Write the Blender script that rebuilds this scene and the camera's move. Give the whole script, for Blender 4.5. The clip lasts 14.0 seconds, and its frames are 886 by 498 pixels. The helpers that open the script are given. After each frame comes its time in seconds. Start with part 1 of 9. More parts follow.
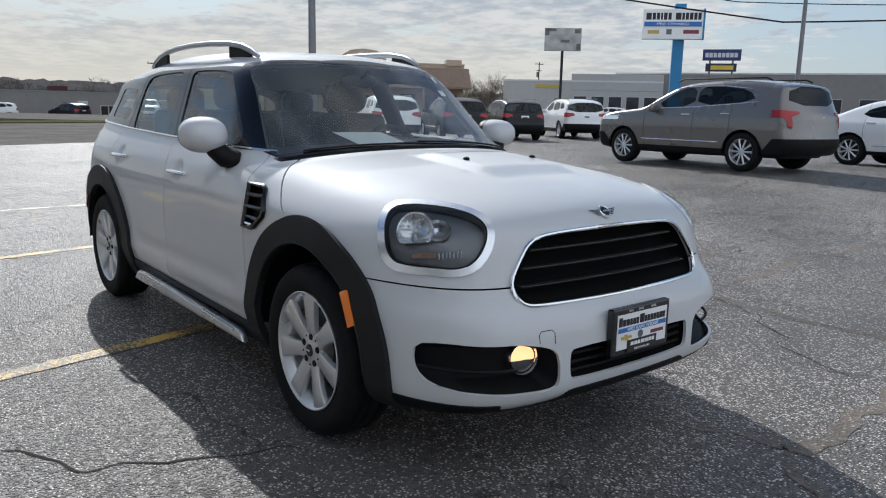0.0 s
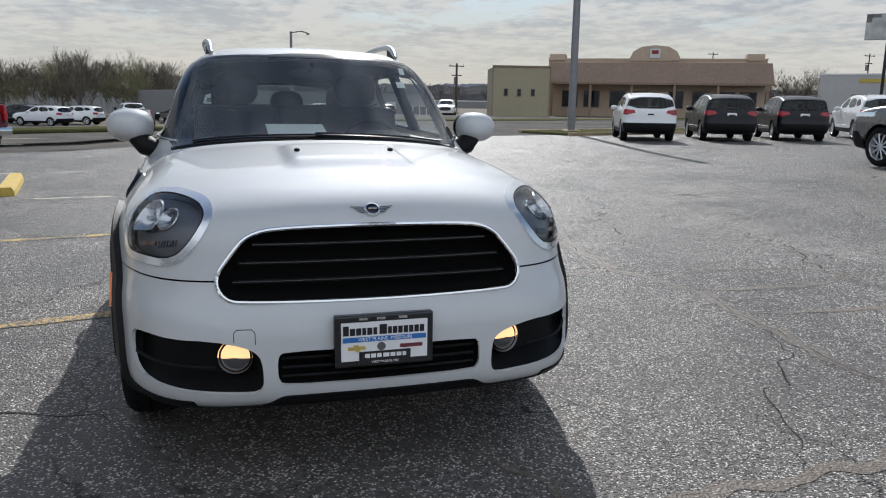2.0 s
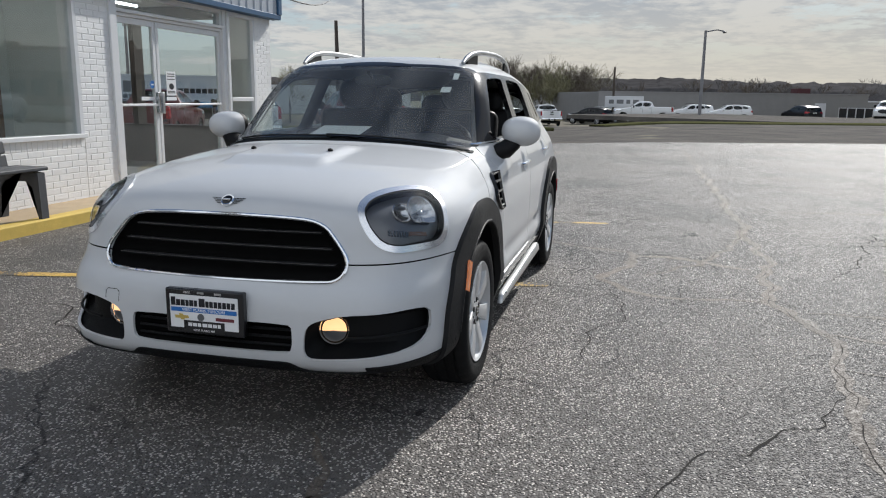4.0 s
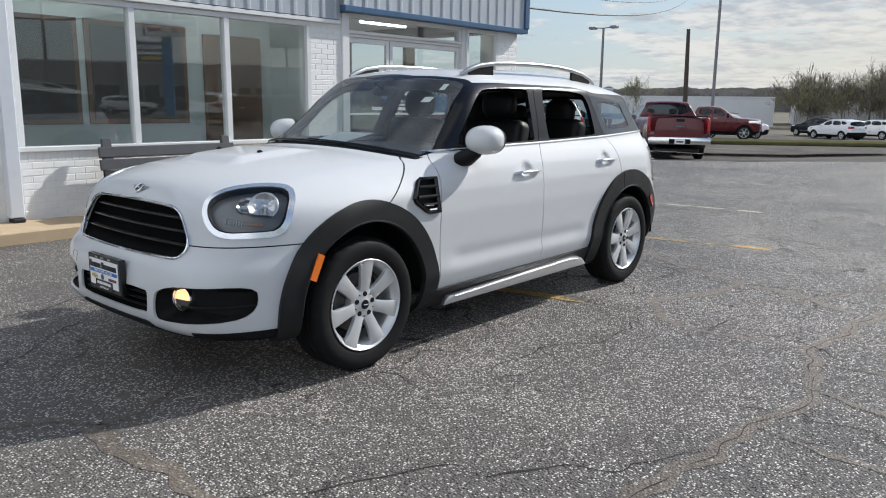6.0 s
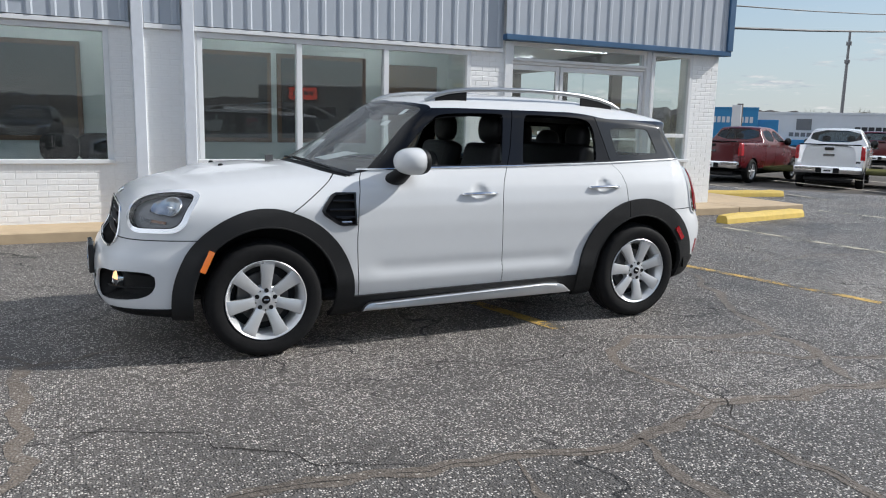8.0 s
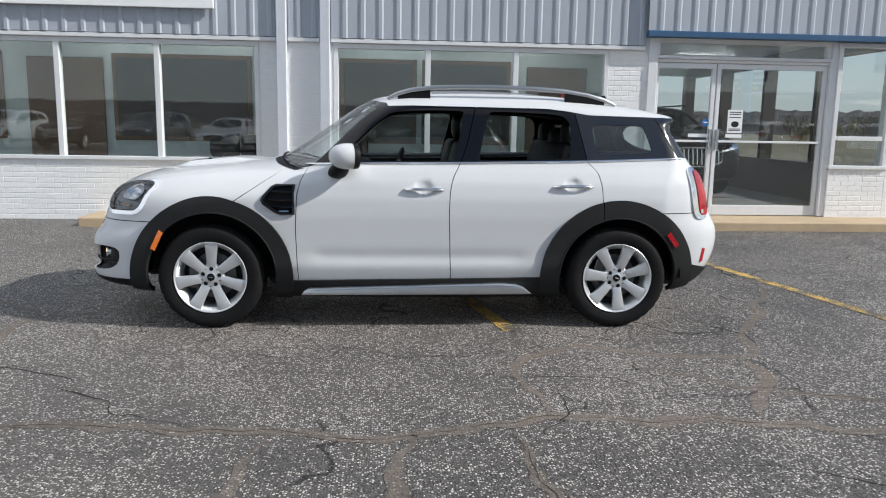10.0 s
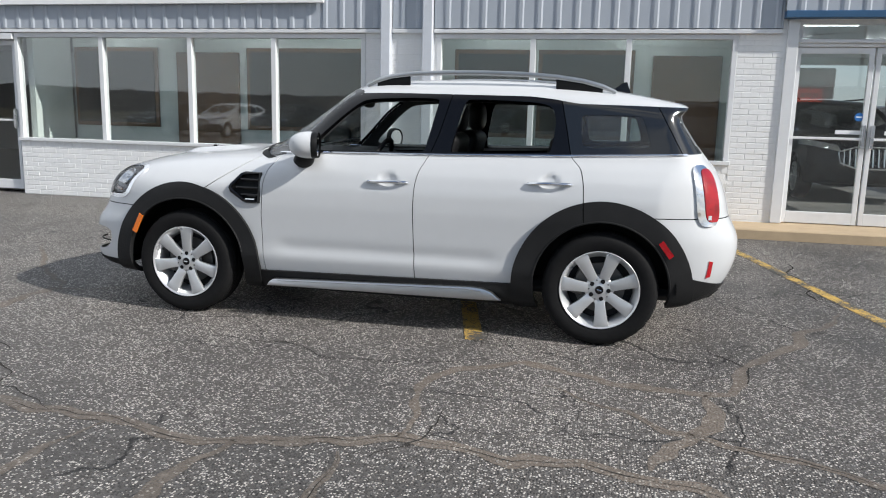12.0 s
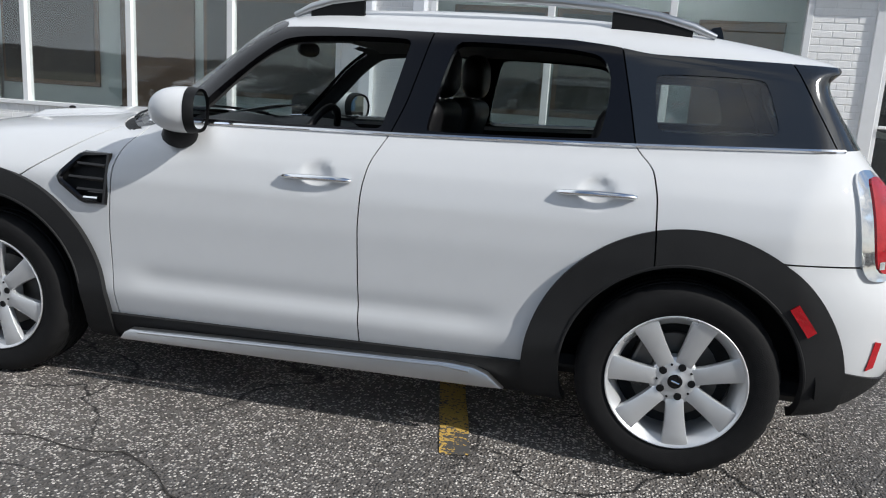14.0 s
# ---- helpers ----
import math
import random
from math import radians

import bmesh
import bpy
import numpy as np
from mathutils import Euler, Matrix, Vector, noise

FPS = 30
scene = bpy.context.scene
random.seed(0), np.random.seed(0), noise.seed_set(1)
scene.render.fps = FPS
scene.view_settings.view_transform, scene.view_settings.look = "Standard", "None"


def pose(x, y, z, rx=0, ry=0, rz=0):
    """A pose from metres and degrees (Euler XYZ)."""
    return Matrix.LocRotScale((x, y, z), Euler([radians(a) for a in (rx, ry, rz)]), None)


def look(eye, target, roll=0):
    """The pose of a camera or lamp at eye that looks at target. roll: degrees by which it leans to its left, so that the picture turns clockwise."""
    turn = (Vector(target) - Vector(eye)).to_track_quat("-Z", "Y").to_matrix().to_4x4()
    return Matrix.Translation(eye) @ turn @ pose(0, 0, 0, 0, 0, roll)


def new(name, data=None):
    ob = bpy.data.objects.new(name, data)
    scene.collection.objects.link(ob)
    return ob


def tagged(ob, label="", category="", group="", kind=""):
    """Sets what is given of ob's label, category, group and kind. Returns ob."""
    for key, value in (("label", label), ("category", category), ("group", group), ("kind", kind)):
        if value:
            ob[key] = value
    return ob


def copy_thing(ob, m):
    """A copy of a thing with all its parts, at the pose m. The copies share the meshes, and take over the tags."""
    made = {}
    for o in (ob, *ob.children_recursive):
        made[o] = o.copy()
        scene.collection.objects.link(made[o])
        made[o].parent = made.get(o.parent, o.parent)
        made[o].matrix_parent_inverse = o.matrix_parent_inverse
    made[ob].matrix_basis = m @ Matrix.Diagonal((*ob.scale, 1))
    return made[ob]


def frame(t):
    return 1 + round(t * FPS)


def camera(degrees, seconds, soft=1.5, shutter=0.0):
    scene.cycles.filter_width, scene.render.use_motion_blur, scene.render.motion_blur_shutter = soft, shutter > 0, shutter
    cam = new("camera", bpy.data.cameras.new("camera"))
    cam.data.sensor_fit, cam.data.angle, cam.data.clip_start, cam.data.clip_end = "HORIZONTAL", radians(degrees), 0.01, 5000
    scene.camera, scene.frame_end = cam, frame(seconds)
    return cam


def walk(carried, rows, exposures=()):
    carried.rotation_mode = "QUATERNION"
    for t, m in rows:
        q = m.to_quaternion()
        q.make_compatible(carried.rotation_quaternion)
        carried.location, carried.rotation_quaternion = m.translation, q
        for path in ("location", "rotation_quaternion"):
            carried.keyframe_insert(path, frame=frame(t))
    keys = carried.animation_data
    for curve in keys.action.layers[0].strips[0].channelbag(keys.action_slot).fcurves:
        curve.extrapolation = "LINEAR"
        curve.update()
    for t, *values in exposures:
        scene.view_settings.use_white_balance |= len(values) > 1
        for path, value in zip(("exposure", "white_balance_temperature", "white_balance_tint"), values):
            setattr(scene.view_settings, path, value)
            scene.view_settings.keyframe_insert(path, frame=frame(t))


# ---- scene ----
cam = camera(60.5, 14.0, soft=1.1)
PATH = [
    (0, (-2.509, 2.236, 1.275), (-0.982, 0.997, 0.908), 1.3),
    (0.5, (-2.7, 1.901, 1.256), (-1.085, 0.781, 0.887), 1.1),
    (1, (-2.898, 1.497, 1.269), (-1.187, 0.528, 0.898), 1.0),
    (1.5, (-3.138, 1.025, 1.277), (-1.338, 0.241, 0.897), 1.0),
    (2, (-3.216, 0.501, 1.27), (-1.335, -0.063, 0.887), 0.9),
    (2.5, (-3.368, -0.008, 1.261), (-1.431, -0.325, 0.872), 0.8),
    (3, (-3.406, -0.504, 1.271), (-1.446, -0.549, 0.877), 0.7),
    (3.5, (-3.382, -1.019, 1.313), (-1.434, -0.787, 0.921), 0.7),
    (4, (-3.337, -1.547, 1.313), (-1.438, -1.058, 0.919), 0.7),
    (6.5, (-2.144, -3.969, 1.348), (-0.809, -2.525, 0.983), 0.8),
    (7, (-1.742, -4.343, 1.368), (-0.56, -2.768, 1.018), 1.0),
    (7.5, (-1.359, -4.776, 1.364), (-0.338, -3.089, 1.027), 1.2),
    (8, (-0.933, -5.11, 1.363), (-0.077, -3.332, 1.034), 1.3),
    (10.5, (1.634, -5.779, 1.339), (1.611, -3.806, 1.012), 0.9),
    (11, (2.1, -5.678, 1.352), (1.919, -3.714, 1.023), 0.9),
    (11.5, (2.501, -5.522, 1.34), (2.187, -3.576, 1.003), 1.0),
    (12, (2.672, -5.303, 1.329), (2.263, -3.376, 0.981), 1.4),
    (12.5, (2.735, -5.064, 1.318), (2.276, -3.152, 0.952), 1.9),
    (13, (2.641, -4.61, 1.279), (2.17, -2.704, 0.895), 2.5),
    (13.5, (2.462, -4.029, 1.263), (2.058, -2.112, 0.861), 3.3),
    (14, (2.377, -3.39, 1.246), (1.976, -1.473, 0.841), 3.5),
]
EXPOSURES = [(0, 0.62, 6180, 9), (2, 0.5, 6260, 9), (3, 0.42, 6400, 9), (4, 0.46, 6400, 9), (6.5, 0.78, 6350, 9), (8, 0.76, 6350, 9), (10.5, 0.77, 6450, 9), (12, 0.74, 6480, 9), (13, 0.72, 6480, 9), (14, 0.66, 6400, 9)]
walk(cam, [(t, look(eye, target, roll)) for t, eye, target, roll in PATH], EXPOSURES)


# ---- light: sky with thin broken cloud, one low sun ----
SUN_AZ = math.atan2(-0.275, 0.961)   # direction towards the sun in plan
SUN_EL = radians(35)
world = bpy.data.worlds.new("sky")
scene.world = world
world.use_nodes = True


def sky_nodes(nt):
    n, l = nt.nodes, nt.links
    n.clear()
    out, bg = n.new("ShaderNodeOutputWorld"), n.new("ShaderNodeBackground")
    sky = n.new("ShaderNodeTexSky")
    sky.sky_type, sky.sun_disc = "NISHITA", False
    sky.sun_elevation, sky.sun_rotation = SUN_EL, math.pi / 2 - SUN_AZ
    sky.dust_density, sky.ozone_density, sky.air_density = 0.4, 1.0, 1.0
    co = n.new("ShaderNodeTexCoord")
    D = co.outputs["Generated"]

    def calc(op, u, v, w=None):
        t = n.new("ShaderNodeMath")
        t.operation = op
        for k, q in enumerate((u, v) if w is None else (u, v, w)):
            if isinstance(q, (int, float)):
                t.inputs[k].default_value = q
            else:
                l.new(q, t.inputs[k])
        return t.outputs[0]

    def span(v, a, b, lo=0.0, hi=1.0):
        t = n.new("ShaderNodeMapRange")
        t.interpolation_type = "SMOOTHSTEP"
        t.inputs["From Min"].default_value, t.inputs["From Max"].default_value = a, b
        t.inputs["To Min"].default_value, t.inputs["To Max"].default_value = lo, hi
        l.new(v, t.inputs["Value"])
        return t.outputs["Result"]

    def blend(f, u, v):
        t = n.new("ShaderNodeMixRGB")
        l.new(f, t.inputs["Fac"])
        for k, q in (("Color1", u), ("Color2", v)):
            if isinstance(q, tuple):
                t.inputs[k].default_value = (*q, 1)
            else:
                l.new(q, t.inputs[k])
        return t.outputs["Color"]

    # a flat layer of broken cloud overhead, foreshortened towards the horizon
    sep = n.new("ShaderNodeSeparateXYZ")
    l.new(D, sep.inputs[0])
    lift = calc("ADD", calc("MAXIMUM", sep.outputs[2], 0.0), 0.10)
    flat = n.new("ShaderNodeCombineXYZ")
    l.new(calc("DIVIDE", sep.outputs[0], lift), flat.inputs[0])
    l.new(calc("DIVIDE", sep.outputs[1], lift), flat.inputs[1])

    def cloud_noise(scale, detail, rough, shift):
        t = n.new("ShaderNodeTexNoise")
        t.inputs["Scale"].default_value, t.inputs["Detail"].default_value, t.inputs["Roughness"].default_value = scale, detail, rough
        mv = n.new("ShaderNodeVectorMath")
        mv.operation = "ADD"
        mv.inputs[1].default_value = (shift, shift * 0.7, shift)
        l.new(flat.outputs[0], mv.inputs[0])
        l.new(mv.outputs["Vector"], t.inputs["Vector"])
        return t.outputs["Fac"]

    body = calc("MULTIPLY_ADD", cloud_noise(2.6, 7.0, 0.6, 3.0), 0.45, cloud_noise(0.75, 6.0, 0.55, 0.0))
    body = calc("ADD", body, calc("MULTIPLY_ADD", cloud_noise(7.5, 5.0, 0.6, 7.0), 0.42, -0.21))
    dot = n.new("ShaderNodeVectorMath")
    dot.operation = "DOT_PRODUCT"
    l.new(D, dot.inputs[0])
    dot.inputs[1].default_value = (math.cos(SUN_AZ), math.sin(SUN_AZ), 0)
    side = dot.outputs["Value"]
    cover = span(calc("ADD", body, span(side, 0.55, 0.86, -0.17, 0.06)), 0.63, 0.77)
    # unseen bright cloud banks, added away from the sun as fill light
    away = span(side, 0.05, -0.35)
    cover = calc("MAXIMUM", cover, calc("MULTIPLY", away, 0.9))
    tone = span(calc("MULTIPLY_ADD", cloud_noise(6.0, 5.0, 0.6, 5.0), 0.5, calc("MULTIPLY", cloud_noise(1.6, 6.0, 0.6, 11.0), 0.6)), 0.44, 0.64)
    grey = blend(tone, (4.0, 4.4, 5.0), (7.0, 6.95, 6.8))
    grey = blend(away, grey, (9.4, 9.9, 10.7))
    clear = blend(span(sep.outputs[2], 0.30, 0.0, 0.0, 0.75), sky.outputs["Color"], (4.1, 4.7, 5.4))
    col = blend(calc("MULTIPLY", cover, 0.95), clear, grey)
    # warm haze low down towards the sun
    haze = calc("MULTIPLY", span(side, 0.62, 0.97), span(sep.outputs[2], 0.17, 0.0, 0.0, 0.85))
    col = blend(haze, col, (6.9, 6.4, 5.45))
    # the veil of cloud glows round the sun
    disc = n.new("ShaderNodeVectorMath")
    disc.operation = "DOT_PRODUCT"
    l.new(D, disc.inputs[0])
    disc.inputs[1].default_value = (math.cos(SUN_AZ) * math.cos(SUN_EL), math.sin(SUN_AZ) * math.cos(SUN_EL), math.sin(SUN_EL))
    gain = n.new("ShaderNodeVectorMath")
    gain.operation = "SCALE"
    l.new(col, gain.inputs[0])
    l.new(span(disc.outputs["Value"], 0.93, 1.0, 1.0, 2.2), gain.inputs["Scale"])
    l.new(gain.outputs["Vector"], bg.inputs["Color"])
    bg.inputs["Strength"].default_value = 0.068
    l.new(bg.outputs["Background"], out.inputs["Surface"])


sky_nodes(world.node_tree)
sun = new("sun", bpy.data.lights.new("sun", "SUN"))
sun.data.energy, sun.data.angle, sun.data.color = 3.0, radians(0.6), (1.0, 0.965, 0.92)
sun.matrix_world = look((60 * math.cos(SUN_AZ), 60 * math.sin(SUN_AZ), 60 * math.tan(SUN_EL)), (0, 0, 0))


# ---- small helpers ----
def material(name, base, rough=0.5, metal=0.0, coat=0.0, vary=0.06, scale=12.0, bump=0.0, bump_scale=60.0, rough_vary=0.08, spec=0.5):
    """A procedural surface: base colour with variation at two scales, uneven gloss and a fine relief."""
    m = bpy.data.materials.new(name)
    m.use_nodes = True
    n, l = m.node_tree.nodes, m.node_tree.links
    b = n["Principled BSDF"]
    b.inputs["Metallic"].default_value, b.inputs["Roughness"].default_value = metal, rough
    b.inputs["Coat Weight"].default_value, b.inputs["Coat Roughness"].default_value = coat, 0.03
    b.inputs["Specular IOR Level"].default_value = spec
    co = n.new("ShaderNodeTexCoord")
    a, c = n.new("ShaderNodeTexNoise"), n.new("ShaderNodeTexNoise")
    for t, s in ((a, scale), (c, scale * 0.13)):
        t.inputs["Scale"].default_value, t.inputs["Detail"].default_value = s, 5.0
        l.new(co.outputs["Object"], t.inputs["Vector"])
    add = n.new("ShaderNodeMath")
    add.operation = "ADD"
    l.new(a.outputs["Fac"], add.inputs[0])
    l.new(c.outputs["Fac"], add.inputs[1])
    rng = n.new("ShaderNodeMapRange")
    rng.inputs["From Min"].default_value, rng.inputs["From Max"].default_value = 0.6, 1.4
    rng.inputs["To Min"].default_value, rng.inputs["To Max"].default_value = 1 - vary, 1 + vary
    l.new(add.outputs[0], rng.inputs["Value"])
    mul = n.new("ShaderNodeVectorMath")
    mul.operation = "SCALE"
    mul.inputs[0].default_value = base
    l.new(rng.outputs["Result"], mul.inputs["Scale"])
    l.new(mul.outputs["Vector"], b.inputs["Base Color"])
    rr = n.new("ShaderNodeMapRange")
    rr.inputs["From Min"].default_value, rr.inputs["From Max"].default_value = 0.3, 0.7
    rr.inputs["To Min"].default_value, rr.inputs["To Max"].default_value = max(0.0, rough - rough_vary), min(1.0, rough + rough_vary)
    l.new(c.outputs["Fac"], rr.inputs["Value"])
    l.new(rr.outputs["Result"], b.inputs["Roughness"])
    if bump:
        t, bp = n.new("ShaderNodeTexNoise"), n.new("ShaderNodeBump")
        t.inputs["Scale"].default_value, t.inputs["Detail"].default_value = bump_scale, 4.0
        l.new(co.outputs["Object"], t.inputs["Vector"])
        l.new(t.outputs["Fac"], bp.inputs["Height"])
        bp.inputs["Strength"].default_value, bp.inputs["Distance"].default_value = bump, 0.01
        l.new(bp.outputs["Normal"], b.inputs["Normal"])
    return m


def glass(name, tint=(1, 1, 1), rough=0.0, ior=1.45, dust_and_sheen=0.0):
    """Thin pane: see-through, mirror-like at low angles, with a faint uneven pale film that paints dust and reflected
    sky.
    """
    m = bpy.data.materials.new(name)
    m.use_nodes = True
    n, l = m.node_tree.nodes, m.node_tree.links
    n.clear()
    out, mix = n.new("ShaderNodeOutputMaterial"), n.new("ShaderNodeMixShader")
    tr, gl, lw = n.new("ShaderNodeBsdfTransparent"), n.new("ShaderNodeBsdfGlossy"), n.new("ShaderNodeLayerWeight")
    tr.inputs["Color"].default_value = (*tint, 1)
    gl.inputs["Roughness"].default_value = rough
    # reflectance rises from the head-on value of that index to full at a glancing angle
    r0 = ((ior - 1) / (ior + 1)) ** 2
    lw.inputs["Blend"].default_value = 0.5
    five, fr = n.new("ShaderNodeMath"), n.new("ShaderNodeMath")
    five.operation, fr.operation = "POWER", "MULTIPLY_ADD"
    l.new(lw.outputs["Facing"], five.inputs[0])
    five.inputs[1].default_value = 5.0
    l.new(five.outputs[0], fr.inputs[0])
    fr.inputs[1].default_value, fr.inputs[2].default_value = 1 - r0, r0
    l.new(fr.outputs[0], mix.inputs["Fac"])
    l.new(tr.outputs["BSDF"], mix.inputs[1])
    l.new(gl.outputs["BSDF"], mix.inputs[2])
    # diffuse film: some dust, mostly sky reflection put in as pale colour
    if dust_and_sheen:
        film, di = n.new("ShaderNodeMixShader"), n.new("ShaderNodeBsdfDiffuse")
        di.inputs["Color"].default_value = (0.72, 0.72, 0.70, 1)
        co, t, r = n.new("ShaderNodeTexCoord"), n.new("ShaderNodeTexNoise"), n.new("ShaderNodeMapRange")
        mp = n.new("ShaderNodeMapping")
        mp.inputs["Scale"].default_value = (1.0, 5.0, 1.0)
        l.new(co.outputs["Object"], mp.inputs["Vector"])
        l.new(mp.outputs["Vector"], t.inputs["Vector"])
        t.inputs["Scale"].default_value, t.inputs["Detail"].default_value = 1.6, 4.0
        r.inputs["From Min"].default_value, r.inputs["From Max"].default_value = 0.35, 0.7
        r.inputs["To Min"].default_value, r.inputs["To Max"].default_value = dust_and_sheen * 0.4, dust_and_sheen * 1.6
        l.new(t.outputs["Fac"], r.inputs["Value"])
        l.new(r.outputs["Result"], film.inputs["Fac"])
        l.new(mix.outputs["Shader"], film.inputs[1])
        l.new(di.outputs["BSDF"], film.inputs[2])
        l.new(film.outputs["Shader"], out.inputs["Surface"])
    else:
        l.new(mix.outputs["Shader"], out.inputs["Surface"])
    return m


def glow(name, colour, strength):
    m = bpy.data.materials.new(name)
    m.use_nodes = True
    b = m.node_tree.nodes["Principled BSDF"]
    b.inputs["Base Color"].default_value = (*colour, 1)
    b.inputs["Emission Color"].default_value, b.inputs["Emission Strength"].default_value = (*colour, 1), strength
    return m


def mesh_of(name, verts, faces, mat=None, normals=None, smooth=False):
    me = bpy.data.meshes.new(name)
    me.from_pydata([tuple(v) for v in np.asarray(verts, float).tolist()], [], [tuple(f) for f in (faces.tolist() if isinstance(faces, np.ndarray) else faces)])
    if mat:
        me.materials.append(mat)
    if smooth or normals is not None:
        me.polygons.foreach_set("use_smooth", [True] * len(me.polygons))
    me.update()
    if normals is not None:
        me.normals_split_custom_set_from_vertices(np.asarray(normals).tolist())
    return me


def put_mesh(name, me, parent=None, label=""):
    ob = new(name, me)
    if parent is not None:
        ob.parent = parent
    if label:
        ob["label"] = label
    return ob


def part(name, bm, mat, parent=None, label="", smooth=False):
    """Links a bmesh as one mesh object under a thing or a part."""
    me = bpy.data.meshes.new(name)
    bm.to_mesh(me)
    bm.free()
    me.materials.append(mat)
    if smooth:
        me.polygons.foreach_set("use_smooth", [True] * len(me.polygons))
        me.set_sharp_from_angle(angle=radians(38))
    return put_mesh(name, me, parent, label)


def empty(name, x=0, y=0, z=0, rz=0):
    ob = new(name)
    ob.empty_display_size = 0.2
    ob.matrix_world = pose(x, y, z, 0, 0, rz)
    return ob


def box_bm(x0, x1, y0, y1, z0, z1, bevel=0.0, seg=1, bm=None):
    bm = bm or bmesh.new()
    vs = [bm.verts.new((x, y, z)) for x in (x0, x1) for y in (y0, y1) for z in (z0, z1)]
    fs = [bm.faces.new([vs[i] for i in f]) for f in ((0, 1, 3, 2), (4, 6, 7, 5), (0, 4, 5, 1), (2, 3, 7, 6), (0, 2, 6, 4), (1, 5, 7, 3))]
    if bevel:
        es = {e for f in fs for e in f.edges}
        bmesh.ops.bevel(bm, geom=list(es), offset=bevel, segments=seg, affect="EDGES", profile=0.5)
    return bm


def revolve(profile, steps=48, axis="y", close=False):
    """Turns a profile of (radius, along) round an axis. Returns verts and faces."""
    pr = np.asarray(profile, float)
    a = np.linspace(0, 2 * np.pi, steps, endpoint=False)
    r, h = pr[:, 0][None, :], pr[:, 1][None, :]
    c, s = np.cos(a)[:, None], np.sin(a)[:, None]
    p = [r * c, r * s, h + 0 * c]
    order = {"y": (0, 2, 1), "z": (0, 1, 2), "x": (2, 0, 1)}[axis]
    v = np.stack([p[i] for i in order], -1).reshape(-1, 3)
    n, k = len(pr), steps
    faces = []
    for i in range(k):
        for j in range(n - 1 + (1 if close else 0)):
            q = (i * n + j, i * n + (j + 1) % n, ((i + 1) % k) * n + (j + 1) % n, ((i + 1) % k) * n + j)
            faces.append(q if axis != "y" else q[::-1])
    return v, faces


def tube(points, radius, sides=8, scale_y=1.0, side_way=None):
    """A round bar along a line of points, capped. Returns verts and faces."""
    p = [Vector(q) for q in points]
    rad = [radius] * len(p) if isinstance(radius, (int, float)) else list(radius)
    vs, fs = [], []
    for i, q in enumerate(p):
        d = (p[min(i + 1, len(p) - 1)] - p[max(i - 1, 0)]).normalized()
        up = Vector(side_way) if side_way else Vector((0, 0, 1)) if abs(d.z) < 0.9 else Vector((1, 0, 0))
        s = d.cross(up).normalized()
        u = s.cross(d)
        for k in range(sides):
            a = 2 * math.pi * k / sides
            vs.append(q + rad[i] * (math.cos(a) * s + math.sin(a) * scale_y * u))
    for i in range(len(p) - 1):
        for k in range(sides):
            fs.append((i * sides + k, i * sides + (k + 1) % sides, (i + 1) * sides + (k + 1) % sides, (i + 1) * sides + k))
    fs += [tuple(range(sides))[::-1], tuple((len(p) - 1) * sides + k for k in range(sides))]
    return vs, fs


def merge(*pieces):
    vs, fs = [], []
    for v, f in pieces:
        o = len(vs)
        vs += [tuple(q) for q in v]
        fs += [tuple(i + o for i in t) for t in f]
    return vs, fs


def ellipsoid(c, r, nu=24, nv=14, power=1.0):
    vs, fs = [], []
    for i in range(nv + 1):
        b = math.pi * (i / nv - 0.5)
        for j in range(nu):
            a = 2 * math.pi * j / nu
            cb, sb = math.cos(b), math.sin(b)
            f = lambda t: math.copysign(abs(t) ** power, t)
            vs.append((c[0] + r[0] * f(cb) * f(math.cos(a)), c[1] + r[1] * f(cb) * f(math.sin(a)), c[2] + r[2] * f(sb)))
    for i in range(nv):
        for j in range(nu):
            fs.append((i * nu + j, i * nu + (j + 1) % nu, (i + 1) * nu + (j + 1) % nu, (i + 1) * nu + j))
    return vs, fs


def solid(name, vf, mat, parent=None, label="", smooth=True):
    """Verts and faces as one mesh object, smooth but for sharp angles."""
    bm = bmesh.new()
    vs = [bm.verts.new(tuple(v)) for v in vf[0]]
    for f in vf[1]:
        if len(set(f)) > 2:
            bm.faces.new([vs[i] for i in f])
    bmesh.ops.remove_doubles(bm, verts=bm.verts, dist=1e-5)
    bmesh.ops.recalc_face_normals(bm, faces=bm.faces)
    return part(name, bm, mat, parent, label, smooth)


def plate_of(outline, thick, bevel=0.0):
    """A flat plate from an outline in x, y, standing on z = 0 with that thickness."""
    bm = bmesh.new()
    f = bm.faces.new([bm.verts.new((x, y, 0)) for x, y in outline])
    up = bmesh.ops.extrude_face_region(bm, geom=[f])["geom"]
    bmesh.ops.translate(bm, verts=[g for g in up if isinstance(g, bmesh.types.BMVert)], vec=(0, 0, thick))
    bmesh.ops.recalc_face_normals(bm, faces=bm.faces)
    if bevel:
        es = [e for e in bm.edges if all(v.co.z > thick * 0.9 for v in e.verts)]
        bmesh.ops.bevel(bm, geom=es, offset=bevel, segments=2, affect="EDGES", profile=0.5)
    return bm


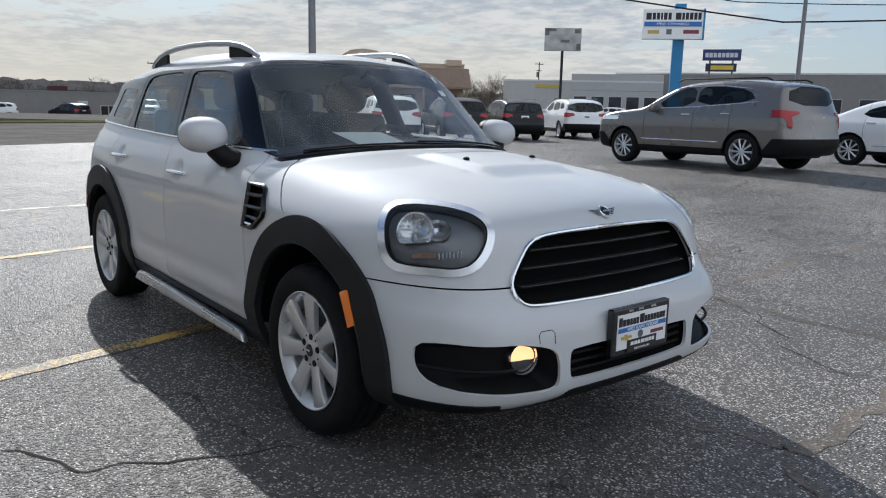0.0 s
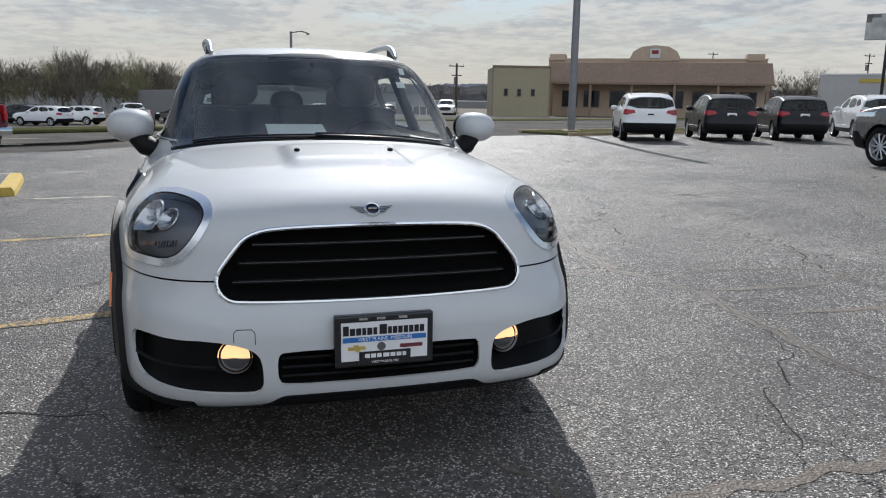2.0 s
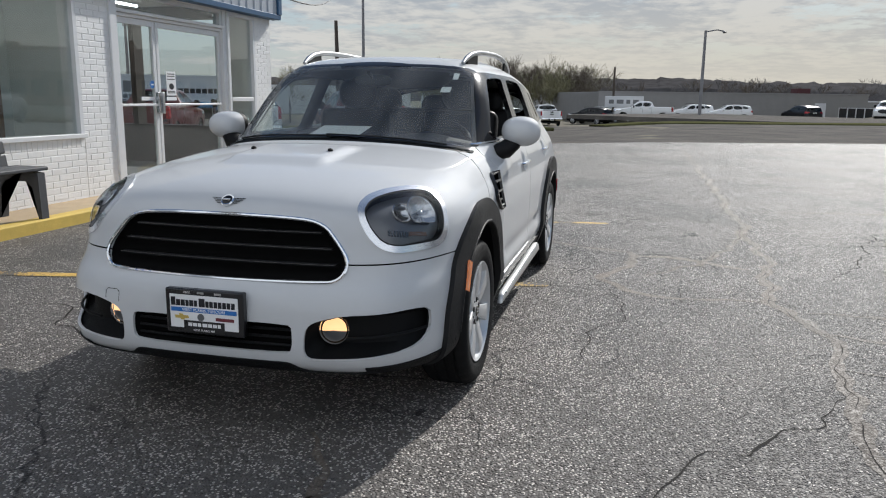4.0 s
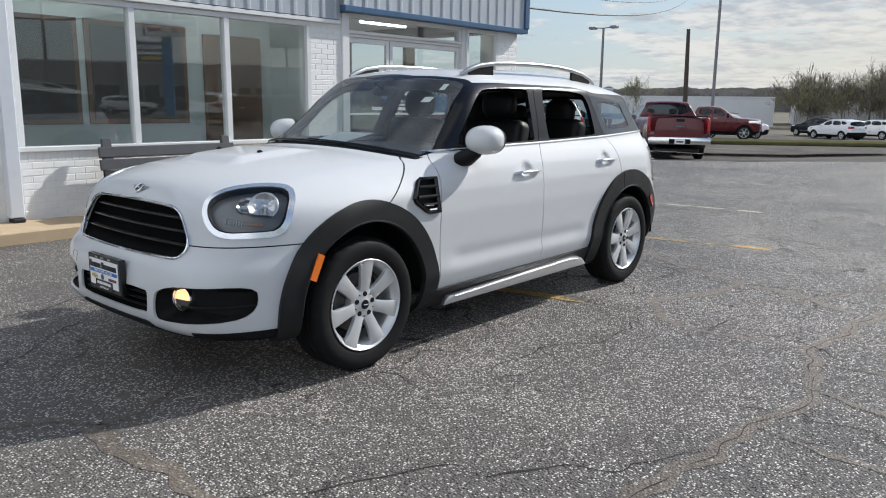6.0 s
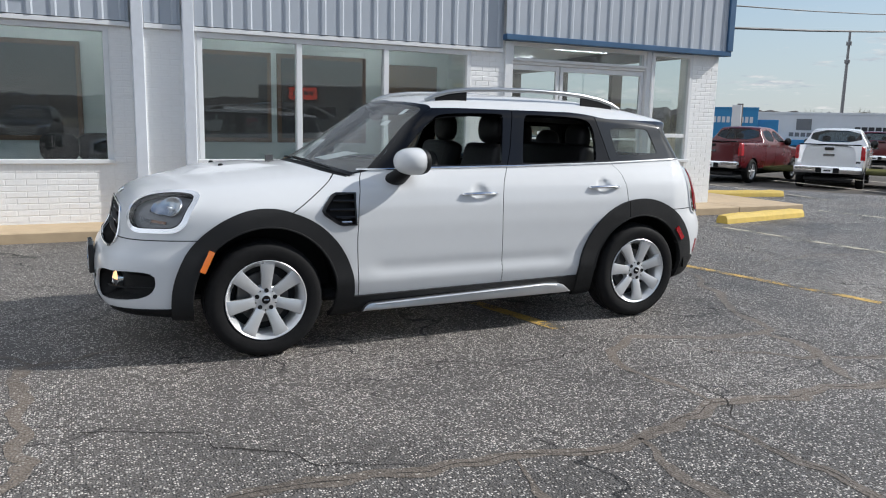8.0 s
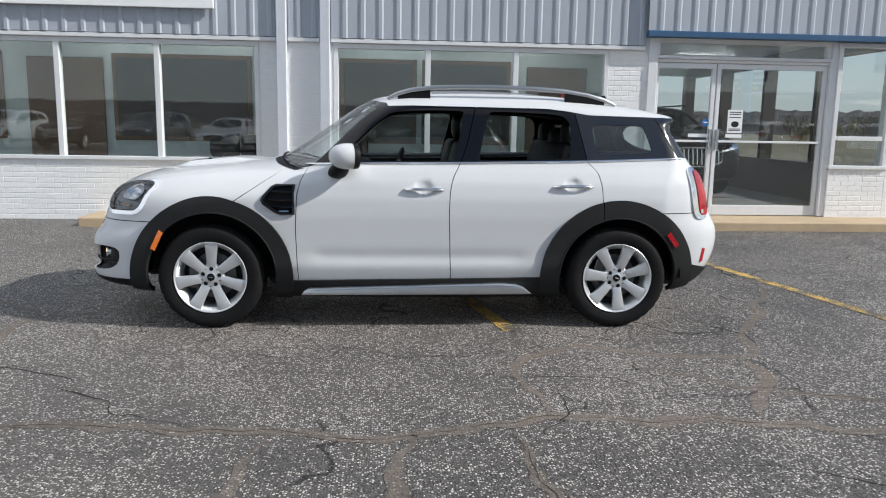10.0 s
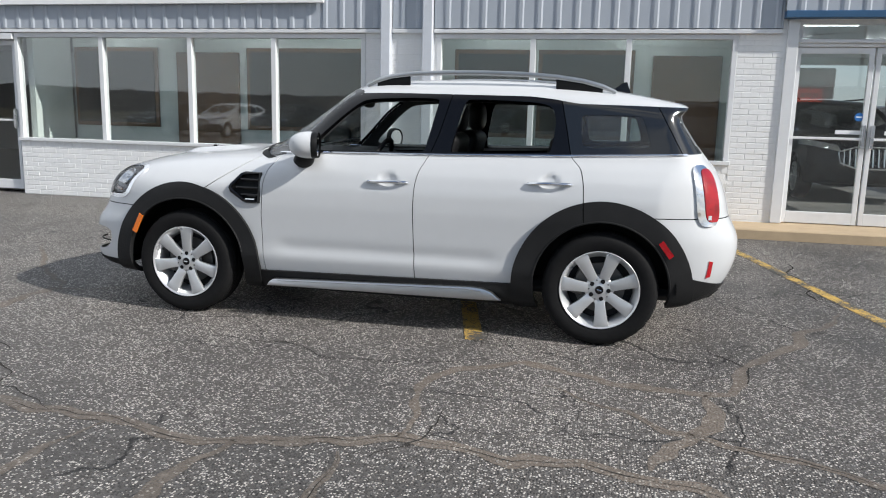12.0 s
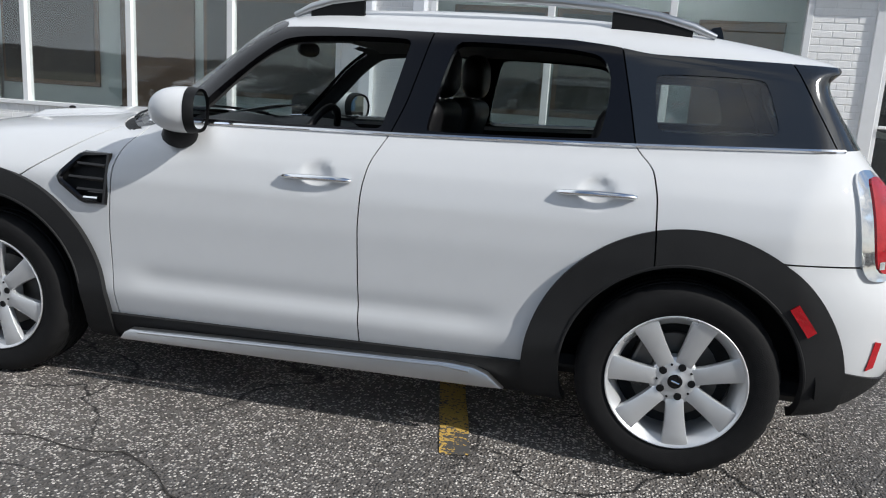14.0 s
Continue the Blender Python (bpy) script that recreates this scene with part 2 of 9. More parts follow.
def lettering(name, words, size, mat, m, parent, depth=0.004, squeeze=1.0):
    cu = bpy.data.curves.new(name, "FONT")
    cu.body, cu.size, cu.extrude, cu.align_x, cu.align_y = words, size, depth, "CENTER", "CENTER"
    tmp = new(name, cu)
    me = bpy.data.meshes.new_from_object(tmp.evaluated_get(bpy.context.evaluated_depsgraph_get()))
    bpy.data.objects.remove(tmp)
    me.materials.clear()
    me.materials.append(mat)
    me.transform(m @ Matrix.Diagonal((squeeze, 1, 1, 1)))
    return put_mesh(name, me, parent)


# ---- materials ----
PAINT = material("pearl white car paint", (0.575, 0.585, 0.595), 0.6, coat=0.85, vary=0.015, rough_vary=0.03, spec=0.15)
CLADDING = material("grained black plastic", (0.0075, 0.0078, 0.0085), 0.55, vary=0.15, bump=0.15, bump_scale=900, spec=0.16)
ARCH = material("faded grained arch plastic", (0.017, 0.0172, 0.0178), 0.55, vary=0.15, bump=0.15, bump_scale=900, spec=0.2)
GLOSS_BLACK = material("gloss black trim", (0.004, 0.004, 0.005), 0.14, coat=0.12, vary=0.1, spec=0.35)
GAP = material("dark shut gap", (0.004, 0.004, 0.004), 0.9, spec=0.1)
CHROME = material("chrome", (0.86, 0.87, 0.88), 0.07, metal=1.0, vary=0.02, rough_vary=0.03)
RAIL_METAL = material("brushed rail aluminium", (0.44, 0.45, 0.46), 0.36, metal=0.9, vary=0.05)
SATIN = material("satin aluminium", (0.62, 0.63, 0.64), 0.3, metal=1.0, vary=0.04)
ALLOY = material("silver painted alloy wheel", (0.62, 0.63, 0.64), 0.3, metal=0.55, coat=0.3, vary=0.04)
RUBBER = material("worn tyre rubber", (0.010, 0.010, 0.0105), 0.75, vary=0.25, scale=30, bump=0.2, bump_scale=300, spec=0.16)
BRAKE = material("grey cast brake disc", (0.16, 0.155, 0.15), 0.45, metal=0.8, vary=0.2)
CABIN = material("black cabin plastic", (0.010, 0.010, 0.011), 0.6, vary=0.15, bump=0.1, bump_scale=400)
CLOTH = material("black leatherette", (0.006, 0.006, 0.007), 0.5, vary=0.2, bump=0.2, bump_scale=250, spec=0.25)
LINING = material("grey roof lining", (0.15, 0.148, 0.142), 0.9, vary=0.05)
GLASS = glass("tinted car glass", (0.86, 0.91, 0.89), 0.0, 1.8, 0.085)
PRIVACY = glass("dark privacy glass", (0.20, 0.23, 0.24), 0.0, 1.45)
SIDE_GLASS = glass("door window glass", (0.66, 0.72, 0.70), 0.0, 1.9, 0.05)
PANE_BLACK = material("black printed pane edge", (0.012, 0.013, 0.014), 0.04, vary=0.1, spec=0.9)
INNER_GREY = material("charcoal inner pillar cloth", (0.055, 0.055, 0.056), 0.9, vary=0.1, bump=0.1, bump_scale=300)
TINTED = glass("grey-green rear glass", (0.70, 0.76, 0.74), 0.0, 1.75, 0.03)
CLEAR = glass("clear lamp lens", (0.93, 0.94, 0.95))
MIRROR = material("mirror glass", (0.85, 0.87, 0.9), 0.02, metal=1.0, vary=0.0, rough_vary=0.0)
AMBER = material("amber lens", (0.85, 0.20, 0.02), 0.15, coat=1.0)
RED_LENS = material("red lens", (0.34, 0.005, 0.010), 0.2, coat=0.7, vary=0.5, scale=16, bump=0.25, bump_scale=120, spec=0.3)
DARK_RED = material("deep red lens", (0.12, 0.003, 0.005), 0.25, coat=0.2, spec=0.3)
FOG_GLOW = glow("lit fog bulb", (1.0, 0.58, 0.27), 0.85)
PAPER = material("white paper", (0.8, 0.8, 0.78), 0.8)
BRIGHT = material("bright fluted reflector", (0.62, 0.63, 0.64), 0.17, metal=0.95, vary=0.05, scale=60)
SIGNAL = material("smoked amber signal", (0.17, 0.095, 0.06), 0.25, metal=0.3, coat=0.5)
LAMP_CHROME = material("soft bright chrome", (0.84, 0.85, 0.87), 0.22, metal=0.85, vary=0.02)
DARK_CHROME = material("dark chrome", (0.16, 0.165, 0.17), 0.2, metal=0.8)
LAMP_GREY = material("dark grey lamp housing", (0.15, 0.153, 0.16), 0.35, metal=0.4, vary=0.1)
NUMBER_BLACK = material("black plate frame", (0.012, 0.012, 0.014), 0.3, coat=0.3)
SIGN_WHITE = material("white printed sheet", (0.87, 0.87, 0.87), 0.4, vary=0.03)
SIGN_BLUE = material("blue print", (0.03, 0.17, 0.50), 0.4)
SIGN_INK = material("black print", (0.012, 0.013, 0.018), 0.4)
SIGN_GOLD = material("gold print", (0.55, 0.40, 0.10), 0.4)
ROAD_TURN = 19.3            # the main road and the row of parked cars run at this angle
ROAD_NEAR, ROAD_FAR = 19.4, 37.0


def asphalt(name, dark, light, chips, scale=95.0, rough=0.5, cracks=True, bump=0.9):
    """Worn chip-seal asphalt: dark binder, pale stone chips, stained patches and fine cracks."""
    m = bpy.data.materials.new(name)
    m.use_nodes = True
    n, l = m.node_tree.nodes, m.node_tree.links
    b = n["Principled BSDF"]
    b.inputs["Specular IOR Level"].default_value = 0.3 if cracks else 0.02
    co = n.new("ShaderNodeTexCoord")
    P = co.outputs["Object"]

    def noise_at(s, d=5.0, r=0.55):
        t = n.new("ShaderNodeTexNoise")
        t.inputs["Scale"].default_value, t.inputs["Detail"].default_value, t.inputs["Roughness"].default_value = s, d, r
        l.new(P, t.inputs["Vector"])
        return t.outputs["Fac"]

    def ramp(v, a, c, lo=0.0, hi=1.0):
        t = n.new("ShaderNodeMapRange")
        t.inputs["From Min"].default_value, t.inputs["From Max"].default_value = a, c
        t.inputs["To Min"].default_value, t.inputs["To Max"].default_value = lo, hi
        l.new(v, t.inputs["Value"])
        return t.outputs["Result"]

    def calc(op, u, v):
        t = n.new("ShaderNodeMath")
        t.operation = op
        for k, q in enumerate((u, v)):
            if isinstance(q, (int, float)):
                t.inputs[k].default_value = q
            else:
                l.new(q, t.inputs[k])
        return t.outputs[0]

    def blend(f, u, v):
        t = n.new("ShaderNodeMixRGB")
        l.new(f, t.inputs["Fac"])
        for k, q in (("Color1", u), ("Color2", v)):
            if isinstance(q, tuple):
                t.inputs[k].default_value = (*q, 1)
            else:
                l.new(q, t.inputs[k])
        return t.outputs["Color"]

    vo = n.new("ShaderNodeTexVoronoi")
    vo.inputs["Scale"].default_value = scale
    l.new(P, vo.inputs["Vector"])
    sep = n.new("ShaderNodeSeparateColor")
    l.new(vo.outputs["Color"], sep.inputs["Color"])
    patch = noise_at(0.55, 6.0)
    fine = noise_at(22.0, 6.0, 0.7)
    # the bays by the building keep more of their dark binder than the open lanes
    if cracks:
        xyz = n.new("ShaderNodeSeparateXYZ")
        l.new(P, xyz.inputs[0])
        bays = ramp(calc("ADD", xyz.outputs[1], ramp(noise_at(0.8, 4.0), 0.3, 0.7, -1.3, 1.3)), -0.6, 1.6)
        worn = calc("ADD", ramp(patch, 0.32, 0.68, -0.2, 0.2), ramp(bays, 0.0, 1.0, 0.03, -0.08))
        worn = calc("ADD", worn, ramp(noise_at(2.2, 4.0), 0.35, 0.65, -0.07, 0.07))
    else:
        worn = ramp(patch, 0.35, 0.65, -0.12, 0.12)
    chip = calc("MULTIPLY", ramp(calc("ADD", sep.outputs[0], worn), 1.0 - chips, 1.06 - chips), ramp(vo.outputs["Distance"], 0.54, 0.42))
    base = blend(ramp(patch, 0.3, 0.7), tuple(c * 0.62 for c in dark), tuple(c * k for c, k in zip(dark, (1.45, 1.36, 1.28))))
    if cracks:
        base = blend(ramp(bays, 0.0, 1.0, 0.0, 0.15), base, tuple(c * 0.62 for c in dark))
        # the lane in front of the bays is worn paler and dustier
        lane = ramp(calc("ADD", xyz.outputs[0], ramp(noise_at(0.6, 4.0), 0.3, 0.7, -1.6, 1.6)), 0.6, -1.6)
        base = blend(ramp(lane, 0.0, 1.0, 0.0, 0.3), base, tuple(c * k for c, k in zip(dark, (2.0, 1.9, 1.78))))
    base = blend(ramp(fine, 0.45, 0.75, 0.0, 0.6), base, tuple(c * 1.9 for c in dark))
    tone = blend(sep.outputs[1], tuple(c * 0.55 for c in light), light)
    col = blend(chip, base, tone)
    if cracks:
        warp = n.new("ShaderNodeTexNoise")
        warp.inputs["Scale"].default_value, warp.inputs["Detail"].default_value = 1.3, 5.0
        l.new(P, warp.inputs["Vector"])
        off = n.new("ShaderNodeVectorMath")
        off.operation = "MULTIPLY_ADD"
        l.new(warp.outputs["Color"], off.inputs[0])
        off.inputs[1].default_value = (1.1, 1.1, 0)
        l.new(P, off.inputs[2])
        edge = n.new("ShaderNodeTexVoronoi")
        edge.feature = "DISTANCE_TO_EDGE"
        edge.inputs["Scale"].default_value = 0.42
        l.new(off.outputs["Vector"], edge.inputs["Vector"])
        line = calc("MULTIPLY", ramp(edge.outputs["Distance"], 0.0045, 0.0015), ramp(noise_at(0.9, 2.0), 0.43, 0.53))
        net = n.new("ShaderNodeTexVoronoi")
        net.feature = "DISTANCE_TO_EDGE"
        net.inputs["Scale"].default_value = 1.5
        l.new(off.outputs["Vector"], net.inputs["Vector"])
        line = calc("MAXIMUM", line, calc("MULTIPLY", ramp(net.outputs["Distance"], 0.010, 0.004), ramp(noise_at(0.55, 3.0), 0.50, 0.60)))
        col = blend(line, col, tuple(c * 0.3 for c in dark))
    if cracks:
        # the small shadows in surface pits are painted as dark specks
        pit_shade = calc("MULTIPLY", ramp(noise_at(38.0, 3.0, 0.6), 0.60, 0.66), ramp(noise_at(1.1, 3.0), 0.35, 0.6, 0.15, 0.8))
        col = blend(pit_shade, col, tuple(c * 0.28 for c in dark))
    l.new(col, b.inputs["Base Color"])
    if cracks:
        l.new(calc("ADD", ramp(chip, 0.0, 1.0, 0.20, 0.62), ramp(bays, 0.0, 1.0, 0.0, 0.12)), b.inputs["Specular IOR Level"])
        l.new(calc("ADD", ramp(patch, 0.3, 0.7, rough - 0.02, rough + 0.16), ramp(chip, 0.0, 1.0, 0.06, -0.12)), b.inputs["Roughness"])
    else:
        l.new(ramp(patch, 0.3, 0.7, rough - 0.1, rough + 0.1), b.inputs["Roughness"])
    h = calc("ADD", calc("MULTIPLY", ramp(vo.outputs["Distance"], 0.0, 0.7, 1.0, 0.0), calc("ADD", sep.outputs[2], 0.3)), calc("MULTIPLY", fine, 0.5))
    bp = n.new("ShaderNodeBump")
    bp.inputs["Strength"].default_value, bp.inputs["Distance"].default_value = bump, 0.012
    l.new(h, bp.inputs["Height"])
    l.new(bp.outputs["Normal"], b.inputs["Normal"])
    return m


ASPHALT = asphalt("worn chip-seal asphalt", (0.098, 0.094, 0.091), (0.76, 0.71, 0.65), 0.385, rough=0.40, bump=1.0)
ROADWAY = asphalt("grey concrete-toned roadway", (0.105, 0.10, 0.095), (0.22, 0.21, 0.19), 0.2, 60.0, 0.9, False, 0.4)
GRASS = material("dry spring grass", (0.095, 0.095, 0.045), 1.0, spec=0.0, vary=0.35, scale=3.0, bump=0.8, bump_scale=30)
EARTH = material("brown winter field", (0.11, 0.095, 0.06), 1.0, vary=0.4, scale=0.05)
BRICK = material("white painted brick", (0.84, 0.84, 0.83), 0.6, vary=0.05, scale=20, bump=0.3, bump_scale=90)
CONCRETE = material("tan weathered concrete", (0.46, 0.35, 0.225), 0.85, vary=0.14, scale=6, bump=0.25, bump_scale=70)


def lot_fall(x, y):
    """Beyond the corner of the building the lot and the road fall away."""
    u = np.clip((np.asarray(x) * 0.8 + np.asarray(y) * 0.6 - 13.0) / 11.0, 0, 1)
    return -0.46 * u * u * (3 - 2 * u) * np.clip((np.asarray(y) + 2.0) / 6.0, 0, 1)


def terrain_height(x, y):
    s = lambda a, b, v: (lambda t: t * t * (3 - 2 * t))(np.clip((v - a) / (b - a), 0, 1))
    r = np.hypot(x, y)
    n = x * 0.944 + y * 0.33
    dip = -0.75 * s(38.5, 70, n) * s(-30, -20, y) * (1 - s(160, 320, r))
    return lot_fall(x, y) * 1.0 + dip - 0.06


def build_ground():
    rr = np.concatenate([np.linspace(0, 60, 31), np.geomspace(64, 3500, 40)])
    aa = np.linspace(0, 2 * np.pi, 180, endpoint=False)
    R, A = np.meshgrid(rr, aa, indexing="ij")
    X, Y = R * np.cos(A), R * np.sin(A)
    V = np.stack([X, Y, terrain_height(X, Y)], -1).reshape(-1, 3)
    k = len(aa)
    F = [(i * k + j, (i + 1) * k + j, (i + 1) * k + (j + 1) % k, i * k + (j + 1) % k) for i in range(1, len(rr) - 1) for j in range(k)]
    F.append(tuple(k + j for j in range(k)))
    g = put_mesh("ground", mesh_of("ground", V, F, EARTH, smooth=True))
    tagged(g, "brown winter grassland rolling to low hills", "ground", kind="structure")


build_ground()


def slab(name, x0, x1, y0, y1, z0, z1, mat, turn=0.0, label="", category="", bevel=0.0):
    ob = part(name, box_bm(x0, x1, y0, y1, z0, z1, bevel), mat)
    ob.matrix_world = pose(0, 0, 0, 0, 0, turn)
    tagged(ob, label, category, kind="structure")
    return ob


def lot_rise(x, y):
    """The car park swells a little towards its far row."""
    return lot_fall(x, y) + 0.25 * np.exp(-(((np.asarray(x) - 5) / 7.0) ** 2 + ((np.asarray(y) + 13.5) / 5.0) ** 2) ** 1.5)


def build_lot():
    c, s = math.cos(radians(ROAD_TURN)), math.sin(radians(ROAD_TURN))
    gx = np.concatenate([np.linspace(-70, -20, 11), np.linspace(-17, ROAD_NEAR, 29)])
    gy = np.concatenate([np.linspace(-95, -32, 12), np.linspace(-30, 12, 36), np.linspace(20, 90, 8)])
    X, Y = np.meshgrid(gx, gy, indexing="ij")
    W, H = X * c - Y * s, X * s + Y * c
    V = np.stack([W, H, lot_rise(W, H)], -1).reshape(-1, 3)
    k = len(gy)
    F = [(i * k + j, (i + 1) * k + j, (i + 1) * k + j + 1, i * k + j + 1) for i in range(len(gx) - 1) for j in range(k - 1)]
    ob = put_mesh("parking_lot", mesh_of("parking_lot", V, F, ASPHALT, smooth=True))
    tagged(ob, "worn grey asphalt car park with pale stone chips", "pavement", kind="structure")


build_lot()


def build_road():
    c, s = math.cos(radians(ROAD_TURN)), math.sin(radians(ROAD_TURN))
    gx = np.linspace(ROAD_NEAR, ROAD_FAR, 8)
    gy = np.concatenate([np.linspace(-400, -60, 8), np.linspace(-56, 60, 30), np.linspace(70, 400, 8)])
    X, Y = np.meshgrid(gx, gy, indexing="ij")
    W, H = X * c - Y * s, X * s + Y * c
    V = np.stack([W, H, lot_fall(W, H) - 0.004], -1).reshape(-1, 3)
    k = len(gy)
    F = [(i * k + j, (i + 1) * k + j, (i + 1) * k + j + 1, i * k + j + 1) for i in range(len(gx) - 1) for j in range(k - 1)]
    tagged(put_mesh("road", mesh_of("road", V, F, ROADWAY, smooth=True)), "wide pale grey main road past the lot", "road", kind="structure")


build_road()


# ---- the showroom building ----
METAL = material("blue-grey ribbed metal fascia", (0.39, 0.425, 0.475), 0.6, metal=0.0, vary=0.05, scale=3)
TRIM_WHITE = material("white painted aluminium frame", (0.72, 0.73, 0.74), 0.4, vary=0.04)
TRIM_BLUE = material("blue painted trim", (0.035, 0.10, 0.20), 0.4, vary=0.08)
COLUMN = material("pale grey painted steel", (0.60, 0.63, 0.68), 0.5, vary=0.06)
SHOP_GLASS = glass("shop window glass", (0.88, 0.915, 0.91), 0.0, 1.85, 0.006)
MORTAR = material("white painted mortar", (0.83, 0.83, 0.82), 0.85, vary=0.06, scale=25, bump=0.4, bump_scale=80)
ROOM_WALL = material("pale green-grey office wall", (0.66, 0.70, 0.68), 0.8)
ROOM_FLOOR = material("dull office floor", (0.22, 0.21, 0.20), 0.5, vary=0.15)
WOOD = material("brown veneer door", (0.16, 0.085, 0.045), 0.45, vary=0.2, scale=4)
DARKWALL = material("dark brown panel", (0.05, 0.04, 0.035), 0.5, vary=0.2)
YELLOW_CONCRETE = material("yellow painted concrete", (0.62, 0.44, 0.10), 0.75, vary=0.16, scale=9, bump=0.3, bump_scale=60)
FACE_Y, SILL_Z, HEAD_Z = 4.62, 0.80, 2.36

WALL_SOLIDS = [  # x0, x1, z0, z1 of the masonry in the front wall
    (-14.0, -7.25, 0.0, 4.3), (-7.25, -5.95, HEAD_Z, 4.3), (-5.95, -0.55, 0.0, SILL_Z), (-5.95, -0.55, HEAD_Z, 4.3), (-0.55, 0.42, 0.0, 4.3),
    (0.42, 4.12, 0.0, SILL_Z), (0.42, 4.12, HEAD_Z, 4.3), (4.12, 4.66, 0.0, 4.3), (4.66, 8.2, 2.53, 4.3), (7.36, 8.2, 0.0, SILL_Z), (8.2, 8.75, 0.0, 4.3)]


def front_wall():
    bm = bmesh.new()
    for x0, x1, z0, z1 in WALL_SOLIDS:
        box_bm(x0, x1, FACE_Y + 0.003, FACE_Y + 0.24, z0, z1, bm=bm)
    w = part("wall_front", bm, MORTAR)
    tagged(w, "white painted brick showroom wall with large windows", "wall", kind="structure")
    return w


def rooms():
    """Side and back walls, ceiling, and the plain rooms behind the glass."""
    side = part("wall_side", box_bm(8.51, 8.75, FACE_Y + 0.24, 5.25, 0, 4.3), MORTAR)
    tagged(side, "white painted brick side wall", "wall", kind="structure")
    back = bmesh.new()
    for x0, x1, z0, z1 in ((-14, 3.9, 0, 4.3), (3.9, 8.75, 0, 0.75), (3.9, 8.75, 2.6, 4.3), (3.9, 4.3, 0.75, 2.6), (6.3, 6.4, 0.75, 2.6)):
        box_bm(x0, x1, 13.0, 13.2, z0, z1, bm=back)
    tagged(part("wall_back", back, ROOM_WALL), "plain back wall of the showroom", "wall", kind="structure")
    far = bmesh.new()
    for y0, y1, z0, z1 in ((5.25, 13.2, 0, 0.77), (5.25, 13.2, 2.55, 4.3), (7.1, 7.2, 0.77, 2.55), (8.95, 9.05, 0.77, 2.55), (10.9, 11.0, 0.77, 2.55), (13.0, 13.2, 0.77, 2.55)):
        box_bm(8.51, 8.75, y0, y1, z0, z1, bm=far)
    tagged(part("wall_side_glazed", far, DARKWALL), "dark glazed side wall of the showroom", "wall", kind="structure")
    tagged(part("wall_end", box_bm(-14.2, -14.0, FACE_Y, 13.2, 0, 4.3), MORTAR), "end wall of the building", "wall", kind="structure")
    tagged(part("ceiling", box_bm(-14, 8.5, FACE_Y + 0.24, 13.0, 2.75, 2.85), TRIM_WHITE), "white panel ceiling", "ceiling", kind="structure")
    tagged(part("floor", box_bm(-14, 8.5, FACE_Y + 0.24, 13.0, 0.02, 0.11), ROOM_FLOOR), "dull grey showroom floor", "floor", kind="structure")
    tagged(part("roof", box_bm(-14.3, 8.9, FACE_Y - 0.05, 13.3, 4.3, 4.42), METAL), "flat metal roof", "roof", kind="structure")
    for x in (-5.9, 0.0, 4.35):
        tagged(part("wall_partition", box_bm(x - 0.05, x + 0.05, FACE_Y + 0.24, 13.0 if x > 4 else 5.70, 0.11, 2.75), ROOM_WALL), "pale office partition", "wall", kind="structure")
    tagged(part("wall_office_back", box_bm(-5.85, 4.30, 5.75, 5.85, 0.11, 2.75), ROOM_WALL), "pale green-grey office back wall", "wall", kind="structure")
    for x, w, mat in ((-3.98, 1.05, WOOD), (3.2, 0.9, WOOD)):
        d = part("door_inner", box_bm(x, x + w, 5.69, 5.746, 0.115, 2.19, 0.008), mat)
        tagged(d, "brown veneer office door", "door", kind="structure")
    for x0, x1 in ((-5.75, -4.38), (-2.75, -0.9), (0.5, 1.5), (1.7, 2.9)):
        fr = part("trim", box_bm(x0 - 0.06, x1 + 0.06, 5.72, 5.747, 1.03, 2.26, 0.006), WOOD)
        tagged(fr, "brown wooden frame of an inner window", "trim", kind="structure")
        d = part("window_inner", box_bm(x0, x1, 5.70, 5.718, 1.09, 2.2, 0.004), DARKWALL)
        tagged(d, "dark brown framed inner window", "window", kind="structure")


def glazing(name, x0, x1, z0, z1, uprights=(), bars=(), y=FACE_Y + 0.04, fw=0.06, label="aluminium framed shop window"):
    """A framed window: outer frame, mullions and one pane in each bay."""
    w = empty(name, (x0 + x1) / 2, y, z0)
    tagged(w, label, "window", kind="structure")
    o = Matrix.Translation((-(x0 + x1) / 2, -y, -z0))

    def add(nm, bm, mat):
        bm.transform(o)
        return part(nm, bm, mat, w)

    add("head", box_bm(x0, x1, y - 0.05, y + 0.06, z1 - fw, z1, 0.004), TRIM_WHITE)
    add("sill", box_bm(x0 - 0.02, x1 + 0.02, y - 0.075, y + 0.06, z0, z0 + fw * 0.8, 0.004), TRIM_WHITE)
    for x in (x0, x1 - fw):
        add("jamb", box_bm(x, x + fw, y - 0.05, y + 0.06, z0 + fw * 0.8, z1 - fw, 0.004), TRIM_WHITE)
    xs = [x0 + fw] + [u for u in uprights] + [x1 - fw]
    for u in uprights:
        add("mullion", box_bm(u - 0.035, u + 0.035, y - 0.05, y + 0.055, z0 + fw * 0.8, z1 - fw, 0.004), TRIM_WHITE)
    for a, b in zip(xs, xs[1:]):
        for h in bars:
            add("transom", box_bm(a + 0.03, b - 0.03, y - 0.045, y + 0.05, h - 0.03, h + 0.03, 0.003), TRIM_WHITE)
        pane = add("pane", box_bm(a - 0.01, b + 0.01, y + 0.0, y + 0.008, z0 + 0.03, z1 - 0.03), SHOP_GLASS)
        pane.visible_shadow = False
    return w


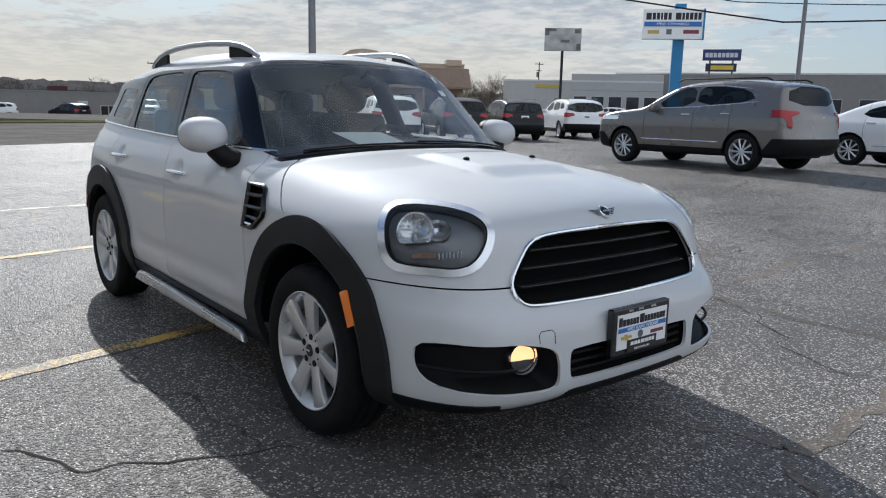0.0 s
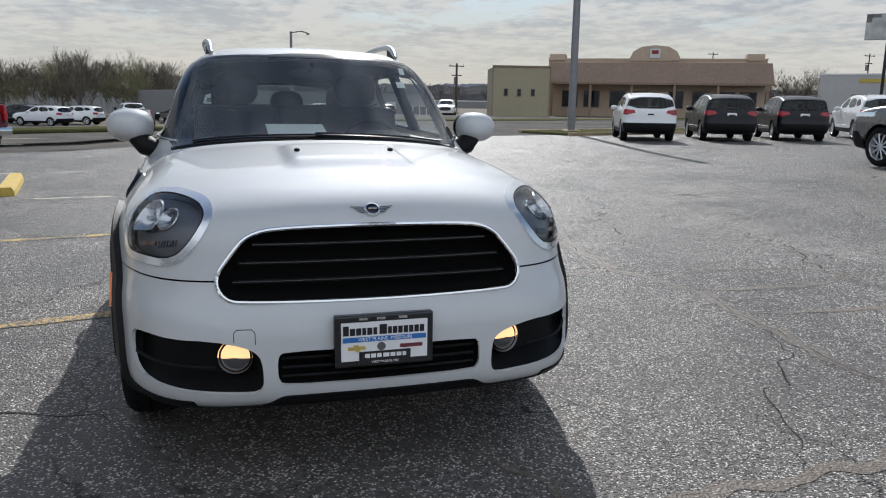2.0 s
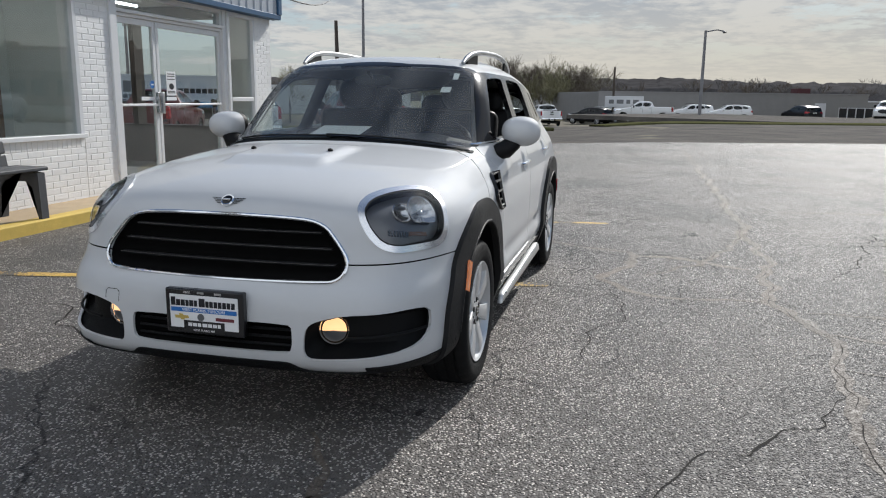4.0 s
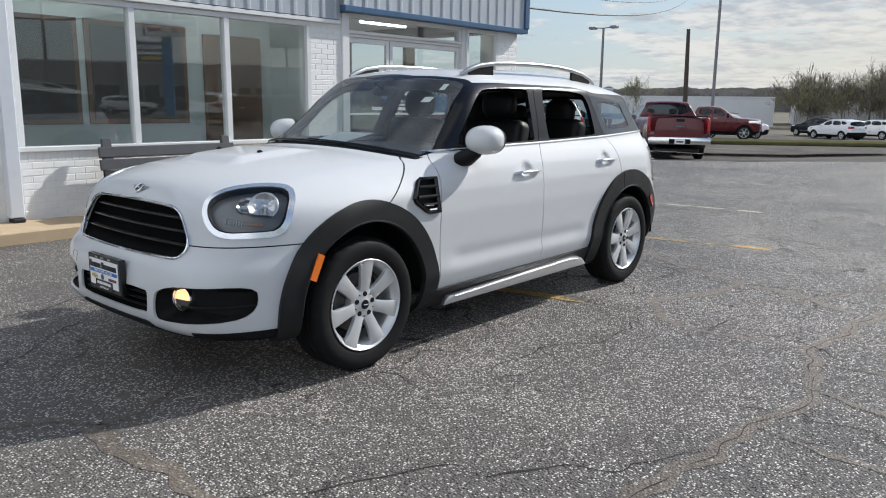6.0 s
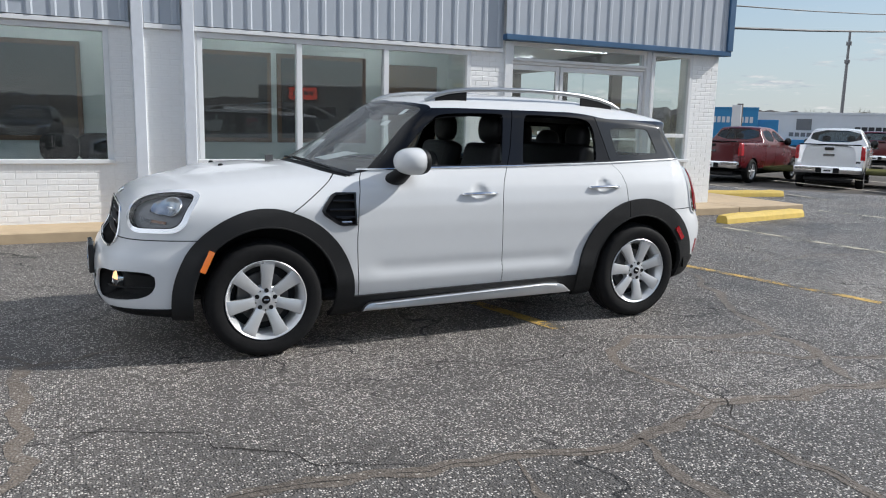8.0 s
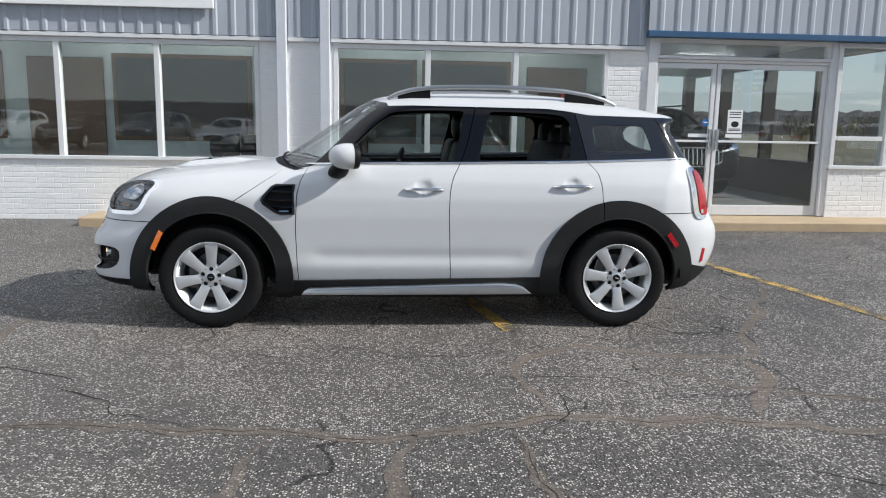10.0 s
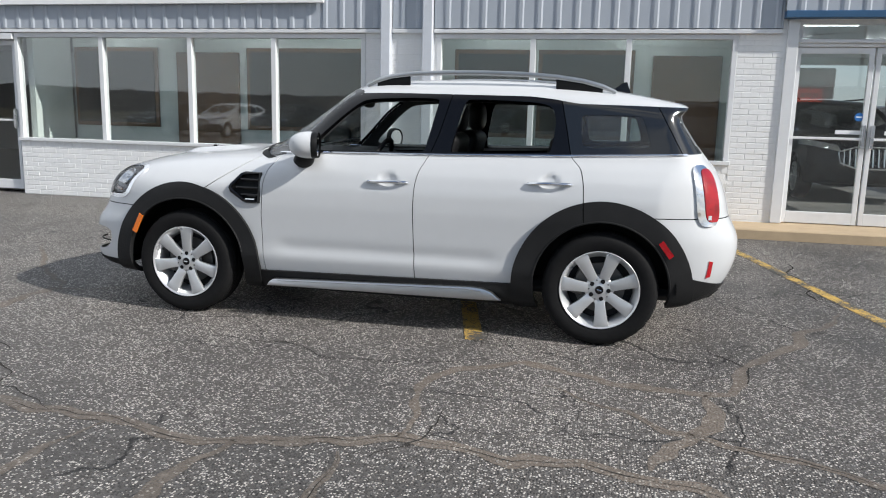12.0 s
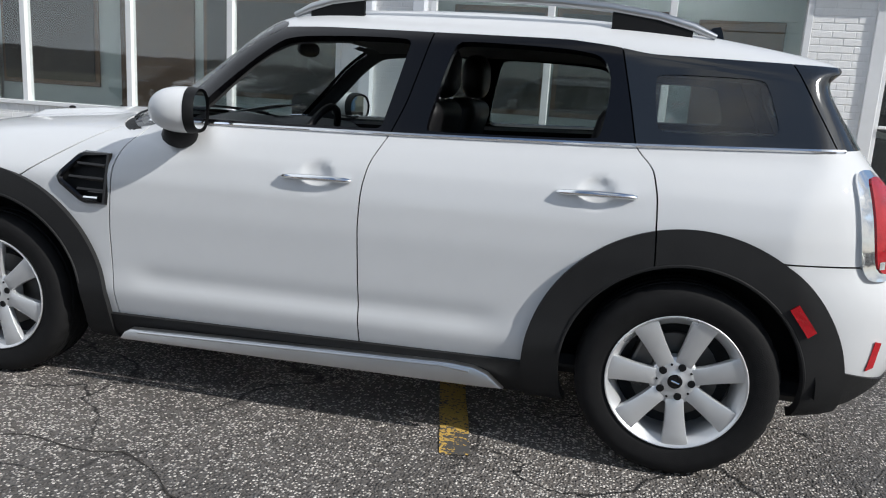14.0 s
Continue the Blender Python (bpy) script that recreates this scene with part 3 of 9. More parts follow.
def door_leaf(name, x0, x1, z0, z1, y, handle_side):
    d = empty(name, x0, y, z0)
    tagged(d, "white aluminium glazed entrance door with a push bar", "door", kind="structure")
    o = Matrix.Translation((-x0, -y, -z0))

    def add(nm, bm, mat):
        bm.transform(o)
        return part(nm, bm, mat, d)

    for a, b, c, e in ((x0, x0 + 0.055, z0, z1), (x1 - 0.055, x1, z0, z1)):
        add("stile", box_bm(a, b, y - 0.025, y + 0.025, c, e, 0.004), TRIM_WHITE)
    add("top_rail", box_bm(x0 + 0.055, x1 - 0.055, y - 0.025, y + 0.025, z1 - 0.07, z1, 0.004), TRIM_WHITE)
    add("bottom_rail", box_bm(x0 + 0.055, x1 - 0.055, y - 0.025, y + 0.025, z0, z0 + 0.14, 0.004), TRIM_WHITE)
    add("push_bar", box_bm(x0 + 0.05, x1 - 0.05, y - 0.06, y - 0.035, z0 + 1.02, z0 + 1.05, 0.005), TRIM_WHITE)
    hx = x1 - 0.04 if handle_side > 0 else x0 + 0.04
    add("door_handle", box_bm(hx - 0.02, hx + 0.02, y - 0.075, y - 0.025, z0 + 0.92, z0 + 1.2, 0.006), SATIN)
    p = add("pane", box_bm(x0 + 0.05, x1 - 0.05, y - 0.004, y + 0.004, z0 + 0.13, z1 - 0.06), SHOP_GLASS)
    p.visible_shadow = False
    return d


wall_front = front_wall()
rooms()
glazing("window_1", -5.95, -0.55, SILL_Z, HEAD_Z, (-4.52, -3.12, -1.86))
glazing("window_2", 0.42, 4.12, SILL_Z, HEAD_Z, (1.667, 2.85))
glazing("window_3", 7.36, 8.2, SILL_Z, 2.53, (), (1.23,))
glazing("window_transom", 4.79, 7.27, 2.27, 2.53, (), (), FACE_Y + 0.09, 0.05, "narrow transom light over the entrance")
door_leaf("door_1", 4.80, 5.66, 0.125, 2.22, FACE_Y + 0.10, 1)
door_leaf("door_2", 5.68, 7.255, 0.125, 2.22, FACE_Y + 0.10, -1)
door_leaf("door_3", -7.15, -6.02, 0.06, 2.26, FACE_Y + 0.1, 1)


def entrance_frame():
    f = empty("door_frame", 4.66, FACE_Y, 0.12)
    tagged(f, "white aluminium entrance frame", "door frame", kind="structure")
    o = Matrix.Translation((-4.66, -FACE_Y, -0.12))
    for nm, a in (("post", (4.66, 4.79, FACE_Y - 0.03, FACE_Y + 0.14, 0.12, 2.53)), ("post", (7.27, 7.36, FACE_Y + 0.02, FACE_Y + 0.14, 0.12, 2.53)), ("head_rail", (4.79, 7.27, FACE_Y + 0.05, FACE_Y + 0.14, 2.225, 2.268))):
        bm = box_bm(*a, 0.006)
        bm.transform(o)
        part(nm, bm, TRIM_WHITE, f)
    t = part("trim", box_bm(4.60, 8.86, FACE_Y - 0.16, FACE_Y + 0.006, 2.535, 2.615, 0.006), TRIM_BLUE)
    tagged(t, "blue painted trim over the entrance", "trim", kind="structure")
    t = part("trim", box_bm(8.76, 8.88, FACE_Y - 0.17, FACE_Y + 0.05, 2.617, 4.3, 0.006), TRIM_BLUE)
    tagged(t, "blue painted corner trim of the fascia", "trim", kind="structure")
    for x0, x1 in ((-7.3, -0.32), (-0.17, 0.24), (0.39, 4.60)):
        t = part("trim", box_bm(x0, x1, FACE_Y - 0.055, FACE_Y + 0.003, HEAD_Z + 0.005, HEAD_Z + 0.055, 0.004), TRIM_WHITE)
        tagged(t, "white metal flashing over the windows", "trim", kind="structure")
    t = part("trim", box_bm(-7.25, -5.95, FACE_Y - 0.05, FACE_Y + 0.2, 2.27, 2.355, 0.004), TRIM_WHITE)
    tagged(t, "white door head trim", "trim", kind="structure")


entrance_frame()


def fascia(x0, x1, z0, z1, y):
    """Ribbed sheet: flat pans with narrow upstanding ribs."""
    n = max(1, round((x1 - x0) / 0.235))
    w = (x1 - x0) / n
    prof = []
    for i in range(n):
        a = x0 + i * w
        prof += [(a, 0.0), (a + w - 0.10, 0.0), (a + w - 0.08, -0.014), (a + w - 0.04, -0.014), (a + w - 0.02, 0.0)]
    prof.append((x1, 0.0))
    vs = [(x, y + d, z) for z in (z0, z1) for x, d in prof]
    k = len(prof)
    fs = [(i, i + 1, k + i + 1, k + i) for i in range(k - 1)]
    vs += [(x0, FACE_Y + 0.004, z0), (x1, FACE_Y + 0.004, z0)]
    fs.append((2 * k, 0, *range(1, k), 2 * k + 1)[::-1])
    ob = solid("fascia", (vs, fs), METAL, None, "", False)
    tagged(ob, "blue-grey ribbed metal fascia above the windows", "fascia", kind="structure")


fascia(-14.0, -0.33, 2.425, 4.3, FACE_Y - 0.05)
fascia(-0.165, 0.235, 2.425, 4.3, FACE_Y - 0.03)
fascia(0.395, 4.60, 2.425, 4.3, FACE_Y - 0.05)
fascia(4.60, 8.76, 2.617, 4.3, FACE_Y - 0.13)
for cx in (-0.245, 0.315):
    c = part("steel_column", box_bm(cx - 0.065, cx + 0.065, FACE_Y - 0.12, FACE_Y + 0.004, 0.16, 4.3, 0.008), COLUMN)
    tagged(c, "pale grey painted steel column on the wall", "column", kind="structure")
    c2 = part("downpipe_outlet", box_bm(cx - 0.06, cx + 0.06, FACE_Y - 0.15, FACE_Y - 0.02, 0.115, 0.158, 0.01), CABIN)
    tagged(c2, "dark outlet at the foot of the column", "outlet", kind="structure")

# pavement along the front, with a kerb, and round the corner
KERB_Y = 3.92
for x0, x1, y0, y1 in ((-2.7, 8.76, KERB_Y, FACE_Y + 0.26), (8.763, 10.25, KERB_Y, 9.6)):
    slab("pavement", x0, x1, y0, y1, -0.1, 0.115, CONCRETE, 0, "tan weathered concrete pavement with cracks", "pavement", 0.012)
slab("kerb", 0.7, 3.5, KERB_Y - 0.012, KERB_Y + 0.14, -0.1, 0.1195, YELLOW_CONCRETE, 0, "yellow painted kerb edge", "kerb", 0.014)


def wheel_stop(m):
    prof = [(-0.11, 0.0), (-0.10, 0.07), (-0.07, 0.125), (0.07, 0.125), (0.10, 0.07), (0.11, 0.0)]
    n = 13
    vs, fs = [], []
    for i in range(n):
        x = -1.0 + 2.0 * i / (n - 1)
        k = 0.9 if i in (0, n - 1) else 1.0
        vs += [(x, y * k, z * k + (0.004 * math.sin(9 * x) if z > 0.1 else 0)) for y, z in prof]
    q = len(prof)
    for i in range(n - 1):
        fs += [(i * q + j, i * q + (j + 1) % q, (i + 1) * q + (j + 1) % q, (i + 1) * q + j) for j in range(q)]
    fs += [tuple(range(q)), tuple((n - 1) * q + j for j in range(q))]
    ob = solid("wheel_stop", (vs, fs), YELLOW_CONCRETE, None, "", False)
    ob.matrix_world = m
    tagged(ob, "yellow painted concrete wheel stop on the asphalt", "wheel stop", "wheel stops")
    return ob


stop = wheel_stop(pose(8.5, 3.22, 0, 0, 0, 9))
copy_thing(stop, pose(11.3, 6.3, 0, 0, 0, -9))


def painted_line(x0, y0, x1, y1, w, mat, z=0.004):
    d = Vector((x1 - x0, y1 - y0, 0))
    s = Vector((-d.y, d.x, 0)).normalized() * w / 2
    n = max(2, int(d.length / 0.12))
    vs, fs = [], []
    for i in range(n + 1):
        p = Vector((x0, y0, 0)) + d * (i / n)
        a, b = 1 + 0.12 * noise.noise(p * 9), 1 + 0.12 * noise.noise(p * 9 + Vector((5, 5, 0)))
        vs += [p + s * a + Vector((0, 0, z)), p - s * b + Vector((0, 0, z))]
    fs = [(2 * i, 2 * i + 1, 2 * i + 3, 2 * i + 2) for i in range(n)]
    ob = put_mesh("parking_line", mesh_of("parking_line", vs, fs, mat))
    tagged(ob, "worn painted parking bay line on asphalt", "parking line", "bay lines", "structure")


def worn_paint(name, colour, amount):
    """Paint flaked off the chip-seal: bare asphalt shows through."""
    m = bpy.data.materials.new(name)
    m.use_nodes = True
    n, l = m.node_tree.nodes, m.node_tree.links
    b = n["Principled BSDF"]
    b.inputs["Roughness"].default_value = 0.65
    co = n.new("ShaderNodeTexCoord")
    t, t2 = n.new("ShaderNodeTexNoise"), n.new("ShaderNodeTexNoise")
    for q, s in ((t, 75.0), (t2, 3.0)):
        q.inputs["Scale"].default_value, q.inputs["Detail"].default_value = s, 5.0
        l.new(co.outputs["Object"], q.inputs["Vector"])
    ad = n.new("ShaderNodeMath")
    ad.operation = "ADD"
    l.new(t.outputs["Fac"], ad.inputs[0])
    l.new(t2.outputs["Fac"], ad.inputs[1])
    r = n.new("ShaderNodeMapRange")
    r.inputs["From Min"].default_value, r.inputs["From Max"].default_value = 1.12 - amount * 0.25, 1.2 - amount * 0.25
    l.new(ad.outputs[0], r.inputs["Value"])
    mx = n.new("ShaderNodeMixRGB")
    l.new(r.outputs["Result"], mx.inputs["Fac"])
    mx.inputs["Color1"].default_value, mx.inputs["Color2"].default_value = (0.075, 0.072, 0.068, 1), (*colour, 1)
    l.new(mx.outputs["Color"], b.inputs["Base Color"])
    return m


LINE_YELLOW = worn_paint("flaking yellow line paint", (0.56, 0.36, 0.08), 0.62)
LINE_PALE = worn_paint("faded pale line paint", (0.55, 0.50, 0.38), 0.55)
painted_line(0.92, 3.75, 1.955, -0.96, 0.11, LINE_YELLOW)
painted_line(3.88, 3.75, 4.87, -1.25, 0.10, LINE_YELLOW)
painted_line(7.16, 2.95, 7.42, -0.3, 0.10, LINE_PALE)
painted_line(10.6, 3.9, 11.1, 0.6, 0.10, LINE_PALE)
for k in range(4):
    painted_line(13.2 + 3.0 * k, 9.8, 12.6 + 3.0 * k, 5.2, 0.10, LINE_PALE)


def bench():
    b = empty("bench", 1.95, 4.2, 0.115)
    tagged(b, "dark grey plastic bench against the brick wall", "bench")
    GREY = material("dark grey recycled plastic", (0.06, 0.062, 0.068), 0.6, vary=0.15, bump=0.2, bump_scale=120)
    for x in (-0.72, 0.72):
        prof = [(-0.27, 0.0), (-0.235, 0.0), (-0.19, 0.30), (-0.12, 0.36), (0.12, 0.36), (0.17, 0.30), (0.20, 0.0), (0.26, 0.0), (0.24, 0.40), (0.31, 0.80), (0.26, 0.80), (0.20, 0.46), (-0.10, 0.46), (-0.26, 0.44)]
        vs = [(x + d, y, z) for d in (-0.045, 0.045) for y, z in prof]
        k = len(prof)
        bm = bmesh.new()
        bv = [bm.verts.new(v) for v in vs]
        a = bm.faces.new(bv[:k])
        c = bm.faces.new(bv[k:][::-1])
        for i in range(k):
            bm.faces.new((bv[i], bv[k + i], bv[k + (i + 1) % k], bv[(i + 1) % k]))
        bmesh.ops.triangulate(bm, faces=[a, c])
        bmesh.ops.recalc_face_normals(bm, faces=bm.faces)
        part("leg", bm, GREY, b)
    for y, z in ((-0.2, 0.46), (-0.07, 0.46), (0.06, 0.46)):
        part("seat_slat", box_bm(-0.82, 0.82, y - 0.06, y + 0.055, z, z + 0.035, 0.008), GREY, b)
    for z in (0.53, 0.66):
        bm = box_bm(-0.82, 0.82, -0.018, 0.018, -0.058, 0.058, 0.008)
        bm.transform(Matrix.Translation((0, 0.215 + (z - 0.46) * 0.15, z)) @ pose(0, 0, 0, -9, 0, 0))
        part("back_slat", bm, GREY, b)


bench()


def wall_sign():
    """The big printed board on the fascia; only its lower part comes into view."""
    s = empty("wall_sign", -3.5, FACE_Y - 0.1, 2.74)
    tagged(s, "white board with blue capital letters on the fascia", "sign")
    part("board", box_bm(-3.9, 2.41, -0.03, 0.015, 0, 1.05, 0.005), SIGN_WHITE, s)
    lettering("sign_letters", "OWNED", 0.62, SIGN_BLUE, Matrix.Translation((-0.62, -0.034, 0.30)) @ pose(0, 0, 0, 90, 0, 0), s, 0.006, 1.0)


wall_sign()


def door_notices():
    n = part("door_notice", box_bm(5.876, 6.09, FACE_Y + 0.086, FACE_Y + 0.089, 1.28, 1.60), SIGN_WHITE)
    tagged(n, "white printed notice taped inside the glass door", "notice")
    part("print_block", plate_of([(0.055 * math.cos(t), 0.042 * math.sin(t)) for t in np.linspace(0, 2 * math.pi, 20, endpoint=False)], 0.001), SIGN_INK, n).matrix_local = pose(5.985, FACE_Y + 0.0855, 1.40, 90, 0, 0)
    for z in (1.56, 1.53, 1.49, 1.33, 1.31):
        part("print_bar", box_bm(5.90, 6.065, FACE_Y + 0.0845, FACE_Y + 0.086, z, z + 0.011), SIGN_INK, n)
    k = part("door_sticker", plate_of([(0.05 * math.cos(t), 0.05 * math.sin(t)) for t in np.linspace(0, 2 * math.pi, 24, endpoint=False)], 0.002), SIGN_BLUE)
    k.matrix_world = pose(5.566, FACE_Y + 0.088, 1.42, 90, 0, 0)
    tagged(k, "round blue and white sticker on the glass door", "sticker")
    part("sticker_bar", box_bm(-0.032, 0.032, -0.008, 0.008, 0.002, 0.003), SIGN_WHITE, k)
    for x0, x1 in ((5.32, 5.60), (5.86, 6.09)):
        b = part("door_label", box_bm(x0, x1, FACE_Y + 0.082, FACE_Y + 0.086, 1.215, 1.262), SIGN_WHITE)
        tagged(b, "long white label beside the door handle", "label")


door_notices()


def tub_chair(x, y, turn):
    c = empty("office_chair", x, y, 0.11, turn)
    tagged(c, "black office chair behind the shop window", "chair")
    solid("backrest", ellipsoid((0, 0, 0.86), (0.22, 0.06, 0.17), 20, 12, 0.6), CLOTH, c)
    part("seat", box_bm(-0.23, 0.23, -0.45, 0.0, 0.42, 0.50, 0.03, 2), CLOTH, c)
    solid("column", tube([(0, -0.22, 0.08), (0, -0.22, 0.42)], 0.03, 8), CABIN, c)
    for k in range(5):
        a = 2 * math.pi * k / 5
        solid("foot", tube([(0, -0.22, 0.07), (0.26 * math.cos(a), -0.22 + 0.26 * math.sin(a), 0.03)], 0.02, 6), CABIN, c)
    return c


chair = tub_chair(-1.12, 5.12, 170)
copy_thing(chair, pose(-0.72, 5.2, 0.11, 0, 0, 200))
# the five at y = 5.3 are unseen, added to brighten the offices
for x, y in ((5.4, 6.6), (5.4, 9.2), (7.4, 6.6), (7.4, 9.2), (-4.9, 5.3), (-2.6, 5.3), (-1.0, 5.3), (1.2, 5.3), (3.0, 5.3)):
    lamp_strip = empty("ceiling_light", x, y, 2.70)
    tagged(lamp_strip, "slim fluorescent ceiling strip light, in the offices added as fill", "ceiling light", "showroom strip lights")
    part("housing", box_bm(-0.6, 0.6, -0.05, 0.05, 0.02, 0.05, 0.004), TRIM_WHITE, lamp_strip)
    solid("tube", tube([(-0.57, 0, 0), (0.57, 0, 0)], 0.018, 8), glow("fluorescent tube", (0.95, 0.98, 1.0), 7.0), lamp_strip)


# ---- the white hatchback: one implicit body, cut along its real shut lines ----
def step(a, b, v):
    t = np.clip((v - a) / (b - a), 0, 1)
    return t * t * (3 - 2 * t)


def lut(knots, lo, hi, blur, n=800):
    """A smooth curve through (position, value) knots."""
    k = np.asarray(knots, float)
    g = np.linspace(lo, hi, n)
    v = np.interp(g, k[:, 0], k[:, 1])
    w = max(1, int(blur * n / (hi - lo)))
    ker = np.exp(-0.5 * (np.arange(-3 * w, 3 * w + 1) / w) ** 2)
    v = np.convolve(np.pad(v, 3 * w, mode="reflect", reflect_type="odd"), ker / ker.sum(), "valid")
    return lambda q: np.interp(q, g, v)


def poly_sdf(px, pz, pts):
    """Signed distance to a closed outline, positive inside."""
    p = np.asarray(pts, float)
    best, odd = np.full(px.shape, 1e9), np.zeros(px.shape, bool)
    for (ax, az), (bx, bz) in zip(p, np.roll(p, -1, 0)):
        ex, ez = bx - ax, bz - az
        t = np.clip(((px - ax) * ex + (pz - az) * ez) / (ex * ex + ez * ez + 1e-12), 0, 1)
        best = np.minimum(best, np.hypot(px - ax - t * ex, pz - az - t * ez))
        cross = ((az > pz) != (bz > pz)) & (px < ex * (pz - az) / (bz - az + 1e-12) + ax)
        odd ^= cross
    return np.where(odd, best, -best)


def rounded(pts, turns=3):
    """Chaikin's corner cutting of a closed outline."""
    p = np.asarray(pts, float)
    for _ in range(turns):
        q = np.roll(p, -1, 0)
        p = np.stack([0.75 * p + 0.25 * q, 0.25 * p + 0.75 * q], 1).reshape(-1, 2)
    return p


class Table2D:
    """A 2D field on a grid, blurred, read bilinearly."""
    def __init__(self, fn, x0, x1, z0, z1, cell, blur):
        self.x0, self.z0, self.c = x0, z0, cell
        gx, gz = np.arange(x0, x1, cell), np.arange(z0, z1, cell)
        f = fn(*np.meshgrid(gx, gz, indexing="ij"))
        w = int(blur / cell)
        if w:
            ker = np.exp(-0.5 * (np.arange(-3 * w, 3 * w + 1) / w) ** 2)
            ker /= ker.sum()
            for ax in (0, 1):
                pad = [(3 * w, 3 * w) if a == ax else (0, 0) for a in (0, 1)]
                g = np.pad(f, pad, mode="edge")
                f = sum(k * np.take(g, range(i, i + f.shape[ax]), axis=ax) for i, k in enumerate(ker))
        self.f = f

    def __call__(self, x, z):
        u = np.clip((x - self.x0) / self.c, 0, self.f.shape[0] - 1.001)
        v = np.clip((z - self.z0) / self.c, 0, self.f.shape[1] - 1.001)
        i, j = u.astype(int), v.astype(int)
        u, v = u - i, v - j
        f = self.f
        return (f[i, j] * (1 - u) + f[i + 1, j] * u) * (1 - v) + (f[i, j + 1] * (1 - u) + f[i + 1, j + 1] * u) * v


def smax(a, b, k):
    h = np.maximum(k - np.abs(a - b), 0) / k
    return np.maximum(a, b) + h * h * k * 0.25


def surface_net(field, lo, hi, cell):
    """The zero surface of a field as verts and quads (surface nets), drawn onto the surface by its gradient."""
    ax = [np.arange(a, b + cell, cell) for a, b in zip(lo, hi)]
    F = field(*np.meshgrid(*ax, indexing="ij"))
    S = F < 0
    nx, ny, nz = (s - 1 for s in F.shape)
    acc, cnt = np.zeros((nx, ny, nz, 3)), np.zeros((nx, ny, nz))
    corner = lambda A, i, j, k: A[i:i + nx, j:j + ny, k:k + nz]
    for a in [(0, 0, 0), (0, 1, 0), (0, 0, 1), (0, 1, 1), (1, 0, 0), (1, 1, 0), (1, 0, 1), (1, 1, 1)]:
        for d in range(3):
            if a[d]:
                continue
            b = tuple(v + (i == d) for i, v in enumerate(a))
            fa, fb = corner(F, *a), corner(F, *b)
            m = corner(S, *a) != corner(S, *b)
            t = np.where(m, fa / np.where(m, fa - fb, 1), 0)
            for q in range(3):
                acc[..., q] += np.where(m, a[q] + (t if q == d else 0), 0)
            cnt += m
    has = cnt > 0
    ids = np.full(cnt.shape, -1)
    ids[has] = np.arange(has.sum())
    V = (np.argwhere(has) + acc[has] / cnt[has][:, None]) * cell + np.asarray(lo)
    quads = []
    for d in range(3):
        m = np.diff(S.astype(np.int8), axis=d)
        idx = np.argwhere(m != 0)
        o1, o2 = [(1, 2), (2, 0), (0, 1)][d]
        ok = (idx[:, o1] > 0) & (idx[:, o2] > 0) & (idx[:, o1] < (nx, ny, nz)[o1]) & (idx[:, o2] < (nx, ny, nz)[o2])
        idx = idx[ok]
        sgn = m[tuple(idx.T)]
        e1, e2 = np.eye(3, dtype=int)[o1], np.eye(3, dtype=int)[o2]
        q = np.stack([ids[tuple((idx - s * e1 - t * e2).T)] for s, t in ((0, 0), (1, 0), (1, 1), (0, 1))], 1)
        q[sgn < 0] = q[sgn < 0][:, ::-1]
        quads.append(q)
    return V, np.concatenate(quads)


def gradient(field, V, e=0.006):
    g = np.stack([field(*(V + e * a).T) - field(*(V - e * a).T) for a in np.eye(3)], 1) / (2 * e)
    return g


def onto(field, V, rounds=4):
    for _ in range(rounds):
        g = gradient(field, V)
        V = V - field(*V.T)[:, None] * g / np.maximum((g * g).sum(1), 0.05)[:, None]
    g = gradient(field, V)
    return V, g / np.maximum(np.linalg.norm(g, axis=1), 1e-9)[:, None]


def cut(V, T, f):
    """Splits triangles along the zero line of a value given at the verts."""
    f = np.where(np.abs(f) < 2e-4, 2e-4, f)
    s = f[T] > 0
    mixed = s.any(1) & ~s.all(1)
    if not mixed.any():
        return V, T
    M, sm = T[mixed], s[mixed]
    flip = sm.sum(1) == 2
    lone = np.where(flip[:, None], ~sm, sm).argmax(1)
    r = np.arange(len(M))
    a, b, c = M[r, lone], M[r, (lone + 1) % 3], M[r, (lone + 2) % 3]
    ends = np.sort(np.concatenate([np.stack([a, b], 1), np.stack([a, c], 1)]), 1)
    uniq, inv = np.unique(ends, axis=0, return_inverse=True)
    inv = inv.ravel()
    t = f[uniq[:, 0]] / (f[uniq[:, 0]] - f[uniq[:, 1]])
    new_v = V[uniq[:, 0]] + t[:, None] * (V[uniq[:, 1]] - V[uniq[:, 0]])
    ab, ac = len(V) + inv[:len(M)], len(V) + inv[len(M):]
    return np.concatenate([V, new_v]), np.concatenate([T[~mixed], np.stack([a, ab, ac], 1), np.stack([ab, b, c], 1), np.stack([ab, c, ac], 1)])


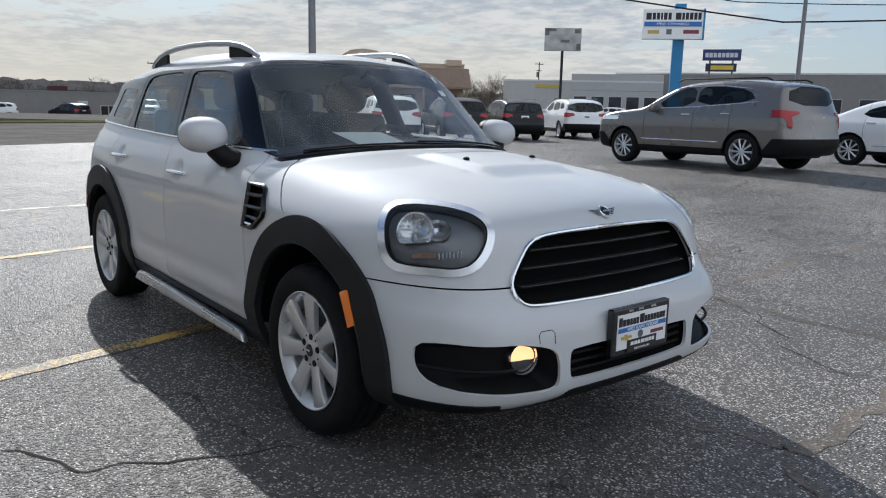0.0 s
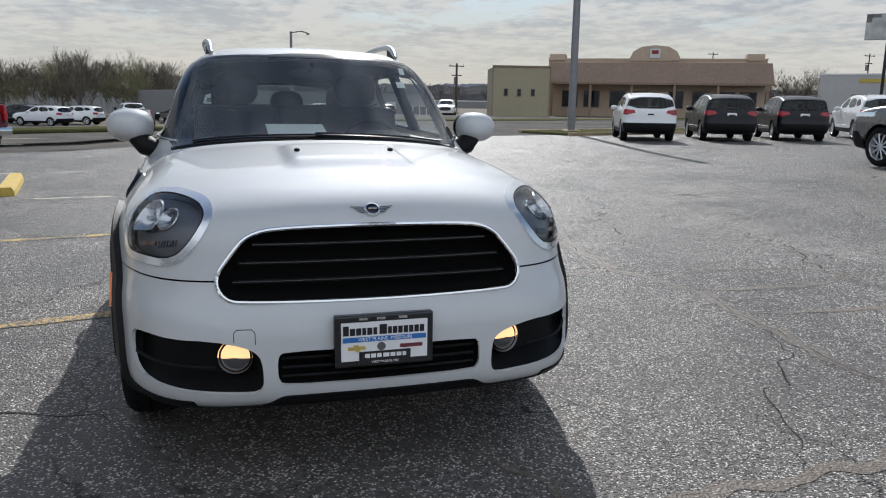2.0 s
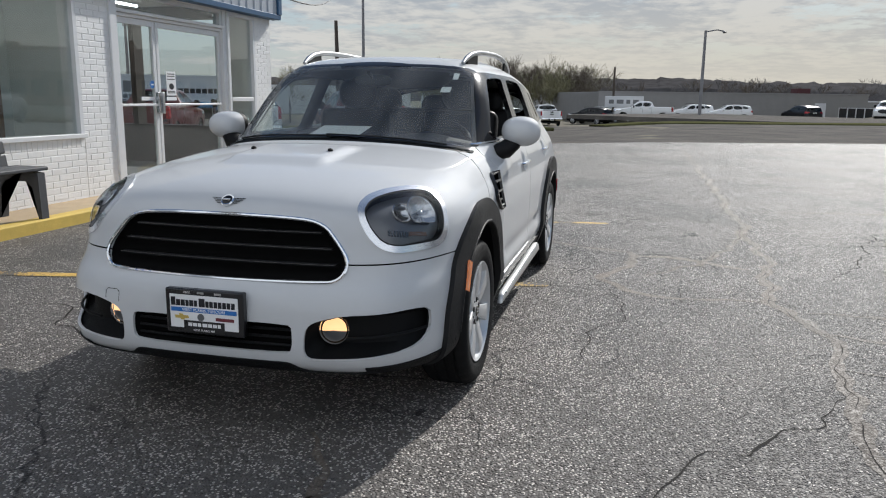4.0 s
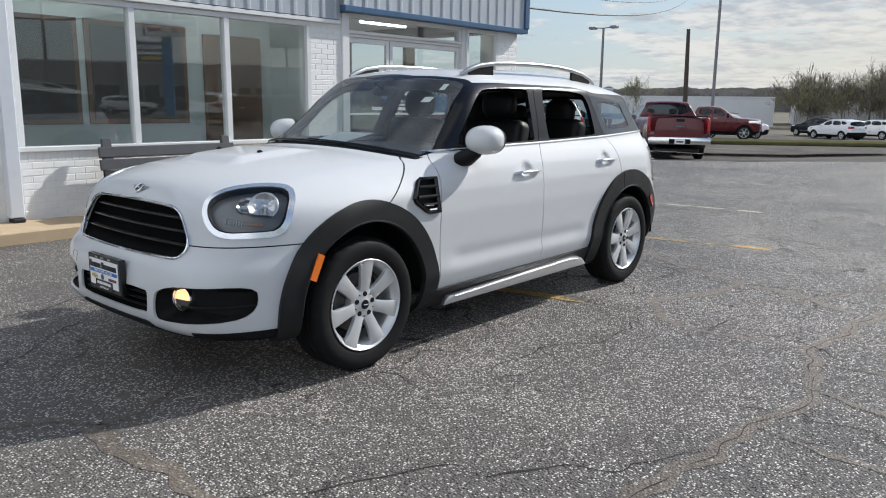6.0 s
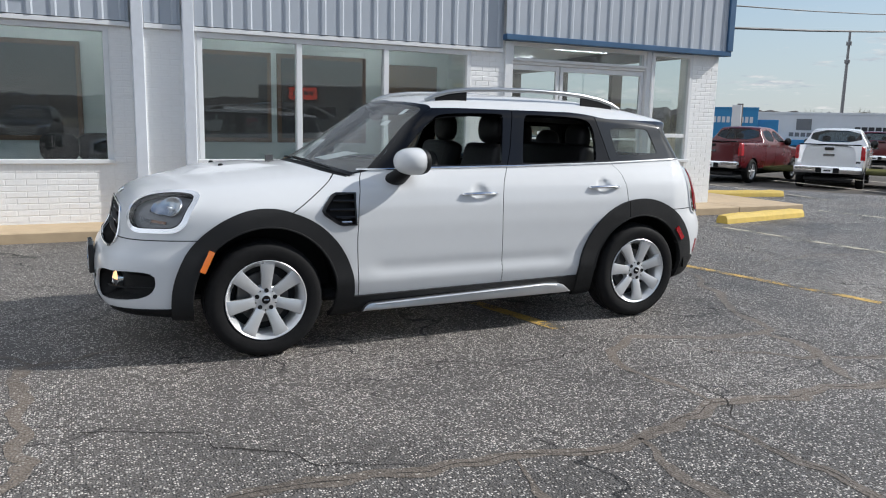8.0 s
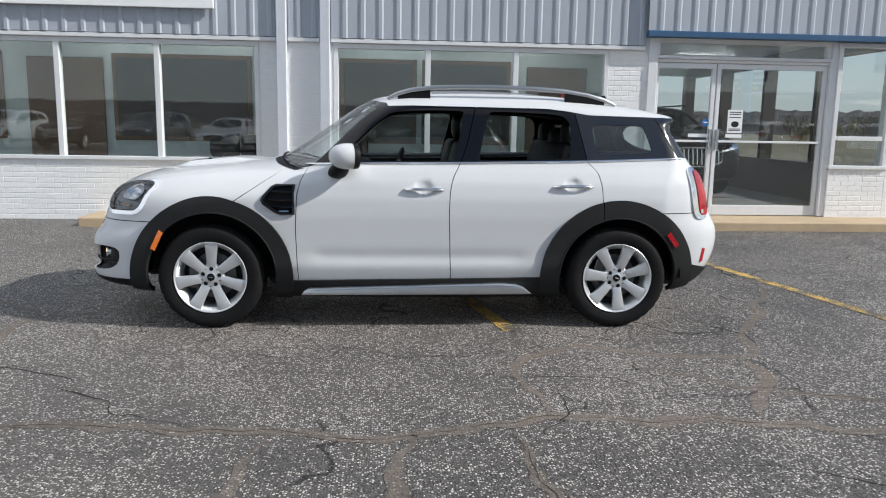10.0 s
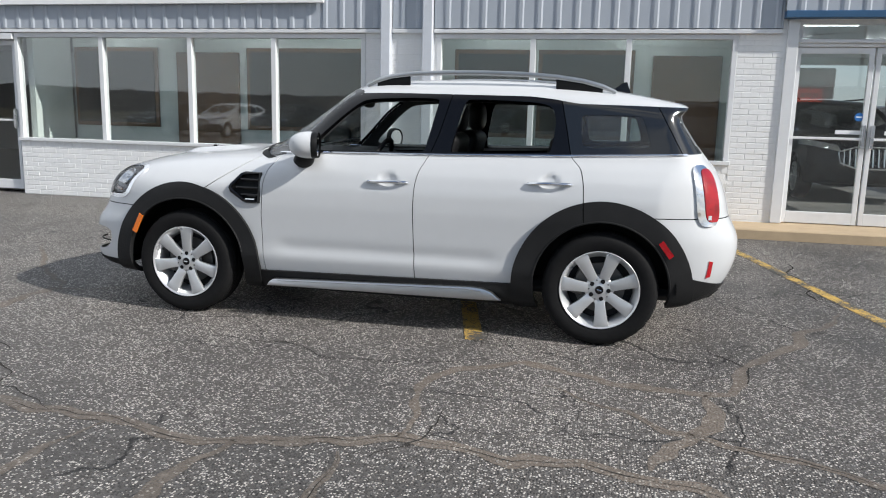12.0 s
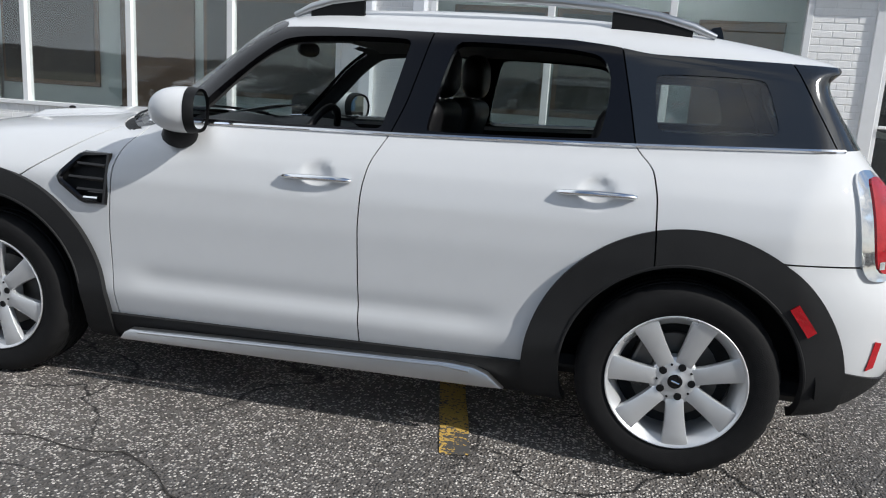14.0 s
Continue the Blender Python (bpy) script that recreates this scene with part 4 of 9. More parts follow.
def skin(name, V, N, T, pick, mat, parent, offset=0.0, thick=0.012, label=""):
    """The picked triangles as a panel of its own: laid off along the normal, with a turned-in rim all round."""
    T = T[pick]
    if not len(T):
        return None
    used, inv = np.unique(T, return_inverse=True)
    v, n, t = V[used] + offset * N[used], N[used], inv.reshape(-1, 3)
    e = np.concatenate([t[:, [0, 1]], t[:, [1, 2]], t[:, [2, 0]]])
    key = np.sort(e, 1)
    _, first, count = np.unique(key, axis=0, return_index=True, return_counts=True)
    rim = e[first[count == 1]]
    if thick:
        base = len(v)
        ring = np.unique(rim)
        where = np.full(len(v), -1)
        where[ring] = np.arange(len(ring))
        m = len(ring)
        v = np.concatenate([v, v[ring], v[ring] - thick * n[ring]])
        n = np.concatenate([n, n[ring], n[ring]])
        a, b = base + where[rim[:, 0]], base + where[rim[:, 1]]
        quads = np.stack([b, a, a + m, b + m], 1)
        faces = t.tolist() + quads.tolist()
    else:
        faces = t.tolist()
    return put_mesh(name, mesh_of(name, v, faces, mat, normals=n if not thick else None, smooth=True), parent, label)


# centre-line silhouette, from the front lip over the roof to the tail and back underneath
SIDE = rounded([(-0.74, 0.262), (-0.84, 0.285), (-0.885, 0.335), (-0.882, 0.47), (-0.868, 0.58), (-0.80, 0.645), (-0.765, 0.75), (-0.745, 0.85), (-0.68, 0.925),
                (-0.56, 0.975), (-0.36, 1.02), (-0.1, 1.048), (0.15, 1.068), (0.37, 1.080), (0.60, 1.236), (0.825, 1.394), (0.995, 1.508), (1.19, 1.548), (1.5, 1.562), (1.9, 1.568),
                (2.3, 1.556), (2.65, 1.52), (2.95, 1.47), (3.17, 1.425), (3.15, 1.395), (3.10, 1.375), (3.19, 1.24), (3.28, 1.11), (3.36, 1.03), (3.415, 0.88), (3.43, 0.78),
                (3.475, 0.70), (3.505, 0.62), (3.49, 0.48), (3.42, 0.34), (3.30, 0.25), (2.5, 0.19), (0.5, 0.19), (-0.25, 0.215)], 2)
SIDE_FIELD = Table2D(lambda x, z: -poly_sdf(x, z, SIDE), -1.3, 3.9, -0.1, 1.9, 0.006, 0.012)
HALF_WIDTH = lut([(0.0, 0.70), (0.18, 0.76), (0.25, 0.81), (0.32, 0.842), (0.41, 0.868), (0.50, 0.863), (0.62, 0.867), (0.74, 0.872), (0.86, 0.866), (0.96, 0.842), (1.04, 0.80),
                  (1.085, 0.768), (1.25, 0.705), (1.45, 0.628), (1.55, 0.56), (1.7, 0.5)], 0.0, 1.7, 0.018)
NOSE_PINCH = lut([(0.0, 0.0), (0.85, 0.0), (0.95, -0.012), (1.05, -0.035), (1.2, -0.02), (1.7, -0.02)], 0.0, 1.7, 0.03)


def car_field(x, y, z):
    ay = np.abs(y)
    front, rear = 1 - step(0.75, 1.6, x), step(2.2, 3.1, x)
    bow = front * ((0.10 + 0.20 * step(0.0, 0.7, x)) * ay**2 + 0.62 * (ay / 0.9) ** 8) - rear * (0.10 * ay**2 + 0.5 * (ay / 0.9) ** 8)
    crown = (0.085 * ay**2 + 0.06 * ay**4) * step(0.6, 1.0, z) * (1 - 0.3 * step(2.5, 3.1, x))
    dome = 0.024 * (1 - step(0.20, 0.26, ay)) * step(-0.38, -0.25, x) * (1 - step(0.02, 0.26, x))
    d1 = SIDE_FIELD(x - bow, z + crown - dome)
    w = HALF_WIDTH(z) + (1 - step(-0.2, 0.7, x)) * NOSE_PINCH(z) - 0.03 * step(2.3, 3.2, x) * step(0.9, 1.3, z) - 0.015 * step(2.6, 3.3, x)
    for hx, hz in ((1.37, 0.925), (2.35, 0.948)):       # cups behind the door handles
        w = w - 0.018 * np.exp(-(((x - hx) / 0.054) ** 2 + ((z - hz) / 0.046) ** 2) ** 3)
    w = w - 0.009 * np.exp(-((z - 0.475) / 0.042) ** 2) * step(0.60, 0.74, x) * (1 - step(1.95, 2.12, x))
    k = 0.06 + 0.10 * (1 - step(0.3, 0.7, x)) * step(0.7, 0.95, z) + 0.09 * step(1.3, 1.5, z)
    return smax(d1, ay - w, k)


LAMP_C, LAMP_N = np.array([-0.515, 0.655, 0.838]), np.array([-0.74, 0.56, 0.36])


# the lens outline: blunt outer corner above, fuller towards the grille
LENS = rounded([(-1.0, 0.10), (-0.99, 0.57), (-0.86, 0.95), (-0.50, 1.02), (-0.06, 0.95), (0.36, 0.82), (0.74, 0.62), (0.99, 0.30), (1.02, -0.04), (0.94, -0.46), (0.72, -0.88), (0.38, -1.02), (-0.06, -0.95), (-0.48, -0.86), (-0.78, -0.74), (-0.95, -0.42)], 1) * np.array([0.170, 0.122])


def lens_value(V, c, n):
    """Metres inside the lens outline, on both sides of the car, seen along n (mirrored)."""
    n = n / np.linalg.norm(n)
    P = np.stack([V[:, 0], np.abs(V[:, 1]), V[:, 2]], 1) - c
    t = np.cross([0, 0, 1.0], n)
    t /= np.linalg.norm(t)
    return np.where(np.abs(P @ n) < 0.3, poly_sdf(P @ t, P @ np.cross(n, t), LENS), -1.0)


def oval(V, c, n, a, b, tilt=0.0, e=2.3):
    """An oval on both sides of the car, seen along n (mirrored): positive inside, in metres."""
    n = n / np.linalg.norm(n)
    P = np.stack([V[:, 0], np.abs(V[:, 1]), V[:, 2]], 1) - c
    t = np.cross([0, 0, 1.0], n)
    t /= np.linalg.norm(t)
    u = np.cross(n, t)
    p, q, d = P @ t, P @ u, P @ n
    p, q = p * math.cos(tilt) + q * math.sin(tilt), q * math.cos(tilt) - p * math.sin(tilt)
    r = (np.abs(p / a) ** e + np.abs(q / b) ** e) ** (1 / e)
    return np.where(np.abs(d) < 0.3, (1 - r) * min(a, b), -1.0)


def line_value(pos, val):
    p, v = np.asarray(pos, float), np.asarray(val, float)
    return lambda q: np.interp(q, p, v)


DOOR_FRONT = lut([(0.2, 0.566), (0.45, 0.552), (0.66, 0.545), (0.886, 0.556), (0.98, 0.58), (1.06, 0.625), (1.3, 0.80)], 0.2, 1.3, 0.02)
DOOR_MID = lut([(0.2, 1.556), (0.337, 1.551), (0.764, 1.535), (0.90, 1.54), (0.99, 1.558), (1.09, 1.612), (1.2, 1.655), (1.5, 1.73)], 0.2, 1.5, 0.02)
DOOR_REAR = lut([(0.2, 2.56), (0.737, 2.557), (0.95, 2.545), (1.04, 2.525), (1.10, 2.462), (1.25, 2.43), (1.5, 2.37)], 0.2, 1.5, 0.015)
BELT = line_value([-0.9, 0.5, 0.92, 1.7, 2.42, 3.15, 3.6], [1.03, 1.062, 1.079, 1.09, 1.108, 1.135, 1.15])
ROOF_EDGE = lut([(0.0, 1.46), (0.95, 1.445), (1.1, 1.452), (1.3, 1.458), (2.2, 1.452), (2.36, 1.435), (2.48, 1.413), (3.2, 1.402), (3.6, 1.40)], 0.0, 3.6, 0.03)
SILL = line_value([-1, 0.55, 2.14, 4], [0.318, 0.318, 0.342, 0.36])
GRILLE = rounded([(-0.30, 0.858), (0.30, 0.858), (0.415, 0.838), (0.47, 0.775), (0.525, 0.70), (0.495, 0.636), (0.42, 0.630), (0, 0.622), (-0.42, 0.630), (-0.495, 0.636), (-0.525, 0.70), (-0.47, 0.775), (-0.415, 0.838)], 2)
INTAKE = rounded([(-0.338, 0.466), (-0.318, 0.480), (0.0, 0.480), (0.318, 0.480), (0.338, 0.466), (0.338, 0.385), (0.318, 0.367), (0.0, 0.367), (-0.318, 0.367), (-0.338, 0.385)], 1)
FOG = rounded([(0.382, 0.375), (0.385, 0.445), (0.398, 0.478), (0.44, 0.500), (0.54, 0.522), (0.66, 0.522), (0.75, 0.526), (0.792, 0.512), (0.797, 0.45), (0.786, 0.398), (0.748, 0.368), (0.62, 0.355), (0.50, 0.349), (0.43, 0.345), (0.395, 0.350)], 1)
LIP = lut([(0.0, 0.332), (0.315, 0.332), (0.335, 0.326), (0.362, 0.304), (0.40, 0.290), (0.48, 0.288), (0.58, 0.292), (0.68, 0.298), (0.77, 0.302), (1.0, 0.305)], 0.0, 1.0, 0.008)
WINDSCREEN = rounded([(-0.74, 0.98), (-0.30, 0.95), (0.30, 0.95), (0.74, 0.98), (0.637, 1.32), (0.611, 1.42), (0.588, 1.456), (0.53, 1.480), (0.3, 1.496), (-0.3, 1.496), (-0.53, 1.480), (-0.588, 1.456), (-0.611, 1.42), (-0.637, 1.32)], 1)
BACKLIGHT = rounded([(-0.62, 1.15), (0.62, 1.15), (0.53, 1.37), (-0.53, 1.37)], 2)
WIN_FRONT = rounded([(0.80, 1.094), (0.94, 1.094), (1.25, 1.097), (1.535, 1.103), (1.572, 1.105), (1.580, 1.13), (1.61, 1.27), (1.634, 1.39), (1.640, 1.42), (1.61, 1.428), (1.42, 1.428), (1.19, 1.418), (1.12, 1.39), (0.96, 1.25)], 2)
WIN_REAR = rounded([(1.735, 1.112), (1.755, 1.105), (2.05, 1.112), (2.31, 1.120), (2.342, 1.128), (2.352, 1.20), (2.362, 1.30), (2.345, 1.375), (2.29, 1.412), (2.05, 1.424), (1.83, 1.427), (1.804, 1.415), (1.768, 1.27)], 2)
WIN_QUARTER = rounded([(2.54, 1.158), (2.72, 1.160), (2.90, 1.166), (2.915, 1.185), (2.87, 1.33), (2.845, 1.348), (2.68, 1.350), (2.52, 1.348), (2.503, 1.33), (2.522, 1.18)], 1)
SCUTTLE = [(0.335, 0.842), (0.345, 0.862), (0.40, 0.925), (0.425, 0.936), (0.538, 0.94), (0.535, 0.752), (0.455, 0.757), (0.43, 0.765), (0.345, 0.822)]
FRONT_HUB, REAR_HUB, HUB_Z = 0.0, 2.67, 0.338
CLAD_F, CLAD_R, HOLE_F, HOLE_R = 0.517, 0.522, 0.408, 0.392
GAP_W = 0.0028


def build_body(car):
    """The painted shell, cut into its panels, glass and cladding."""
    V, Q = surface_net(car_field, (-1.0, -0.96, 0.12), (3.56, 0.96, 1.64), 0.0175)
    V, N = onto(car_field, V)
    T = np.concatenate([Q[:, [0, 1, 2]], Q[:, [0, 2, 3]]])
    face = np.cross(V[T[:, 1]] - V[T[:, 0]], V[T[:, 2]] - V[T[:, 0]])
    if (face * N[T[:, 0]]).sum() < 0:
        T = T[:, ::-1].copy()
    side = lambda v: np.abs(v[:, 1]) > 0.42
    keep = lambda f, m: np.where(m, f, -1.0)
    hole_f = lambda v: keep(HOLE_F - np.hypot(v[:, 0] - 0.01, v[:, 2] - HUB_Z - 0.008), np.abs(v[:, 1]) > 0.6)
    hole_r = lambda v: keep(HOLE_R - np.hypot(v[:, 0] - REAR_HUB, v[:, 2] - HUB_Z - 0.008), np.abs(v[:, 1]) > 0.6)
    clad_f = lambda v: keep(CLAD_F - np.hypot(v[:, 0] - 0.01, v[:, 2] - HUB_Z), np.abs(v[:, 1]) > 0.5)
    clad_r = lambda v: keep(CLAD_R - np.hypot(v[:, 0] - REAR_HUB, v[:, 2] - HUB_Z), np.abs(v[:, 1]) > 0.5)
    sill = lambda v: SILL(v[:, 0]) - v[:, 2]
    lip = lambda v: np.where(v[:, 0] < 0, LIP(np.abs(v[:, 1])) - v[:, 2], -1.0)
    tail_lip = lambda v: np.where(v[:, 0] > 2.9, 0.40 + 0.25 * (3.3 - v[:, 0]) - v[:, 2], -1.0)
    belt = lambda v: v[:, 2] - BELT(v[:, 0])
    roof_line = lambda v: np.minimum(v[:, 2] - ROOF_EDGE(v[:, 0]), (v[:, 0] + 0.20 * v[:, 1] ** 2 - 1.02) * 0.7)
    base = lambda v: 0.375 + 0.24 * v[:, 1] ** 2 + 0.62 * (np.abs(v[:, 1]) / 0.9) ** 8     # foot of the windscreen
    screen = lambda v: np.where((v[:, 0] < 1.25) & (v[:, 2] > 1.0), np.minimum(poly_sdf(v[:, 1], v[:, 2], WINDSCREEN), (v[:, 0] - base(v)) * 0.6), -1.0)
    screen_in = lambda v: np.where((v[:, 0] < 1.25) & (v[:, 2] > 1.0), screen(v) - 0.016, -1.0)
    cowl = lambda v: np.where(v[:, 0] < 1.25, (v[:, 0] - base(v) + 0.05) * 0.6, -1.0)
    back = lambda v: np.where(v[:, 0] > 2.95, poly_sdf(v[:, 1], v[:, 2], BACKLIGHT), -1.0)
    panel = lambda outline: (lambda v: keep(poly_sdf(v[:, 0], v[:, 2], outline), side(v)))
    wide = lambda outline: (lambda v: np.where(side(v) & (v[:, 1] > 0), poly_sdf(v[:, 0], v[:, 2], outline) + 0.012, -1.0))
    nose = lambda outline, lim=-0.4: (lambda v: np.where(v[:, 0] < lim, poly_sdf(v[:, 1], v[:, 2], outline), -1.0))
    fog = lambda v: np.where(v[:, 0] < -0.4, poly_sdf(np.abs(v[:, 1]), v[:, 2], FOG), -1.0)
    lamp = lambda grow: (lambda v: (lambda d: np.where((v[:, 0] < 0) & (d > -0.9), d + grow, -1.0))(lens_value(v, LAMP_C, LAMP_N)))
    tail = lambda grow: (lambda v: np.where(v[:, 0] > 2.5, oval(v, np.array([3.270, 0.728, 0.905]) if not grow else np.array([3.248, 0.748, 0.905]), np.array([0.66, 0.74, 0.1]), 0.052 + grow, 0.152 + grow, 0.0, 3.6), -1.0))
    def bowl(v):
        n = LAMP_N / np.linalg.norm(LAMP_N)
        t = np.cross([0, 0, 1.0], n)
        t /= np.linalg.norm(t)
        P = np.stack([v[:, 0], np.abs(v[:, 1]), v[:, 2]], 1) - LAMP_C
        p, q = P @ t, P @ np.cross(n, t)
        big = np.minimum(0.070 - np.hypot((p + 0.068) / 0.90, q - 0.016), q + 0.032)
        return np.where((v[:, 0] < 0) & (lamp(0)(v) > 0), np.maximum(big, 0.042 - np.hypot(p - 0.010, q - 0.018)), -1.0)

    seam = {
        "front": lambda v: v[:, 0] - DOOR_FRONT(v[:, 2]),
        "mid": lambda v: v[:, 0] - DOOR_MID(v[:, 2]),
        "rear": lambda v: v[:, 0] - DOOR_REAR(v[:, 2]),
        "bonnet": lambda v: ((v[:, 0] - 0.171) * 0.558 - (v[:, 2] - 0.842) * 0.83),
        "bumper": lambda v: np.where(v[:, 0] < 0.2, v[:, 2] - 0.692, -1.0),
        "tail": lambda v: np.where(v[:, 0] > 2.7, v[:, 2] - 0.775, -1.0),
        "gate": lambda v: v[:, 0] - (3.03 - 0.55 * (v[:, 2] - 1.2)) - 0.03,
    }
    fields = {"hole_f": hole_f, "hole_r": hole_r, "clad_f": clad_f, "clad_r": clad_r, "sill": sill, "lip": lip, "tail_lip": tail_lip, "belt": belt, "roof": roof_line,
              "screen": screen, "screen_in": screen_in, "cowl": cowl, "back": back, "win_f": panel(WIN_FRONT), "win_r": panel(WIN_REAR), "win_q": panel(WIN_QUARTER), "scuttle": panel(SCUTTLE), "wide_f": wide(WIN_FRONT), "wide_r": wide(WIN_REAR),
              "grille": nose(GRILLE), "intake": nose(INTAKE), "fog": fog, "lamp_in": lamp(-0.005), "lamp": lamp(0), "ring": lamp(0.025), "bowl": bowl, "tail_in": tail(0), "tail_out": tail(0.024)}
    for f in fields.values():
        V, T = cut(V, T, f(V))
    for k, f in seam.items():
        for s in (GAP_W, -GAP_W):
            val = f(V)
            if k not in ("bumper", "tail", "gate"):
                val = np.where((np.abs(V[:, 1]) > 0.45), val, -1.0)
            V, T = cut(V, T, np.where(val < -0.9, -1.0, val + s))
    V, N = onto(car_field, V, 2)
    C = V[T].mean(1)
    val = {k: f(C) for k, f in fields.items()}
    sv = {k: f(C) for k, f in seam.items()}
    left, up = C[:, 1] < 0, val["belt"] > 0
    taken = np.zeros(len(T), bool)

    def take(m):
        m = m & ~taken
        taken[m] = True
        return m

    gone = take((val["hole_f"] > 0) | (val["hole_r"] > 0) | (val["grille"] > 0) | (val["intake"] > 0) | (val["fog"] > 0) | (val["scuttle"] > 0))
    gone |= take((np.abs(C[:, 1]) < 0.74) & (C[:, 2] < 0.30) & (N[T].mean(1)[:, 2] < -0.6) & (np.abs(C[:, 0] - 1.3) < 1.9))
    make = lambda name, m, mat, **kw: skin(name, V, N, T, m, mat, car, **kw)
    for nm, c in (("front_arch_trim", "clad_f"), ("rear_arch_trim", "clad_r")):
        m = (val[c] > 0) & (C[:, 2] < 1.0)
        for s in (left, ~left):
            if c == "clad_r":
                make("shut_gap", take(m & s & (np.abs(sv["rear"]) < GAP_W) & (C[:, 2] > 0.5)), GAP, offset=0.012, thick=0)
                make(nm, take(m & s & (sv["rear"] < 0)), ARCH, offset=0.022, thick=0.03, label="matt black plastic wheel arch trim on the door")
            make(nm, take(m & s), ARCH, offset=0.022, thick=0.03, label="matt black plastic wheel arch trim")
    sill_zone = (val["sill"] > 0) & (C[:, 0] > 0.3) & (C[:, 0] < 2.3) & (np.abs(C[:, 1]) > 0.5)
    for s in (left, ~left):
        make("sill_trim", take(sill_zone & s), ARCH, offset=0.012, thick=0.03, label="matt black plastic sill trim")
    low = (val["lip"] > 0) | ((C[:, 0] < -0.3) & (val["sill"] > 0) & (np.abs(C[:, 1]) > 0.6))
    make("front_lip", take(low & (C[:, 0] < 0)), CLADDING, offset=0.006, thick=0.03, label="matt black lower front lip")
    make("rear_lower_trim", take((val["tail_lip"] > 0) & (C[:, 0] > 2.5)), ARCH, offset=0.008, thick=0.03, label="matt black lower rear trim")
    lens = {}
    for key, sgn in (("left", left), ("right", ~left)):
        lens[key] = make("headlamp_lens", take((val["lamp_in"] > 0) & sgn), CLEAR, offset=0.004, thick=0, label="clear rounded headlamp lens")
        make("headlamp_seal", take((val["lamp"] > 0) & sgn), CLADDING, offset=0.003, thick=0.02)
        make("headlamp_ring", take((val["ring"] > 0) & sgn), LAMP_CHROME, offset=0.006, thick=0.008, label="chrome ring round the headlamp")
        make("tail_lamp", take((val["tail_in"] > 0) & sgn), RED_LENS, offset=0.018, thick=0.03, label="red upright tail lamp")
        make("tail_lamp_ring", take((val["tail_out"] > 0) & sgn), CHROME, offset=0.013, thick=0.03, label="chrome tail lamp ring")
    make("windscreen", take(val["screen_in"] > 0), GLASS, offset=0.0, thick=0, label="large raked windscreen glass")
    edge = take(val["screen"] > 0)
    make("windscreen_border", edge, GLOSS_BLACK, offset=0.001, thick=0, label="black printed border of the windscreen")
    make("cowl_panel", take((val["cowl"] > 0) & (val["screen"] <= 0) & (C[:, 0] < base(C)) & (np.abs(C[:, 1]) < 0.70) & (C[:, 2] > 0.98)), CLADDING, offset=-0.006, thick=0, label="black plastic cowl under the windscreen")
    make("tailgate_glass", take(val["back"] > 0), TINTED, offset=-0.004, thick=0)
    for key, sgn in (("left", left), ("right", ~left)):
        zone = sgn & up
        if key == "right":
            make("front_door_glass", take((val["wide_f"] > 0) & zone), SIDE_GLASS, offset=-0.006, thick=0)
            make("rear_door_glass", take((val["wide_r"] > 0) & zone), SIDE_GLASS, offset=-0.006, thick=0)
        else:
            take(((val["win_f"] > 0) | (val["win_r"] > 0)) & zone)      # both windows are wound down
        make("quarter_glass", take((val["win_q"] > 0) & zone), TINTED, offset=-0.003, thick=0, label="grey-green rear quarter window in a black surround")
    top = take(val["roof"] > 0)
    make("roof", top, PAINT, thick=0.02, label="white painted roof skin")
    make("roof_lining", top, LINING, offset=-0.04, thick=0, label="pale grey roof lining")
    upper = up & (C[:, 0] > 0.2) & (val["roof"] <= 0) & ((val["cowl"] > 0) | (C[:, 0] > 1.2))
    # shut lines of the lower body
    lateral = np.abs(C[:, 1]) > 0.5
    belowbelt = ~up
    near = {k: np.abs(v) < GAP_W for k, v in sv.items()}
    lines = {"front": near["front"] & lateral & belowbelt & (val["sill"] < 0) & (val["clad_f"] < 0),
             "mid": near["mid"] & lateral & (val["sill"] < 0) & (val["roof"] < 0),
             "rear": near["rear"] & lateral & (val["clad_r"] < 0) & (C[:, 2] > 0.55) & (val["roof"] < 0),
             "bonnet": near["bonnet"] & lateral & belowbelt & (C[:, 2] > 0.8) & (C[:, 0] < 0.6),
             "bumper": near["bumper"] & (C[:, 0] < -0.1) & (np.abs(C[:, 1]) > 0.49),
             "tail": near["tail"] & (C[:, 0] > 2.9),
             "gate": near["gate"] & (C[:, 2] > 1.13) & (C[:, 0] > 2.6)}
    for m in lines.values():
        for sgn in (left, ~left):
            make("shut_gap", take(m & sgn), GAP, offset=-0.006, thick=0)
    make("bumper_front", take((sv["bumper"] < 0) & (C[:, 0] < 0.0)), PAINT, label="white painted front bumper")
    for sgn in (left, ~left):
        make("quarter_surround", take(upper & sgn & (sv["rear"] > GAP_W) & (C[:, 0] > 2.35)), PANE_BLACK, thick=0.01, label="black printed edge of the rear quarter pane")
        post = take(upper & sgn)
        make("pillar_trim", post, GLOSS_BLACK, thick=0.03, label="gloss black window pillars")
        make("pillar_lining", (post | edge) & sgn & (C[:, 0] < 1.40) & (np.abs(C[:, 1]) > 0.45), INNER_GREY, offset=-0.042, thick=0, label="charcoal cloth on the inside of the pillar")
